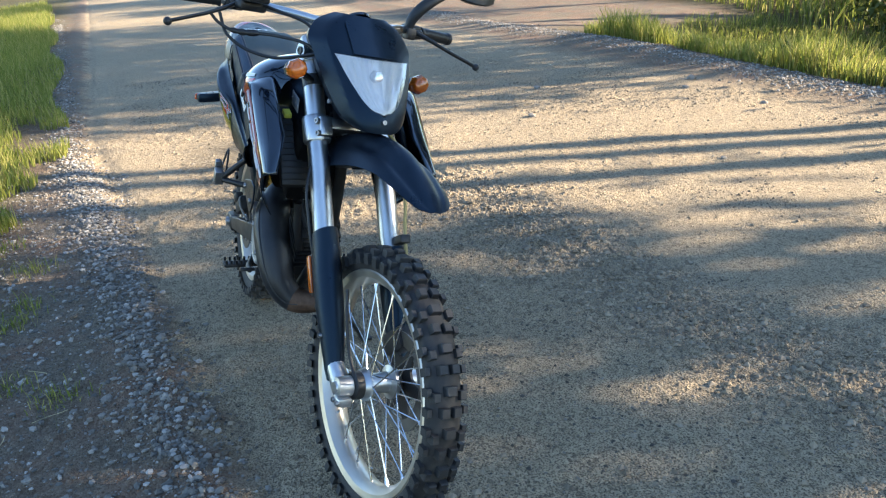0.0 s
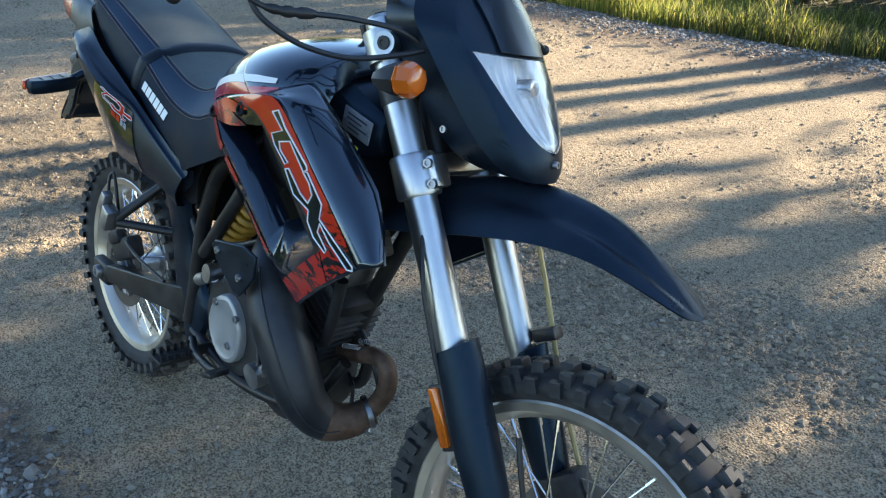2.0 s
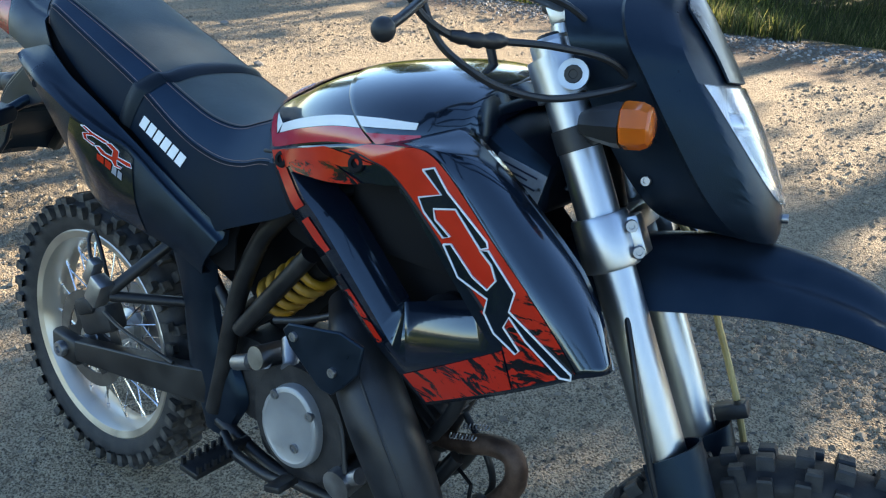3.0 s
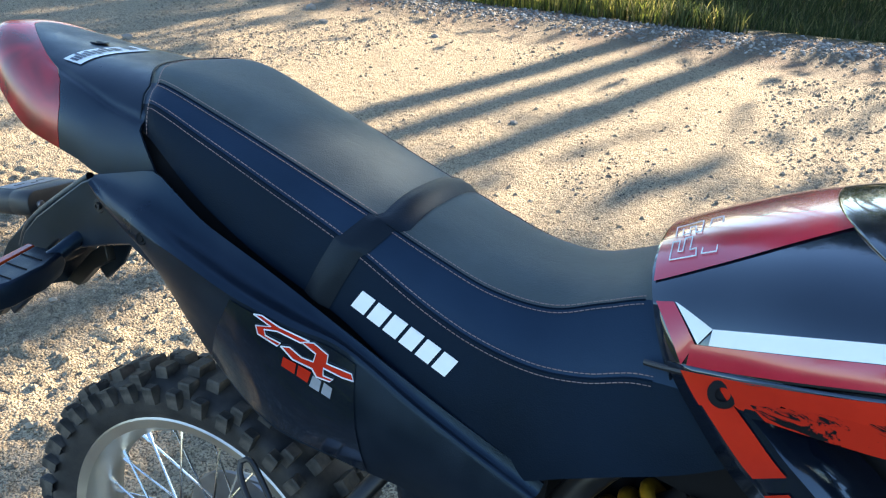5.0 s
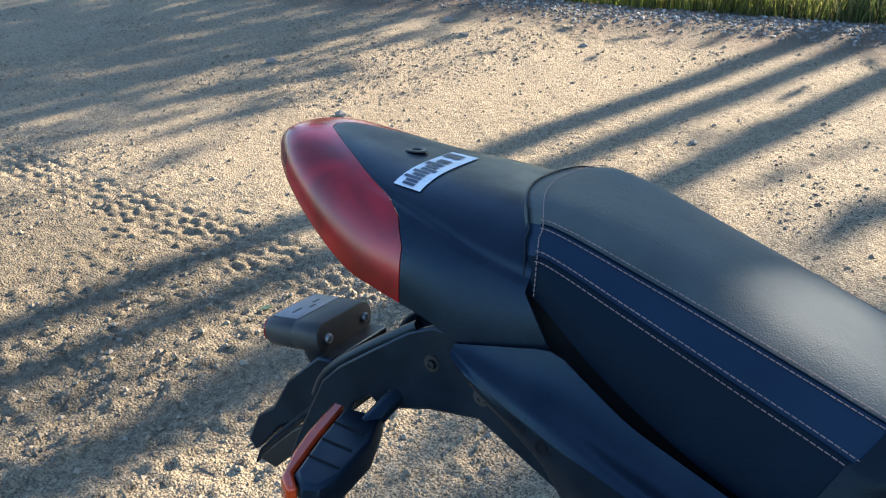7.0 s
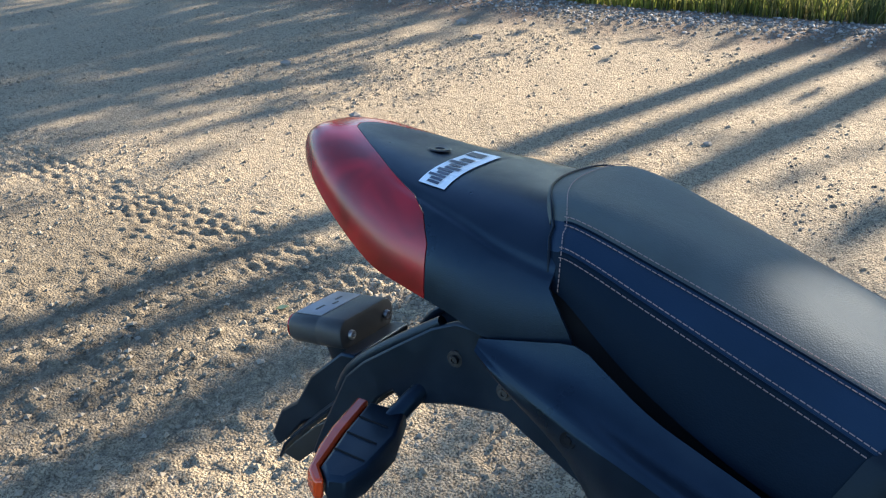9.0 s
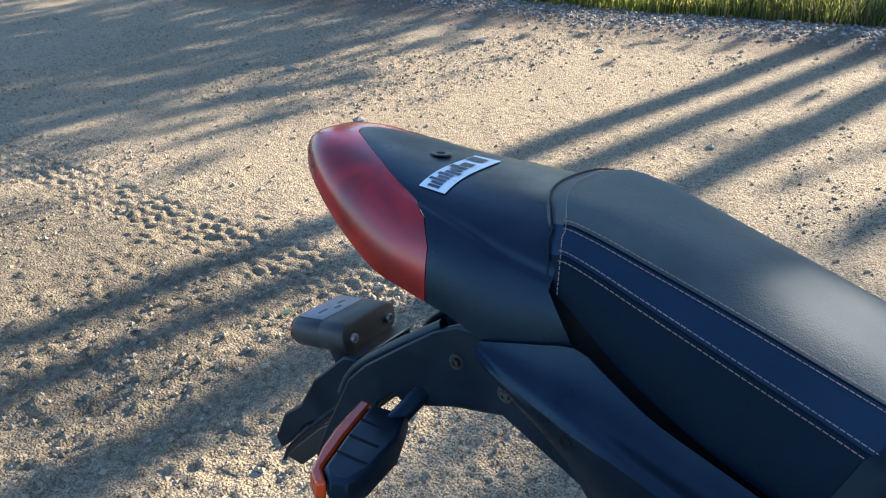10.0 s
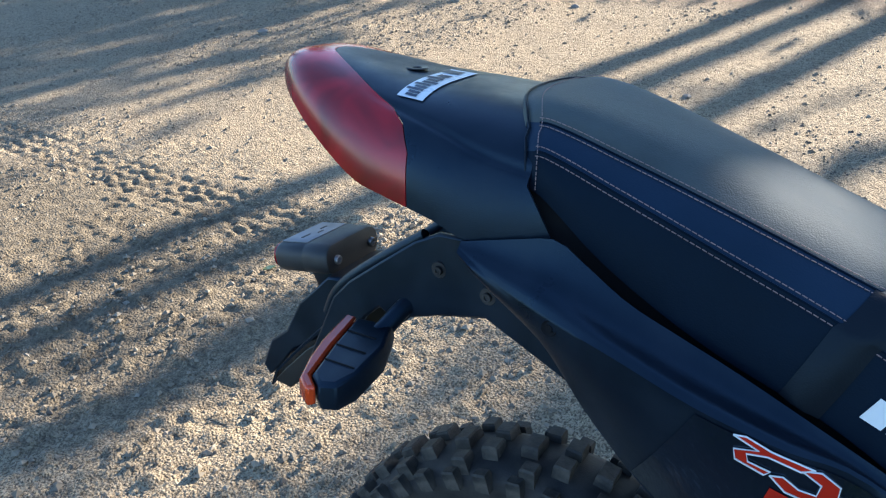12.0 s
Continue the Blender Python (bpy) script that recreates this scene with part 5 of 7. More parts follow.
def shroud_side(i, f, s, lift=0.0):
    """Row i (0 to 40) from the top down, f from the rear edge (0) to the ridge (1)."""
    j = int(min(max(math.floor(i), 0), 39))
    t = i - j
    a = Vector(_re[j]).lerp(Vector(_re[j + 1]), t)
    b = Vector(_ri[j]).lerp(Vector(_ri[j + 1]), t)
    p = a.lerp(b, f)
    top = max(0, 1 - i / 9)
    y = -0.172 - 0.06 * math.sin(f * math.pi / 2) + 0.022 * top * (1 - f) + 0.012 * top * f + 0.012 * max(0, (i - 30) / 10) * (1 - f)
    return Vector((p.x, s * (-y + lift), p.y))


def shroud_front(i, f, s, lift=0.0):
    j = int(min(max(math.floor(i), 0), 39))
    t = i - j
    a, b = shroud_side(i, 1, 1), Vector(_fa[j]).lerp(Vector(_fa[j + 1]), t)
    q = Vector((b.x, 0.172 + 0.03 * max(0, (i - 28) / 12), b.y))
    p = a.lerp(q, f)
    bulge = 0.014 * math.sin(f * math.pi)
    return Vector((p.x + bulge * 0.7, s * (p.y + bulge * 0.4 + lift * 0.6), p.z + bulge * 0.3 + lift * 0.3)) + Vector((lift * 0.6, 0, 0))


for s in (-1, 1):
    bm = bmesh.new()
    cols = 16
    V = [[bm.verts.new(shroud_side(*shroud_grid(i, j), s)) for j in range(cols + 1)] for i in range(41)]
    for i in range(40):
        for j in range(cols):
            if SCOOP[0] <= i < SCOOP[1] and SCOOP[2] <= j < SCOOP[3]:
                continue
            bm.faces.new((V[i][j], V[i + 1][j], V[i + 1][j + 1], V[i][j + 1]))
    F = [[V[i][cols] if j == 0 else bm.verts.new(shroud_front(i, j / 8, s)) for j in range(9)] for i in range(41)]
    for i in range(40):
        for j in range(8):
            bm.faces.new((F[i][j], F[i + 1][j], F[i + 1][j + 1], F[i][j + 1]))
    # rolled edge at the bottom and the walls of the scoop
    r0, r1, c0, c1 = SCOOP
    loop = [(i, c0) for i in range(r0, r1)] + [(r1, j) for j in range(c0, c1)] + [(i, c1) for i in range(r1, r0, -1)] + [(r0, j) for j in range(c1, c0, -1)]
    mid_i, mid_j = (r0 + r1) / 2, (c0 + c1) / 2
    ring0 = [V[i][j] for i, j in loop]
    ring1 = []
    for i, j in loop:
        ii = r0 + 0.8 + (i - r0) / (r1 - r0) * (r1 - r0 - 4.4)
        jj = c0 + 2.4 + (j - c0) / (c1 - c0) * (c1 - c0 - 2.8)
        low = max(0.0, (i - r1 + 4) / 4)
        p = shroud_side(*shroud_grid(ii - 3.4 * low, jj), s)
        ring1.append(bm.verts.new(p - Vector((0, s * (0.045 - 0.013 * low), 0))))
    n = len(loop)
    for k in range(n):
        bm.faces.new((ring0[k], ring0[(k + 1) % n], ring1[(k + 1) % n], ring1[k]))
    shroud = part("radiator_shroud", bm, GLOSS, bike, "glossy black plastic shroud with red graphics and an air scoop", 42, thick=0.003)

    def patch(name, i0, i1, lo, hi, material, label="", lift=0.0016, n=20, m=8):
        rows = [[shroud_side(i, lo(i) + (hi(i) - lo(i)) * k / m, s, lift) for k in range(m + 1)] for i in np.linspace(i0, i1, n)]
        return part(name, sheet(bmesh.new(), rows), material, shroud, label, 60)

    def wide(name, f0, f1, top, low, material, label="", n=26, m=5):
        rows = [[shroud_side(top(f) + (low(f) - top(f)) * k / m, f, s, 0.0016) for k in range(m + 1)] for f in np.linspace(f0, f1, n)]
        return part(name, sheet(bmesh.new(), rows), material, shroud, label, 60)

    torn = lambda f: 0.35 * math.sin(31 * f) + 0.3 * math.sin(67 * f + 1) + 0.2 * math.sin(140 * f)
    wide("red_band", 0.05, 0.78, lambda f: 0.5, lambda f: min(scoop_top(f) - 0.5, 3.4 + 22 * max(0, f - 0.4) ** 1.3) + torn(f) * 0.8, RED, "red band along the shroud top", 60)
    wide("torn_edge", 0.24, 0.62, lambda f: 3.0 + 14 * max(0, f - 0.4) ** 1.3, lambda f: scoop_top(f) - 0.3, FLAMES, "torn red and black graphic", 40)
    patch("red_band", 3.2, 30, lambda i: 0.785 + 0.02 * max(0, (12 - i) / 9), lambda i: 0.995, RED, "red decal down the shroud", n=34)
    patch("flame_band", 30, 39.5, lambda i: 0.76 - 0.1 * max(0, (i - 34) / 6), lambda i: 0.992, FLAMES, "torn red and black graphic", n=14)
    patch("flame_band", 35.0, 39.5, lambda i: 0.03, lambda i: 0.75 - 0.1 * max(0, (i - 34) / 6), FLAMES, "torn red and black graphic", n=14)
    patch("red_strip", 2.6, 10, lambda i: 0.06, lambda i: 0.175 - 0.003 * (i - 4), RED, n=14, m=3)
    patch("red_strip", 11.6, 16.8, lambda i: 0.05 + 0.012 * max(0, i - 15), lambda i: 0.12, RED, n=8, m=3)
    patch("red_strip", 20, 30, lambda i: 0.03, lambda i: 0.075, FLAMES, n=14, m=3)
    # groove beside the opening
    part("panel_groove", tube(bmesh.new(), [shroud_side(i, 0.775 + 0.06 * max(0, (14 - i) / 10), s, 0.0) for i in np.linspace(4, 34, 30)], 0.0022, 6), CABLE, shroud)

    # angular emblem: dark bars outlined in white on the red
    def bars(poly, white, lift):
        """poly: corner points (row, f); filled, or a closed outline in strokes."""
        bm2 = bmesh.new()
        pts = [shroud_side(i, f, s, lift) for i, f in poly]
        if white:
            P = pts + pts[:2]
            tube(bm2, P[:-1], 0.0014, 6)
        else:
            bm2.faces.new([bm2.verts.new(p) for p in pts])
        return bm2

    E1 = [(13.9, 0.921), (14.4, 0.969), (17.5, 0.951), (23.6, 0.978), (24.2, 0.967), (24.0, 0.934), (19.4, 0.938), (18.4, 0.851), (19.4, 0.828), (21.6, 0.844), (21.4, 0.812), (18.2, 0.801), (16.6, 0.821), (17.5, 0.92)]
    E2 = [(22.0, 0.795), (22.3, 0.829), (26.3, 0.829), (28.1, 0.852), (27.5, 0.913), (25.9, 0.936), (24.1, 0.931), (24.5, 0.962), (29.4, 0.953), (31.1, 0.882), (39.4, 0.974), (39.9, 0.961), (39.4, 0.921), (34.7, 0.87), (31.7, 0.867), (32.6, 0.816), (35.5, 0.816), (35.7, 0.791), (32.9, 0.756), (30.3, 0.775), (29.0, 0.828), (25.8, 0.765)]
    for E in (E1, E2):
        part("emblem", bars(E, False, 0.0030), GLOSS, shroud, "angular dark emblem", 60)
        part("emblem_outline", bars(E, True, 0.0032), WHITE, shroud, "white outline of the emblem", 60)
    # mounting screws in recessed collars
    for i, f in ((2.3, 0.17), (8.0, 0.735)):
        p = shroud_side(i, f, s)
        bm2 = lathe(bmesh.new(), ((0.0, 0.0005), (0.006, 0.0005), (0.006, 0.004), (0.0085, 0.004), (0.0115, 0.003), (0.0125, 0.0)), p + Vector((0, s * 0.001, 0)), (0, s, 0.25), 20)
        part("screw_collar", bm2, DARK, shroud, "black screw in a rubber collar", 40)
# dark trim along the joint between tank and shroud
for s in (-1, 1):
    pts = [tank_at(x, 0 if s < 0 else 2) + Vector((0, s * 0.0005, -0.004)) for x in np.linspace(0.59, 0.93, 20)]
    part("seam_trim", tube(bmesh.new(), pts, 0.003, 8), CABLE, bike)

# ---- radiator and front of the frame ----
bm = block(bmesh.new(), (0.985, -0.1, 0.82), (0.03, 0.11, 0.22), turned("Y", -28), 0.006)
rad = part("radiator", bm, CABLE, bike, "dark finned radiator behind the fork")
for k in range(12):
    q = turned("Y", -28) @ Vector((0.016, 0, 0.017 * (k - 5.5)))
    part("fin", block(bmesh.new(), q + Vector((0.985, -0.1, 0.82)), (0.005, 0.1, 0.003), turned("Y", -28)), CABLE, rad)
bm = bmesh.new()
tube(bm, [(1.12, 0, 0.80), (1.02, 0, 1.03)], 0.032, 20)
tube(bm, spline([(1.07, 0, 0.84), (0.985, 0.02, 0.70), (0.91, 0.03, 0.56), (0.86, 0.03, 0.42)], 14), 0.016, 14)
for s in (-1, 1):
    tube(bm, spline([(1.03, 0.02 * s, 0.98), (0.90, 0.06 * s, 0.93), (0.72, 0.10 * s, 0.86), (0.58, 0.105 * s, 0.76), (0.51, 0.105 * s, 0.62), (0.47, 0.10 * s, 0.45), (0.45, 0.10 * s, 0.36)], 30), 0.0165, 12)
    tube(bm, spline([(0.93, 0.03 * s, 0.46), (0.88, 0.06 * s, 0.37), (0.80, 0.085 * s, 0.325), (0.62, 0.095 * s, 0.305), (0.46, 0.095 * s, 0.34)], 24), 0.013, 12)
    tube(bm, spline([(0.58, 0.10 * s, 0.79), (0.35, 0.085 * s, 0.83), (0.15, 0.075 * s, 0.88), (-0.08, 0.06 * s, 0.92)], 18), 0.012, 10)
    tube(bm, spline([(0.50, 0.10 * s, 0.55), (0.34, 0.085 * s, 0.70), (0.16, 0.075 * s, 0.84)], 12), 0.010, 10)
main = part("frame", bm, FRAME, bike, "black painted tubular frame")
bm = bmesh.new()
rows = []
for x, w, zb, zt in ((0.84, 0.14, 0.86, 1.02), (0.90, 0.135, 0.86, 1.035), (0.95, 0.122, 0.87, 1.02), (0.99, 0.11, 0.88, 0.995), (1.03, 0.085, 0.90, 0.965)):
    rows.append([(x, y * w, z) for y, z in ((-0.9, zb), (-1, zb + 0.02), (-1, zt - 0.03), (-0.85, zt - 0.008), (-0.5, zt), (0.5, zt), (0.85, zt - 0.008), (1, zt - 0.03), (1, zb + 0.02), (0.9, zb))])
skin(bm, rows)
part("tank_nose", bm, MATTE, bike, "matte black cover between tank and headstock", 30, bevel=0.006)
# grey plate on the nose, yellow connector
bm = block(bmesh.new(), (1.004, -0.119, 0.946), (0.072, 0.003, 0.038), turned("Y", 12), 0.001)
plate = part("maker_plate", bm, GREY, bike, "grey approval plate riveted to the headstock")
for k, (dx, ln) in enumerate(((0.0, 0.050), (-0.006, 0.038), (0.004, 0.046), (-0.004, 0.030))):
    p = Vector((1.004, -0.1208, 0.946)) + turned("Y", 12) @ Vector((dx, 0, 0.011 - 0.0075 * k))
    part("print_bar", block(bmesh.new(), p, (ln, 0.0006, 0.0022), turned("Y", 12)), NAVY, plate)
bolts(plate, [(Vector((1.004, -0.121, 0.946)) + turned("Y", 12) @ Vector((dx, 0, 0.0)), (0, -1, 0)) for dx in (-0.032, 0.032)], 0.0025, 0.001)
bm = block(bmesh.new(), (1.012, -0.142, 0.914), (0.034, 0.02, 0.014), turned("Y", 15), 0.003)
part("connector", bm, surface("yellow_green_connector", (0.5, 0.5, 0.06), 0.5), bike, "yellow cable connector")
# dark infill behind the scoops: airbox, horn, and an added block that blacks out the hole
airbox = part("airbox", block(bmesh.new(), (0.70, 0, 0.80), (0.22, 0.2, 0.16), turned("Y", 12), 0.03), DARK, bike, "black airbox under the tank")
part("intake_box", block(bmesh.new(), (0.86, 0, 0.85), (0.22, 0.28, 0.13), None, 0.03), DARK, airbox)
part("scoop_filler", block(bmesh.new(), (0.915, -0.04, 0.795), (0.17, 0.15, 0.26), turned("Y", 40), 0.02), DARK, airbox)
part("horn", tube(bmesh.new(), [(0.93, -0.06, 0.74), (0.945, -0.13, 0.737), (0.947, -0.14, 0.737), (0.95, -0.155, 0.735)], [0.03, 0.034, 0.040, 0.036], 24), DARK, airbox, "round black horn behind the scoop")

# ---- seat ----
# x; top z; upper seam y, z; lower seam y, z; bottom y, z
SEAT = (
    (-0.012, 1.050, 0.094, 1.036, 0.117, 1.016, 0.124, 0.986),
    (0.010, 1.055, 0.099, 1.038, 0.122, 1.018, 0.130, 0.980),
    (0.080, 1.038, 0.100, 1.017, 0.126, 0.995, 0.136, 0.932),
    (0.170, 1.008, 0.102, 0.988, 0.129, 0.962, 0.139, 0.884),
    (0.280, 0.966, 0.102, 0.949, 0.132, 0.920, 0.143, 0.842),
    (0.370, 0.932, 0.104, 0.917, 0.135, 0.877, 0.149, 0.793),
    (0.430, 0.917, 0.104, 0.899, 0.137, 0.856, 0.152, 0.762),
    (0.490, 0.914, 0.101, 0.896, 0.138, 0.847, 0.154, 0.733),
    (0.540, 0.927, 0.098, 0.914, 0.139, 0.853, 0.155, 0.752),
    (0.585, 0.950, 0.100, 0.930, 0.140, 0.868, 0.156, 0.772),
    (0.640, 0.945, 0.112, 0.925, 0.144, 0.872, 0.158, 0.797),
    (0.690, 0.945, 0.112, 0.922, 0.140, 0.872, 0.158, 0.826),
)


def seat_row(x):
    """Points over the seat at x from the top's middle down to the bottom edge, on the right (y negative)."""
    zt, y1, z1, y2, z2, y3, z3 = table(x, SEAT)
    bend = 2.8 + 5 * math.exp(-((x + 0.01) / 0.09) ** 2)
    top = [Vector((x, -y1 * t, zt - (zt - z1) * t ** bend)) for t in 1 - np.linspace(1, 0, 13) ** 1.5]
    mid = [Vector((x, -y1 - (y2 - y1) * t - 0.003 * math.sin(math.pi * t), z1 + (z2 - z1) * t)) for t in np.linspace(0, 1, 6)]
    low = [Vector((x, -y2 - (y3 - y2) * t - 0.003 * math.sin(math.pi * t), z2 + (z3 - z2) * t)) for t in np.linspace(0, 1, 9)]
    # the rear edge is rounded in plan
    pull = 0.038 * math.exp(-(x + 0.012) / 0.05)
    for seq in (top, mid, low):
        for p in seq:
            p.x -= pull * max(0, 1 - (p.y / 0.102) ** 2) - 0.3 * pull * max(0, (-p.y - 0.11) / 0.02)
    return top, mid, low


xs = np.r_[np.linspace(-0.012, 0.02, 6), np.linspace(0.03, 0.69, 54)]
seat_base = None
for name, k, mat, lab in (("seat_top", 0, VINYL_TOP, "grained black vinyl seat top with sky sheen in its colour"), ("seat_stripe", 1, VINYL_BLUE, "vinyl seat panel with the sky's navy in its colour"), ("seat_side", 2, VINYL_SIDE, "black vinyl seat side")):
    bm = bmesh.new()
    if k == 0:
        rows = []
        for x in xs:
            r = seat_row(x)[0]
            rows.append([Vector((p.x, -p.y, p.z)) for p in reversed(r[1:])] + r)
        rows = [[Vector((p.x - 0.002, p.y * 0.97, p.z - 0.022)) for p in rows[0]]] + rows
        sheet(bm, rows, 0.004)
    else:
        for s in (-1, 1):
            rows = [[Vector((p.x, -s * p.y, p.z)) for p in seat_row(x)[k]] for x in xs]
            rows = [[Vector((p.x + 0.001, p.y * 0.96, p.z - 0.008)) for p in rows[0]]] + rows
            sheet(bm, rows, 0.004)
    ob = part(name, bm, mat, bike if seat_base is None else seat_base, lab, 60)
    if seat_base is None:
        ob.name = "seat"
        tagged(ob, "long black vinyl seat with sky-navy panels, tan stitching and a strap")
        seat_base = ob
# stitched seams: a raised welt with a run of thread either side
bm = bmesh.new()
stitches = bmesh.new()
for s in (-1, 1):
    for k, span in ((1, (0.0, 0.575)), (2, (0.0, 0.60))):
        pts = []
        for x in np.linspace(*span, 110):
            p = seat_row(x)[k][0]
            pts.append(Vector((p.x, -s * p.y, p.z)))
        tube(bm, [p + Vector((0, s * 0.0002, 0.0002)) for p in pts], 0.0010, 6)
        for off in (-0.0045, 0.0045):
            run = []
            for x in np.linspace(*span, 230):
                t, m, l = seat_row(x)
                a, b = ((t, m) if k == 1 else (m, l))
                q = (b[1] - b[0]).normalized() if off > 0 else (a[-2] - a[-1]).normalized()
                base = b[0] + q * abs(off)
                out = Vector((0, -0.75, 0.66)) if k == 1 else Vector((0, -0.92, 0.35))
                v = base + out * 0.0008
                run.append(Vector((v.x, -s * v.y, v.z)))
            for i in range(0, len(run) - 1, 2):
                tube(stitches, (run[i], run[i].lerp(run[min(i + 2, len(run) - 1)], 0.78)), 0.00048, 4)
part("seam_welt", bm, VINYL_SIDE, seat_base)
part("stitching", stitches, THREAD, seat_base, "tan stitching along the seat seams")
# passenger strap round the seat
def strap_rows(x_top, lift):
    rows = []
    for dx in np.linspace(-0.016, 0.016, 7):
        row = []
        for s in (-1, 1):
            half = []
            # slants rearward as it goes down the side
            for t in np.linspace(0, 1, 30):
                x = x_top + dx - 0.062 * max(0, (t - 0.34) / 0.66) ** 1.05
                full = [q for seq in seat_row(x) for q in seq]
                i = t * (len(full) - 1)
                j = min(int(i), len(full) - 2)
                p = full[j].lerp(full[j + 1], i - j)
                out = Vector((0, -0.12 - 0.85 * min(1, t * 1.6), 1 - 0.9 * min(1, t * 1.3))).normalized()
                h = lift * (1 if abs(dx) < 0.015 else 0.2) * (0.55 if abs(abs(dx) - 0.010) < 0.003 else 1)
                p = p + out * h
                half.append(Vector((p.x, -s * p.y, p.z)))
            row = row + half if s > 0 else list(reversed(half))
        rows.append(row)
    return rows


part("seat_strap", sheet(bmesh.new(), strap_rows(0.312, 0.0055)), VINYL_STRAP, seat_base, "black vinyl strap across the seat", 60)
# piping at the rear edge of the seat
for dx in (0.0, 0.012):
    pts = []
    full = [q for seq in seat_row(-0.010 + dx) for q in seq]
    pts = [Vector((p.x, p.y - 0.001, p.z + 0.0015)) for p in full]
    pts = [Vector((p.x, -p.y, p.z)) for p in reversed(pts[1:])] + pts
    if not dx:
        part("piping", tube(bmesh.new(), pts, 0.0011, 6), VINYL_STRAP, seat_base)
        continue
    bm = bmesh.new()
    for p, q in zip(pts, pts[1:]):
        steps = max(1, round((q - p).length / 0.0042))
        for k in range(steps):
            tube(bm, (p.lerp(q, k / steps), p.lerp(q, (k + 0.7) / steps)), 0.00048, 4)
    part("stitching", bm, THREAD, seat_base)
# maker's name along the seat side: six plain white bars
for k in range(6):
    t0, t1 = k / 6 + 0.012, (k + 1) / 6 - 0.02
    quad = []
    for t, h in ((t0, 0), (t1, 0), (t1, 1), (t0, 1)):
        x, z = 0.291 + (0.408 - 0.291) * t + 0.011 * h, 0.8605 - 0.046 * t + 0.0185 * h
        full = [q for seq in seat_row(x) for q in seq]
        y = np.interp(-z, [-p.z for p in full[13:]], [p.y for p in full[13:]])
        quad.append((x, y - 0.0012, z))
    part("name_bar", slab(bmesh.new(), quad, (0, -0.0006, 0)), WHITE, seat_base, "white printed bar on the seat side")

# pan under the seat, closing the gap down to the side panels
rows = []
for x in np.linspace(-0.02, 0.52, 24):
    zb = table(max(x, 0.0), SEAT)[6]
    half = [(x, -0.06, zb + 0.03), (x, -0.118, zb + 0.012), (x, -0.128, zb - 0.02), (x, -0.128, zb - 0.075)]
    rows.append([(a, -b, c) for a, b, c in reversed(half)] + half)
part("seat_pan", sheet(bmesh.new(), rows, 0.003), DARK, seat_base, "dull black pan under the seat", 50)

# ---- tail ----
TAIL = ((0.06, 0.140, 0.950, 1.030), (0.02, 0.142, 0.941, 1.040), (-0.05, 0.142, 0.930, 1.045), (-0.09, 0.139, 0.941, 1.047), (-0.12, 0.136, 0.947, 1.049), (-0.145, 0.132, 0.951, 1.050), (-0.19, 0.124, 0.960, 1.053), (-0.25, 0.104, 0.988, 1.061), (-0.30, 0.079, 1.014, 1.068), (-0.335, 0.052, 1.030, 1.066), (-0.354, 0.029, 1.038, 1.057), (-0.364, 0.006, 1.042, 1.046))
TAIL = tuple(reversed(TAIL))


def tail_at(x, u):
    w, zb, zt = table(x, TAIL)
    a = u * math.pi / 2
    c, q = math.cos(a), math.sin(a)
    p = Vector((x, -w * math.copysign(abs(c) ** 0.62, c), zb + (zt - zb) * abs(q) ** 0.78))
    # pressed valley along each flank, from the lamp to the seat
    if x > -0.21:
        near = min(u, 2 - u) - (0.36 - 1.33 * x)
        dip = 0.0024 * math.exp(-(near / 0.032) ** 2) * min(1, (x + 0.21) / 0.06)
        p -= Vector((0, -math.copysign(0.62, c), 0.78)) * dip
    return p


def lamp_edge(u):
    """Where the red lens begins: far back on top, further forward down the sides."""
    k = abs(u - 1)
    return float(np.interp(k, (0, 0.05, 0.18, 0.33, 0.43, 0.55, 0.73, 1.0), (-0.297, -0.289, -0.248, -0.198, -0.160, -0.138, -0.123, -0.119)))


us = np.linspace(0, 2, 181)
def cowl_end(u):
    return max(0.034 - 0.112 * min(u, 2 - u), 0.004)


rows = [[tail_at(cowl_end(u) + (lamp_edge(u) - cowl_end(u)) * t, u) for u in us] for t in np.linspace(0, 1, 30)]
cowl = part("tail_cowl", sheet(bmesh.new(), rows, 0.003), MATTE, bike, "matte black tail cowl behind the seat", 60)
rows = [[tail_at(lamp_edge(u) - 0.0012 + (-0.364 - lamp_edge(u)) * t, u) for u in us] for t in np.linspace(0, 1, 26)]
part("tail_lamp", sheet(bmesh.new(), rows, 0.003), REDLENS, bike, "red tail lamp lens wrapped round the tail", 60)
bm = lathe(bmesh.new(), ((0.0, -0.0005), (0.005, -0.0005), (0.0055, 0.001), (0.011, 0.0015), (0.0125, 0.0004)), tail_at(-0.192, 1) + Vector((0, 0, 0.0008)), (0, 0, 1), 24)
part("cowl_screw", bm, CABLE, cowl, "recessed screw in the tail cowl")
# sticker across the cowl, with plain dark bars for its words
def on_tail(x, u, lift):
    p = tail_at(x, u)
    nrm = (tail_at(x + 0.003, u) - p).cross(tail_at(x, u + 0.01) - p).normalized()
    if nrm.z < 0:
        nrm = -nrm
    return p + nrm * lift


def tail_patch(x0, x1, u0, u1, slant, lift, n=12):
    return [[on_tail(x0 + (x1 - x0) * t + slant * (u - u0), u, lift) for t in (0, 0.5, 1)] for u in np.linspace(u0, u1, n)]


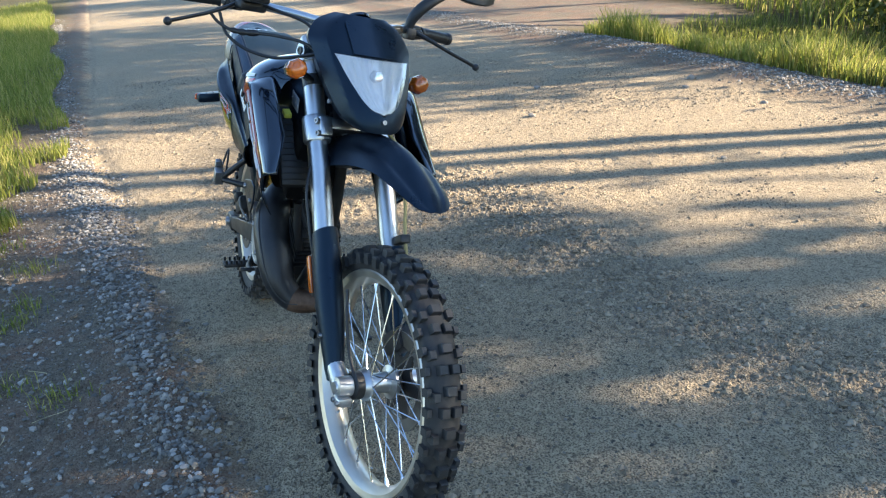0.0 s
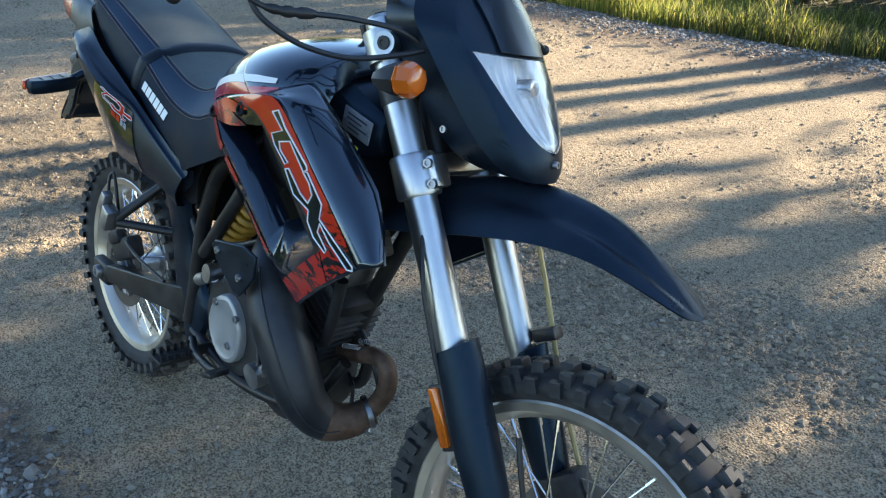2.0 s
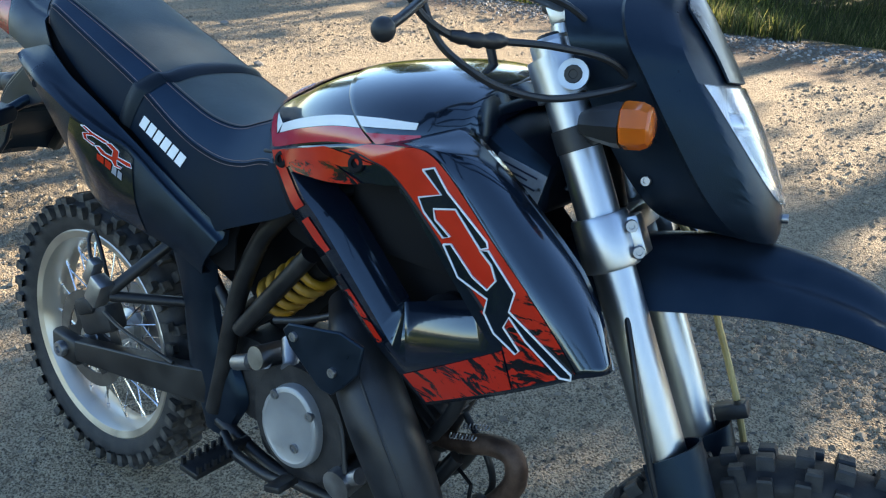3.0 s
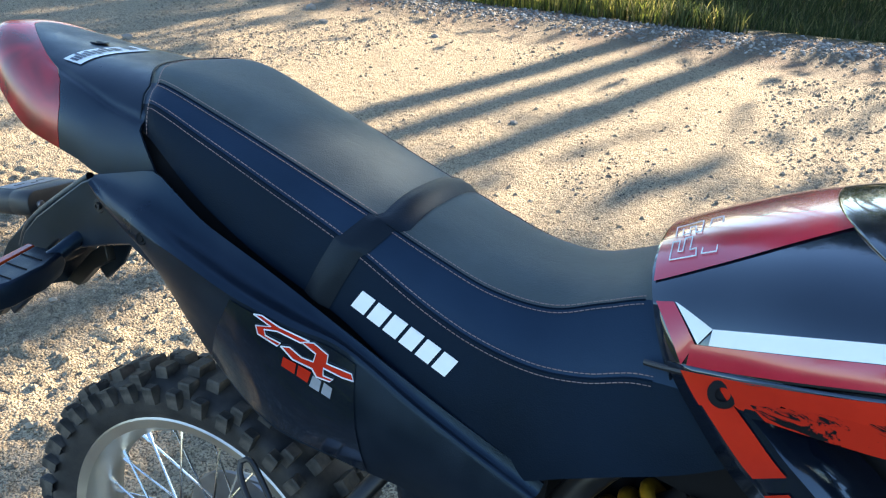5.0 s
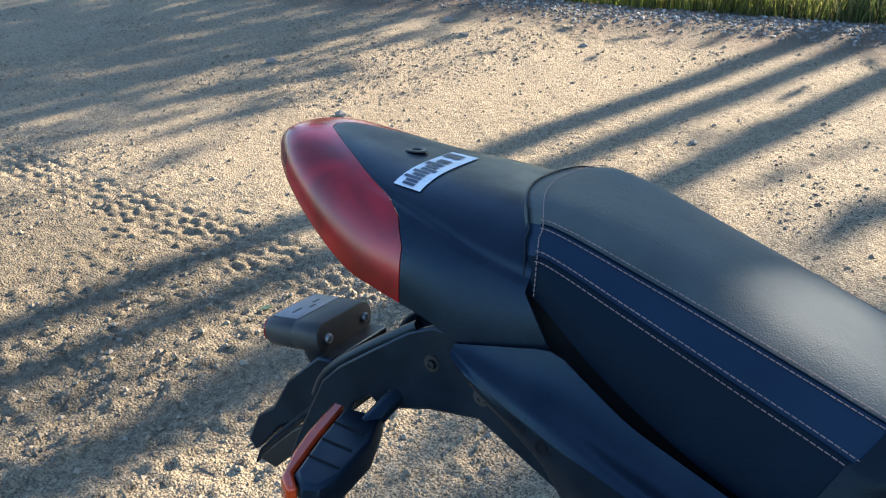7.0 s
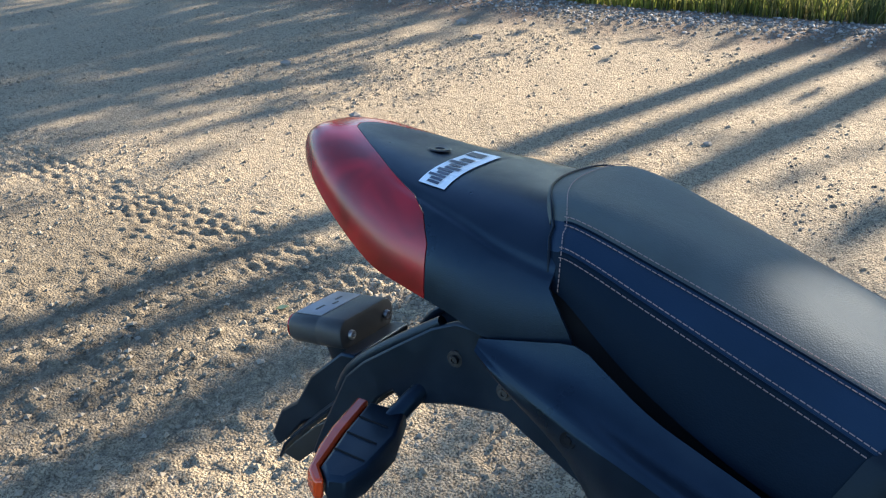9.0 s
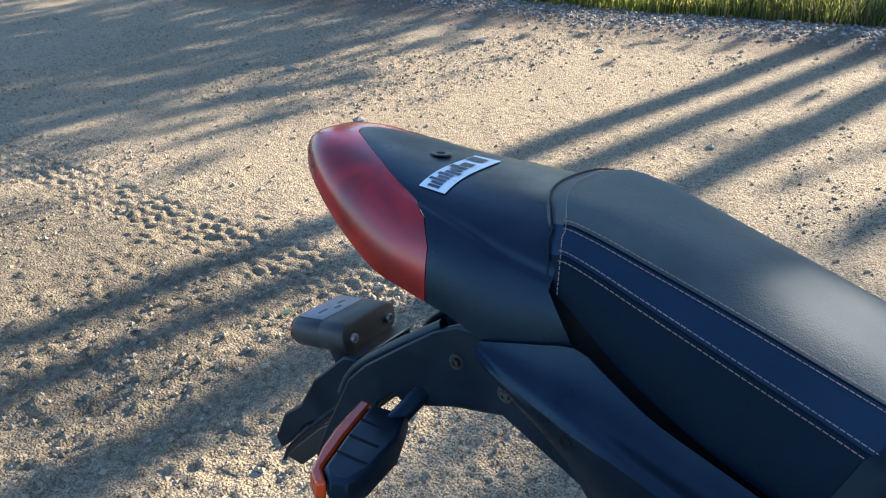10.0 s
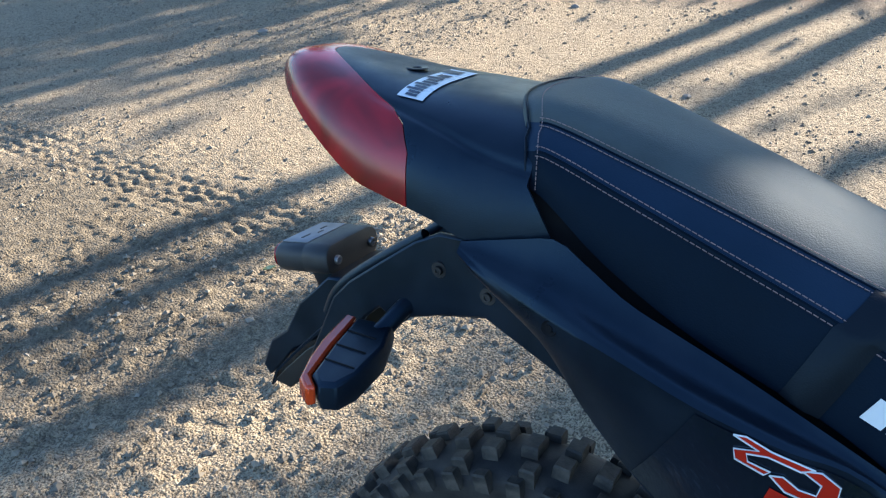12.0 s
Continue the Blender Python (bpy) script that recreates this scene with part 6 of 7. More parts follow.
sticker = part("sticker", sheet(bmesh.new(), tail_patch(-0.164, -0.132, 0.67, 1.05, 0.0, 0.0012)), WHITE, cowl, "white printed sticker across the tail", 60)
for k in range(10):
    u0 = 0.69 + 0.0345 * k
    hgt = (0.0, 0.0, 0.006, 0.0, 0.004, -0.004, 0.0, 0.006, 0.0, 0.006)[k]
    part("print_bar", sheet(bmesh.new(), tail_patch(-0.156 - max(hgt, 0), -0.142 + max(-hgt, 0), u0, u0 + 0.025, 0.0, 0.0019, 4)), NAVY, sticker)

# ---- side panels ----
RIM = [(-0.053, 0.147, 0.930), (0.0, 0.150, 0.944), (0.040, 0.152, 0.953), (0.062, 0.153, 0.942), (0.108, 0.154, 0.913), (0.150, 0.155, 0.896), (0.205, 0.156, 0.875), (0.293, 0.157, 0.837), (0.395, 0.155, 0.790), (0.522, 0.152, 0.737)]
SHOULDER = [(-0.052, 0.153, 0.926), (-0.024, 0.165, 0.916), (0.008, 0.176, 0.906), (0.049, 0.187, 0.897), (0.085, 0.193, 0.889), (0.120, 0.197, 0.880), (0.185, 0.200, 0.860), (0.25, 0.192, 0.842), (0.305, 0.176, 0.826), (0.40, 0.168, 0.772), (0.514, 0.162, 0.718)]
LOW = [(-0.048, 0.148, 0.917), (-0.014, 0.150, 0.889), (0.038, 0.154, 0.851), (0.085, 0.158, 0.798), (0.148, 0.162, 0.741), (0.215, 0.166, 0.700), (0.300, 0.160, 0.684), (0.385, 0.148, 0.668), (0.452, 0.138, 0.640)]
_rim, _sho, _lo = spline(RIM, 40), spline(SHOULDER, 40), spline(LOW, 40)


def panel_at(i, f, s, lift=0.0):
    """i along the panel (0 rear, 40 front); f: 0 inner rim, 1 shoulder, 2 lower edge."""
    j = int(min(max(math.floor(i), 0), 39))
    t = i - j
    a, b, c = (Vector(q[j]).lerp(Vector(q[j + 1]), t) for q in (_rim, _sho, _lo))
    if f <= 1:
        # a shallow trough between the rolled rim and the shoulder
        deep = min(1, i / 6) * (1 - 0.5 * i / 40)
        p = a.lerp(b, f) + Vector((0, -0.35, -1)) * (0.0075 * deep * math.sin(math.pi * min(1, f / 0.72)) - 0.003 * deep * math.exp(-((f - 0.86) / 0.1) ** 2))
    else:
        p = b.lerp(c, f - 1) + Vector((0, 0.009 * math.sin(math.pi * (f - 1)), 0))
    return Vector((p.x, s * (p.y + lift), p.z))


_grid = [(i, f, panel_at(i, f, 1)) for i in np.linspace(4, 36, 97) for f in np.linspace(0.6, 2, 57)]


def panel_spot(x, z, s, lift):
    """The place on the panel's outside at (x, z)."""
    i, f, _ = min(_grid, key=lambda g: (g[2].x - x) ** 2 + (g[2].z - z) ** 2)
    p = panel_at(i, f, s, lift)
    return Vector((x, p.y, z))


for s in (-1, 1):
    fs = [0, 0.06, 0.14, 0.25, 0.37, 0.5, 0.62, 0.72, 0.8, 0.86, 0.92, 0.97, 1.0, 1.03, 1.08, 1.15, 1.3, 1.5, 1.75, 1.9, 2.0]
    rows = [[panel_at(i, f, s) for f in fs] for i in range(41)]
    rows = [[Vector((p.x, p.y - s * 0.014, p.z)) for p in rows[0]]] + rows
    rows = [r + [Vector((r[-1].x, r[-1].y - s * 0.018, r[-1].z - 0.002))] for r in rows]
    bm = sheet(bmesh.new(), rows, 0.003)
    panel = part("side_panel", bm, MATTE, bike, "matte black plastic side panel under the seat", 38)
    # lower leg of the panel down to the foot peg
    LEG = [(0.735, 0.395, 0.512, 0.150), (0.70, 0.362, 0.498, 0.142), (0.655, 0.345, 0.458, 0.124), (0.60, 0.352, 0.450, 0.114), (0.55, 0.358, 0.452, 0.108), (0.50, 0.362, 0.466, 0.105), (0.45, 0.366, 0.505, 0.103), (0.40, 0.374, 0.525, 0.102), (0.35, 0.405, 0.500, 0.101), (0.315, 0.42, 0.485, 0.10)]
    rows = []
    for z, x0, x1, y in spline(LEG, 24):
        pts = []
        for t, k in ((0, -0.016), (0.06, -0.004), (0.2, 0.002), (0.5, 0.004), (0.8, 0.002), (0.94, -0.004), (1, -0.016)):
            pts.append((x0 + (x1 - x0) * t, s * (y + k), z))
        rows.append(pts)
    part("panel_leg", sheet(bmesh.new(), rows, 0.003), MATTE, panel, "matte black leg of the side panel", 40)
    # glossy inset with the small emblem
    rows = [[panel_at(16.4 + (9.6 + 5.5 * (f - 1)) * t, f, s, 0.0016) for f in np.linspace(1.03, 1.96, 12)] for t in np.linspace(0, 1, 18)]
    inset = part("panel_inset", sheet(bmesh.new(), rows), GLOSS, panel, "glossy black inset on the side panel", 60)

    def mark(corners, lift):
        bm2 = bmesh.new()
        bm2.faces.new([bm2.verts.new(panel_spot(x + 0.006, z + 0.004, s, lift)) for x, z in corners])
        return bm2

    EM = ([(0.2072, 0.8447), (0.2164, 0.8454), (0.2356, 0.8366), (0.2664, 0.8265), (0.2572, 0.8228), (0.2334, 0.8314), (0.2182, 0.8296), (0.2201, 0.8234), (0.2368, 0.8182), (0.2327, 0.814), (0.2108, 0.8226), (0.2088, 0.8319), (0.2265, 0.8352)],
          [(0.2368, 0.815), (0.2461, 0.8158), (0.258, 0.8059), (0.2704, 0.8036), (0.2724, 0.8131), (0.2579, 0.824), (0.2709, 0.8254), (0.2852, 0.8145), (0.2848, 0.805), (0.3116, 0.7998), (0.3142, 0.7923), (0.3023, 0.7931), (0.2812, 0.7989), (0.2815, 0.7904), (0.2925, 0.7885), (0.2888, 0.7852), (0.2743, 0.787), (0.2688, 0.795), (0.2489, 0.8019)])
    for e in EM:
        part("emblem", mark(e, 0.0026), RED, inset, "small red emblem", 60)
        bm2 = bmesh.new()
        pts = [panel_spot(x + 0.006, z + 0.004, s, 0.0030) for x, z in e]
        tube(bm2, pts + pts[:1], 0.0008, 5)
        part("emblem_outline", bm2, WHITE, inset, "", 60)
    for quad, material in (([(0.2385, 0.8025), (0.2525, 0.797), (0.2500, 0.784), (0.2355, 0.7905)], RED), ([(0.2545, 0.796), (0.2679, 0.7904), (0.2641, 0.7771), (0.2520, 0.7825)], RED),
                           ([(0.27, 0.7874), (0.2796, 0.7833), (0.2772, 0.7696), (0.2660, 0.7739)], GREY), ([(0.2826, 0.7825), (0.2922, 0.7783), (0.29, 0.7652), (0.2795, 0.7691)], GREY)):
        part("print_bar", mark(quad, 0.0026), material, inset)
    for i, f in ((7.75, 1.14),):
        p = panel_at(i, f, s)
        bm2 = lathe(bmesh.new(), ((0.0, 0.0018), (0.003, 0.0018), (0.0034, 0.0004), (0.0055, 0.0004), (0.0068, 0.0014), (0.0074, 0.0)), p, (0, s, 0.1), 20)
        part("panel_screw", bm2, DARK, panel, "black screw in a recess")

# ---- rear mudguard and number plate holder ----
for s in (-1, 1):
    bm = bmesh.new()
    for out in ([(0.08, 0.86), (-0.02, 0.92), (-0.11, 0.907), (-0.11, 0.812), (-0.044, 0.834), (0.08, 0.80)],
                [(-0.11, 0.907), (-0.14, 0.892), (-0.181, 0.861), (-0.226, 0.826), (-0.25, 0.800), (-0.262, 0.772), (-0.285, 0.72), (-0.300, 0.68), (-0.285, 0.665), (-0.25, 0.700), (-0.222, 0.755), (-0.205, 0.785), (-0.185, 0.803), (-0.165, 0.791), (-0.147, 0.800), (-0.11, 0.812)]):
        slab(bm, [(x, s * (0.090 + 0.26 * max(0, x + 0.11)), z) for x, z in out], (0, -s * 0.010, 0))
    # one plate, bent at the first bolt
    bmesh.ops.remove_doubles(bm, verts=bm.verts, dist=1e-5)
    bmesh.ops.delete(bm, geom=[f for f in bm.faces if all(abs(v.co.x + 0.11) < 1e-5 for v in f.verts)], context="FACES")
    cheek = part("mudguard_cheek", bm, MATTE, bike, "black plastic cheek of the plate holder", 30, bevel=0.003)
    for x, z in ((-0.107, 0.868), (-0.041, 0.861)):
        at = Vector((x, s * (0.091 + 0.26 * max(0, x + 0.11)), z))
        part("washer", lathe(bmesh.new(), ((0.004, 0.0012), (0.0085, 0.0012), (0.0095, 0.0), (0.0095, -0.004)), at, (0, s, 0), 24), ENGINE, cheek)
        part("bolt", bolt(bmesh.new(), at + Vector((0, s * 0.002, 0)), (0, s, 0), 0.005, 0.003), ENGINE, cheek)
    # raised rib along the top of the arm
    rib = [(x, s * (0.082 + 0.26 * max(0, x + 0.11)), z + 0.002) for x, z in ((-0.13, 0.897), (-0.181, 0.861), (-0.226, 0.826), (-0.25, 0.800), (-0.262, 0.772))]
    part("arm_rib", tube(bmesh.new(), spline(rib, 16), 0.007, 10), MATTE, cheek)
prof = [(0.16, 0.75), (0.08, 0.80), (-0.02, 0.85), (-0.14, 0.84), (-0.23, 0.80), (-0.30, 0.735), (-0.355, 0.675), (-0.362, 0.655)]
rows = [[(x, y, z - 0.012 * abs(y / 0.08) ** 2) for y in np.linspace(-0.082, 0.082, 9)] for x, z in spline(prof, 26)]
part("rear_mudguard", sheet(bmesh.new(), rows, 0.003), MATTE, bike, "black plastic rear mudguard", 60)
out = [(-0.262, 0.806), (-0.284, 0.803), (-0.331, 0.756), (-0.355, 0.711), (-0.382, 0.689), (-0.399, 0.648), (-0.388, 0.634), (-0.372, 0.650), (-0.345, 0.685), (-0.300, 0.715), (-0.262, 0.76)]
bracket = part("plate_bracket", slab(bmesh.new(), [(x, -0.056, z) for x, z in out], (0, 0.112, 0)), MATTE, bike, "black plastic bracket for the plate", 30, bevel=0.003)
out = [(-0.270, 0.735), (-0.300, 0.712), (-0.338, 0.672), (-0.356, 0.650), (-0.330, 0.646), (-0.292, 0.686), (-0.262, 0.705)]
for y in (-0.082, 0.064):
    part("bracket_prong", slab(bmesh.new(), [(x, y, z) for x, z in out], (0, 0.018, 0)), CABLE, bracket, bevel=0.002)
# plate lamp and rear reflector housing: a flat oval block
q = turned("Y", -9)
LAMP = Vector((-0.330, 0.003, 0.812))


def lamp_ring(x, k):
    ring = []
    for a in np.linspace(0, 2 * math.pi, 40, endpoint=False):
        side = 0.036 if math.cos(a) > 0 else -0.036
        ring.append(LAMP + q @ Vector((x, (side + 0.0185 * math.cos(a)) * (1 - (1 - k) * 0.4), 0.0195 * math.copysign(abs(math.sin(a)) ** 0.8, math.sin(a)) * k)))
    return ring


bm = bmesh.new()
skin(bm, [lamp_ring(x, k) for x, k in ((0.043, 0.84), (0.0425, 0.93), (0.040, 1.0), (0.006, 1.0), (0.004, 0.975), (0.002, 1.0), (-0.034, 0.98), (-0.040, 0.9))])
lamp = part("plate_lamp", bm, LAMPBLACK, bike, "black plate lamp housing over the mudguard", 35)
bm = bmesh.new()
skin(bm, [lamp_ring(x, k) for x, k in ((-0.039, 0.86), (-0.044, 0.84), (-0.047, 0.7))])
part("rear_reflector", bm, REDLENS, lamp, "small red reflector")
# the label's grey holds the sky's reflection on its top
bm = block(bmesh.new(), LAMP + q @ Vector((-0.015, 0, 0.0196)), (0.040, 0.080, 0.0016), q, 0.0005)
part("lamp_label", bm, GREY, lamp, "label on the lamp, lightened to grey as by reflection")
for k, (y, ln) in enumerate(((-0.018, 0.016), (0.002, 0.010), (0.018, 0.012))):
    part("print_bar", block(bmesh.new(), LAMP + q @ Vector((-0.015 + 0.008 * (k % 2), y, 0.0206)), (0.003, ln, 0.0006), q), LAMPBLACK, lamp)
bolts(lamp, [(LAMP + q @ Vector((0.043, y, -0.002)), (1, 0, 0)) for y in (-0.034, 0.038)], 0.006, 0.004)
for y, material in ((-0.020, CABLE), (-0.008, GREY), (0.006, CABLE), (0.018, GREY)):
    part("lamp_wire", tube(bmesh.new(), [(-0.296, y, 0.806), (-0.288, y, 0.785), (-0.296, y, 0.750)], 0.0042 if material is CABLE else 0.0022, 8), material, lamp)
part("lamp_foot", block(bmesh.new(), (-0.322, 0.012, 0.783), (0.045, 0.05, 0.04), turned("Y", -30), 0.006), MATTE, lamp)
# rear indicators, reaching out sideways
for s in (-1, 1):
    bm = bmesh.new()
    tube(bm, spline([(-0.148, s * 0.078, 0.818), (-0.154, s * 0.097, 0.808), (-0.160, s * 0.115, 0.796), (-0.166, s * 0.132, 0.788)], 8), 0.0105, 12)

    def spot(x, y, z):
        """Swept forward and drooping towards the tip."""
        return (x - 0.016 + 0.19 * (y - 0.118), s * y, z - 0.026 - 0.11 * (y - 0.118))

    o = [(-0.178, 0.116), (-0.134, 0.111), (-0.126, 0.15), (-0.134, 0.205), (-0.146, 0.228), (-0.163, 0.234), (-0.178, 0.222), (-0.180, 0.17)]
    top = [Vector(spot(x, y, 0.828)) for x, y in o]
    mid = sum(top, Vector((0, 0, 0))) / len(top)
    rings = [[mid.lerp(p, k) + Vector((0, 0, dz)) for p in top] for k, dz in ((0.90, 0.0), (1.0, -0.004), (1.02, -0.018), (0.95, -0.030), (0.86, -0.034))]
    skin(bm, rings)
    st = part("rear_indicator", bm, MATTE, bike, "black rear indicator on a rubber stalk", 35, bevel=0.002)
    for k in range(3):
        y = 0.146 + 0.026 * k
        a, b = Vector(spot(-0.176, y, 0.8282)), Vector(spot(-0.140, y, 0.8282))
        part("rib", tube(bmesh.new(), (a, b), 0.0011, 5), DARK, st)
    o = [(-0.180, 0.116), (-0.182, 0.17), (-0.180, 0.222), (-0.165, 0.236), (-0.174, 0.242), (-0.188, 0.232), (-0.195, 0.20), (-0.197, 0.17), (-0.194, 0.116)]
    bm = slab(bmesh.new(), [spot(x, y, 0.8265) for x, y in o], (0, 0, -0.022))
    part("indicator_lens", bm, AMBER_DEEP, st, "amber lens facing the rear", 35, bevel=0.003)

# ---- swing arm, shock absorber ----
bm = bmesh.new()
for s in (-1, 1):
    pts = spline([(0.50, s * 0.075, 0.41), (0.36, s * 0.098, 0.385), (0.15, s * 0.105, 0.345), (0.02, s * 0.105, 0.318)], 16)
    rows = [[(p[0], p[1] + a, p[2] + b * (1.25 - 0.5 * i / 16)) for a, b in ((-0.015, -0.03), (0.015, -0.03), (0.017, 0), (0.015, 0.03), (-0.015, 0.03), (-0.017, 0))] for i, p in enumerate(pts)]
    skin(bm, rows)
    block(bm, (0.0, s * 0.108, 0.316), (0.09, 0.03, 0.06), None, 0.008)
tube(bm, [(0.47, -0.085, 0.405), (0.47, 0.085, 0.405)], 0.03, 18)
arm = part("swing_arm", bm, FRAME, bike, "black box section swing arm", 35, bevel=0.003)
bolts(arm, [((0.0, s * 0.124, 0.316), (0, s, 0)) for s in (-1, 1)], 0.017, 0.012, None, STEEL, "axle_nut")
# rear brake caliper with its stay and hose
bm = block(bmesh.new(), (0.085, -0.085, 0.405), (0.11, 0.045, 0.06), turned("Y", -25), 0.012)
block(bm, (0.06, -0.10, 0.43), (0.06, 0.03, 0.035), turned("Y", -25), 0.008)
part("rear_caliper", bm, ENGINE, bike, "dusty rear brake caliper")
bm = tube(bmesh.new(), [(0.34, -0.095, 0.665), (0.275, -0.192, 0.562)], 0.011, 10)
stay = part("peg_stay", bm, FRAME, bike, "black stay of the passenger foot peg")
part("stay_rod", tube(bmesh.new(), [(0.37, -0.095, 0.545), (0.275, -0.192, 0.552)], 0.010, 10), FRAME, stay)
bm = block(bmesh.new(), (0.262, -0.205, 0.562), (0.035, 0.03, 0.055), turned("Y", 25), 0.005)
block(bm, (0.245, -0.205, 0.595), (0.02, 0.022, 0.05), turned("Y", 25), 0.004)
part("passenger_peg", bm, STEEL, stay, "folded metal passenger peg")
bm = tube(bmesh.new(), spline([(0.25, -0.195, 0.59), (0.20, -0.18, 0.60), (0.172, -0.165, 0.628), (0.182, -0.16, 0.64), (0.205, -0.165, 0.62), (0.255, -0.18, 0.565)], 26), 0.0038, 8)
part("hose_loop", bm, CABLE, bike, "black looped rear brake hose")
part("brake_hose", tube(bmesh.new(), spline([(0.10, -0.10, 0.44), (0.2, -0.115, 0.43), (0.35, -0.115, 0.42)], 12), 0.004, 8), CABLE, bike)
# spring and damper
a, b = Vector((0.435, -0.062, 0.50)), Vector((0.665, -0.06, 0.715))
bm = bmesh.new()
ax = (b - a).normalized()
o1 = ax.orthogonal().normalized()
o2 = ax.cross(o1)
turns = 5
pts = [a.lerp(b, 0.50 + 0.44 * i / (turns * 16)) + (o1 * math.cos(i * math.pi / 8) + o2 * math.sin(i * math.pi / 8)) * 0.033 for i in range(turns * 16 + 1)]
tube(bm, pts, 0.0082, 8)
shock = part("shock_absorber", tube(bmesh.new(), [a, a.lerp(b, 0.15), a.lerp(b, 0.16), a.lerp(b, 0.46), a.lerp(b, 0.47), a.lerp(b, 0.50), a.lerp(b, 0.51), a.lerp(b, 0.95), b], [0.018, 0.018, 0.025, 0.025, 0.034, 0.034, 0.022, 0.022, 0.033], 18), CABLE, bike, "black shock absorber with a yellow spring")
part("spring", bm, YELLOW, shock, "yellow painted coil spring", 60)
part("inner_mudguard", block(bmesh.new(), (0.535, 0, 0.66), (0.22, 0.05, 0.26), turned("Y", 40), 0.02), DARK, bike, "black inner mudguard ahead of the rear wheel")
part("reservoir_tube", tube(bmesh.new(), [(0.515, -0.105, 0.55), (0.665, -0.108, 0.735)], 0.015, 16), FRAME, bike, "black frame stay beside the shock")

# added block that keeps the gap behind the side panel black
part("gap_filler", block(bmesh.new(), (0.41, 0, 0.71), (0.17, 0.13, 0.2), turned("Y", 20), 0.02), DARK, bike, "black filler in the gap behind the side panel")

# ---- engine ----
bm = bmesh.new()
block(bm, (0.70, 0, 0.40), (0.30, 0.19, 0.22), turned("Y", 8), 0.04)
block(bm, (0.56, 0, 0.44), (0.18, 0.17, 0.18), None, 0.04)
tube(bm, [(0.69, -0.08, 0.455), (0.69, -0.135, 0.455)], 0.10, 32)
eng = part("engine", bm, ENGINE, bike, "dark two-stroke engine casing")
bm = bmesh.new()
c, d = Vector((0.80, 0, 0.47)), Vector((0.55, 0, 0.83)).normalized()
block(bm, c + d * 0.06, (0.10, 0.10, 0.15), turned("Y", 33), 0.02)
block(bm, c + d * 0.15, (0.11, 0.11, 0.04), turned("Y", 33), 0.015)
cyl = part("cylinder", bm, ENGINE, eng, "dark cast cylinder")
for k in range(8):
    part("fin", block(bmesh.new(), c + d * (0.017 * k), (0.15 - 0.004 * k, 0.14 - 0.003 * k, 0.006), turned("Y", 33), 0.002), ENGINE, eng)
# light grey clutch cover: a wide oval with a flat face and a rim
COV = [(0.606, 0.455), (0.618, 0.490), (0.648, 0.520), (0.690, 0.533), (0.725, 0.520), (0.748, 0.490), (0.757, 0.450), (0.748, 0.412), (0.722, 0.385), (0.690, 0.374), (0.655, 0.378), (0.625, 0.400), (0.609, 0.428)]
COV = [(0.621 + (x - 0.606) * 0.82, 0.455 + (z - 0.455) * 0.93) for x, z in COV]
oval = spline(COV + [COV[0]], 48)[:-1]
cen = Vector((0.683, 0.455))
bm = bmesh.new()
rings = []
for y, k in ((-0.112, 1.0), (-0.144, 1.0), (-0.149, 0.975), (-0.151, 0.94), (-0.152, 0.86), (-0.150, 0.80), (-0.150, 0.3)):
    rings.append([(cen.x + (x - cen.x) * k, y, cen.y + (z - cen.y) * k) for x, z in oval])
skin(bm, rings)
cover = part("clutch_cover", bm, COVER, eng, "light grey painted clutch cover", 30)
bolts(eng, [((x, -0.150, z), (0, -1, 0)) for x, z in ((0.700, 0.422), (0.650, 0.500), (0.726, 0.492))], 0.0085, 0.004)
# kick start boss, water pump and small castings
bm = bmesh.new()
tube(bm, [(0.60, -0.09, 0.535), (0.595, -0.145, 0.54)], 0.02, 18)
tube(bm, [(0.63, -0.10, 0.575), (0.655, -0.12, 0.545), (0.66, -0.13, 0.54)], 0.016, 12)
tube(bm, [(0.56, -0.11, 0.515), (0.61, -0.135, 0.535)], 0.011, 12)
tube(bm, [(0.525, -0.12, 0.495), (0.565, -0.125, 0.515)], 0.014, 12)
part("kick_start_boss", bm, STEEL, eng, "dull metal lever bosses", 35)
bm = tube(bmesh.new(), [(0.79, -0.10, 0.40), (0.79, -0.15, 0.395)], 0.026, 20)
tube(bm, [(0.79, -0.13, 0.40), (0.825, -0.135, 0.425)], 0.013, 12)
part("pump", bm, STEEL, eng, "dull metal water pump", 35)
for r, way in ((0.011, [(0.90, -0.06, 0.50), (0.94, -0.08, 0.57), (0.97, -0.09, 0.66)]), (0.013, [(0.78, -0.05, 0.60), (0.86, -0.06, 0.66), (0.95, -0.06, 0.70)]), (0.005, [(0.62, -0.10, 0.55), (0.70, -0.125, 0.545), (0.77, -0.13, 0.50), (0.80, -0.14, 0.42)]),
               (0.006, [(0.60, -0.11, 0.60), (0.66, -0.10, 0.62), (0.74, -0.09, 0.66)]), (0.006, [(0.88, 0.03, 0.52), (0.95, 0.02, 0.46), (0.97, 0.03, 0.40), (0.95, 0.04, 0.34)])):
    part("hose", tube(bmesh.new(), spline(way, 16), r, 10), CABLE, eng, "black rubber hose")
bm = block(bmesh.new(), (0.89, 0.0, 0.64), (0.06, 0.07, 0.06), turned("Y", 25), 0.012)
tube(bm, [(0.86, 0.0, 0.60), (0.90, 0.0, 0.66)], 0.03, 16)
part("carburettor", bm, STEEL, eng, "dull metal fittings over the cylinder")

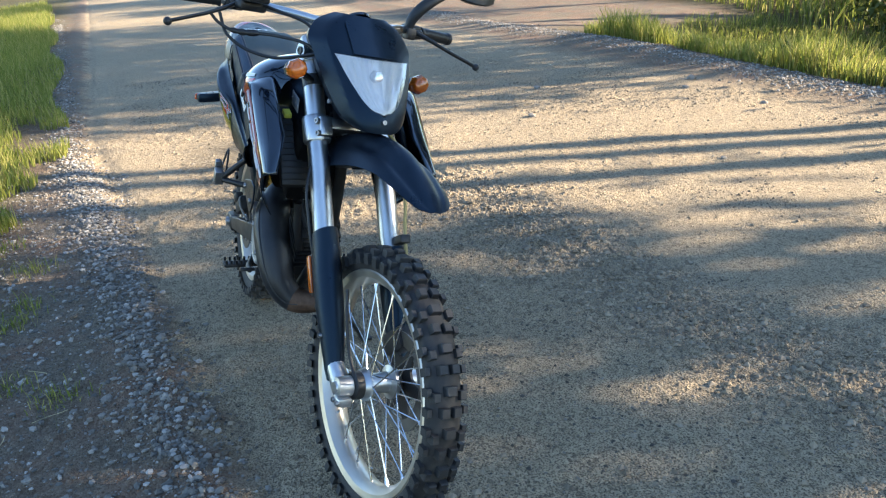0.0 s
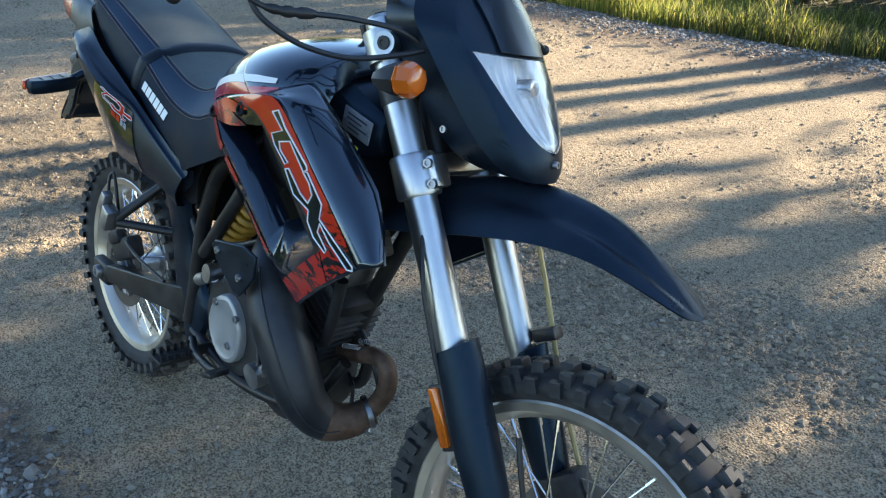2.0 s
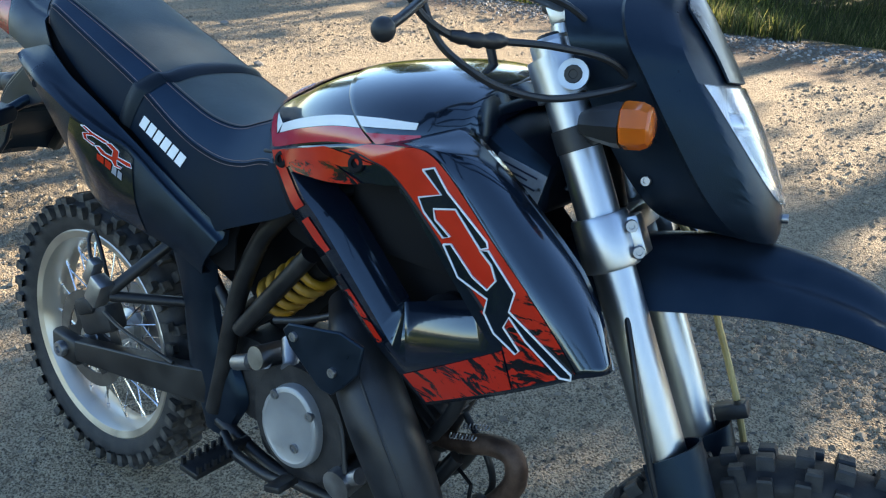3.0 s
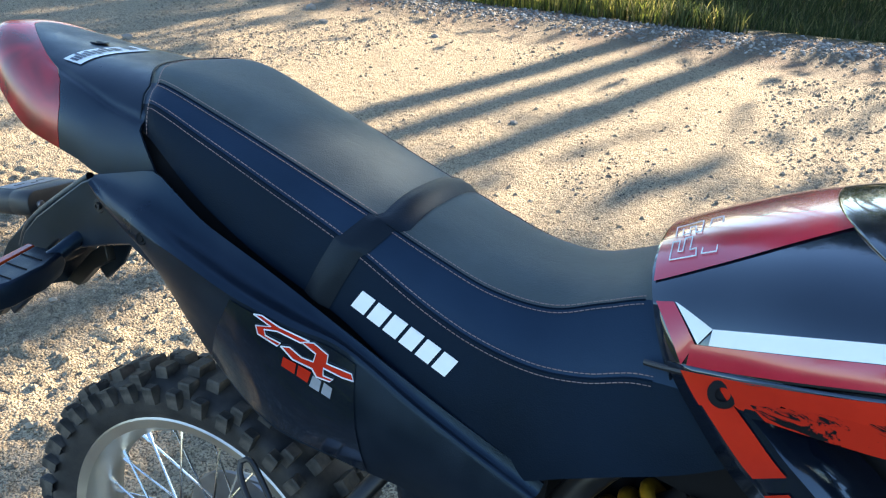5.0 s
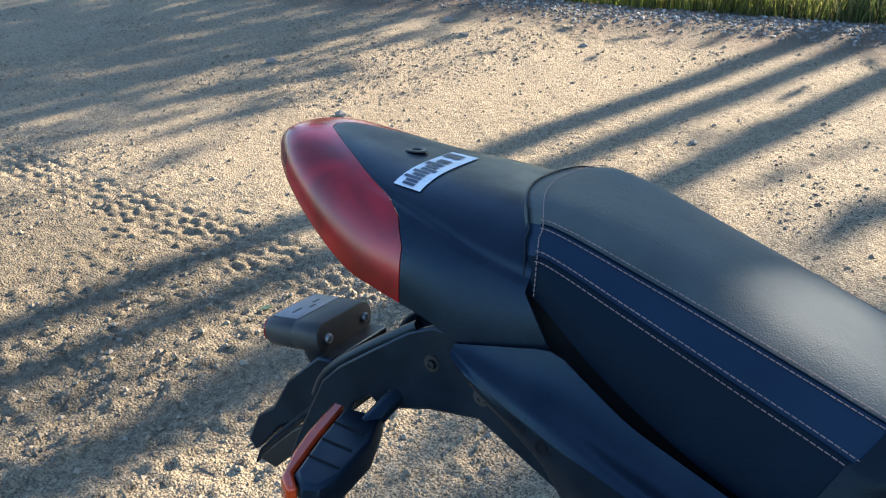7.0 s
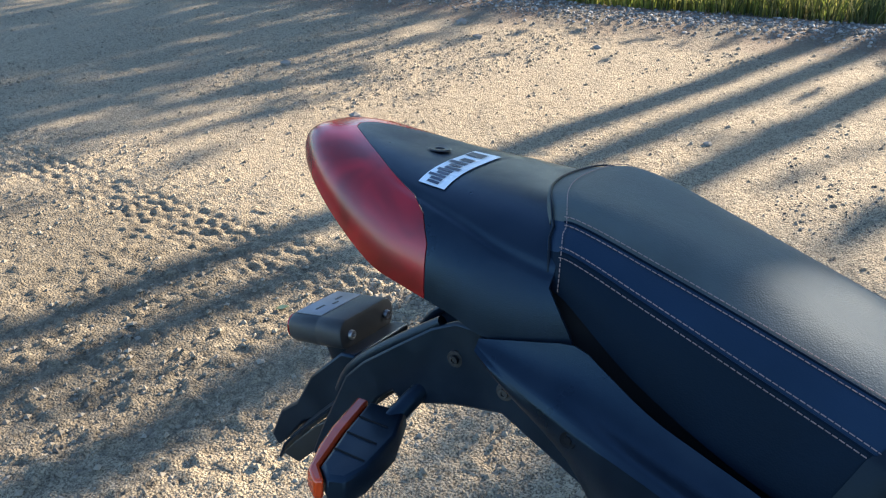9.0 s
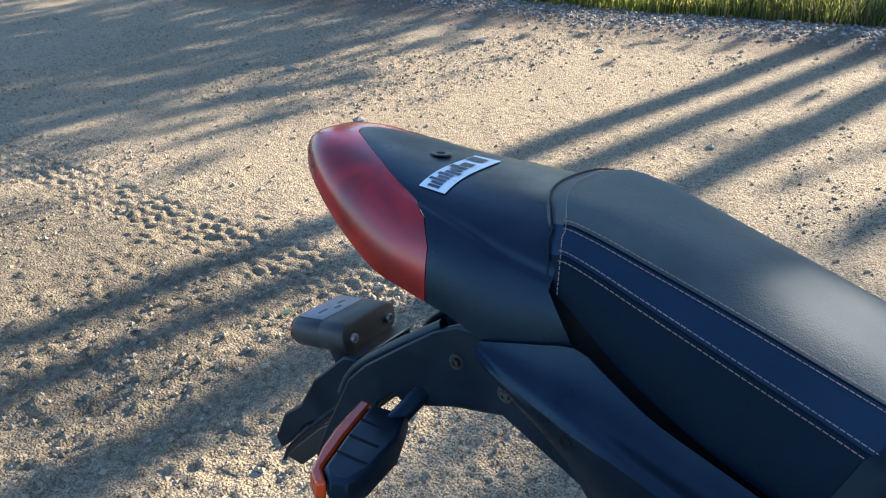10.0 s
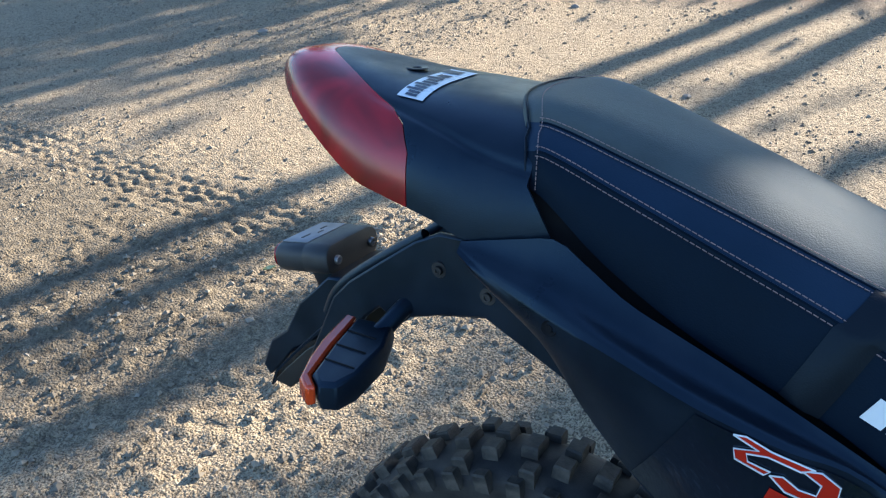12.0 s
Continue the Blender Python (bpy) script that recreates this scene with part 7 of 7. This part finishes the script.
# ---- exhaust ----
bm = bmesh.new()
HEAD = [(0.86, 0.0, 0.455), (0.92, 0.0, 0.466), (0.972, 0.0, 0.488), (1.010, 0.0, 0.486), (1.022, 0.0, 0.45), (1.006, 0.0, 0.408), (0.985, -0.005, 0.376)]
tube(bm, spline(HEAD, 30), [0.0155 + 0.004 * i / 30 for i in range(31)], 18)
header = part("exhaust_header", bm, RUST, bike, "rusty exhaust header pipe", 60)
bm = bmesh.new()
CH = [(0.987, 0.0, 0.374), (0.972, -0.04, 0.358), (0.950, -0.085, 0.362), (0.931, -0.115, 0.395), (0.912, -0.128, 0.437), (0.882, -0.135, 0.495), (0.845, -0.135, 0.550), (0.800, -0.12, 0.595), (0.75, -0.09, 0.63), (0.69, -0.05, 0.65)]
RAD = [(0.0, 0.027), (0.12, 0.035), (0.25, 0.042), (0.36, 0.048), (0.5, 0.051), (0.65, 0.051), (0.76, 0.047), (0.86, 0.04), (1.0, 0.024)]
tube(bm, spline(CH, 44), [table(i / 44, RAD)[0] for i in range(45)], 28)
chamber = part("expansion_chamber", bm, PIPE, bike, "swollen black two-stroke exhaust chamber", 60)
# welded seam along the chamber
path = spline(CH, 44)
pts = []
for i in range(6, 34):
    p = Vector(path[i])
    t = (Vector(path[i + 1]) - Vector(path[i - 1])).normalized()
    out = Vector((0.62, -0.78, 0.1))
    out = (out - t * out.dot(t)).normalized()
    pts.append(p + out * (table(i / 44, RAD)[0]))
part("weld_seam", tube(bmesh.new(), pts, 0.0022, 6), PIPE, chamber)
bm = tube(bmesh.new(), path[:9], [table(i / 44, RAD)[0] + 0.0008 for i in range(9)], 28)
part("heat_stain", bm, RUST, chamber, "rust-browned end of the chamber", 60)
# clamp with springs
bm = lathe(bmesh.new(), ((0.030, -0.006), (0.033, -0.005), (0.033, 0.005), (0.030, 0.006)), (0.984, -0.008, 0.372), (0.4, 0.9, 0.3), 28)
bolt(bm, (1.004, -0.02, 0.348), (0.5, -0.8, -0.3), 0.006, 0.008)
tube(bm, [(1.008, -0.012, 0.342), (0.998, -0.03, 0.352)], 0.006, 8)
part("pipe_clamp", bm, STEEL, bike, "steel clamp joining header and chamber")
part("clamp_bracket", tube(bmesh.new(), [(0.965, -0.035, 0.39), (0.965, -0.035, 0.43), (0.93, -0.02, 0.435)], 0.0035, 6), FRAME, bike)
for y in (-0.020, 0.020):
    a, b = Vector((0.905, y, 0.484)), Vector((0.950, y, 0.500))
    coil = [a.lerp(b, i / 72) + Vector((0.2, math.cos(i * math.pi / 4.5), math.sin(i * math.pi / 4.5))) * 0.0045 for i in range(73)]
    part("header_spring", tube(bmesh.new(), coil, 0.0012, 5), STEEL, header, "small steel spring holding the header")
# heat shield above the engine
SH = [(0.697, 0.648), (0.708, 0.661), (0.726, 0.665), (0.806, 0.683), (0.850, 0.676), (0.845, 0.633), (0.820, 0.60), (0.800, 0.580), (0.778, 0.580), (0.713, 0.625)]
bm = slab(bmesh.new(), [(x, -0.192, z) for x, z in SH], (0, 0.006, 0))
shield = part("heat_shield", bm, MATTE, bike, "black plastic shield on the exhaust", 30, bevel=0.0025)
bolts(shield, [((x, -0.193, z), (0, -1, 0)) for x, z in ((0.722, 0.645), (0.800, 0.618))], 0.0075, 0.004)

# ---- foot pegs, brake pedal, side stand ----
for s in (-1, 1):
    bm = bmesh.new()
    block(bm, (0.53, s * 0.175, 0.325), (0.046, 0.095, 0.012), None, 0.003)
    for k in range(6):
        for dx in (-0.020, 0.020):
            block(bm, (0.53 + dx, s * (0.135 + 0.016 * k), 0.337), (0.006, 0.007, 0.012), None)
    tube(bm, [(0.53, s * 0.09, 0.325), (0.53, s * 0.14, 0.325)], 0.012, 12)
    part("foot_peg", bm, FRAME, bike, "black serrated foot peg")
bm = tube(bmesh.new(), spline([(0.50, -0.12, 0.34), (0.55, -0.14, 0.335), (0.61, -0.155, 0.345), (0.66, -0.16, 0.35), (0.69, -0.165, 0.36)], 22), 0.009, 10)
pedal = part("brake_pedal", bm, FRAME, bike, "black rear brake pedal")
bm = block(bmesh.new(), (0.70, -0.175, 0.366), (0.035, 0.045, 0.012), turned("Y", -20), 0.003)
part("pedal_pad", bm, FRAME, pedal)
# side stand: its foot reaches the ground on the left
foot = Vector((0.60, 0.27, 0.0515))
part("side_stand", tube(bmesh.new(), [(0.55, 0.10, 0.27), foot.lerp(Vector((0.55, 0.1, 0.27)), 0.06)], 0.012, 12), FRAME, bike, "black side stand taking the weight")
bm = block(bmesh.new(), foot + Vector((0, 0, 0.004)), (0.06, 0.04, 0.01), turned("X", 10), 0.003)
part("stand_foot", bm, FRAME, bike)
# chain and sprocket on the left
bm = lathe(bmesh.new(), ((0.095, -0.003), (0.098, 0.0), (0.095, 0.003), (0.04, 0.003), (0.04, -0.003)), (0, 0.062, 0.316), (0, 1, 0), 40, True)
part("sprocket", bm, STEEL, bike, "steel rear sprocket")
bm = tube(bmesh.new(), [(0.0, 0.062, 0.412), (0.54, 0.062, 0.45)], 0.006, 6)
tube(bm, [(0.0, 0.062, 0.22), (0.54, 0.062, 0.385)], 0.006, 6)
part("chain", bm, STEEL, bike, "oily drive chain")
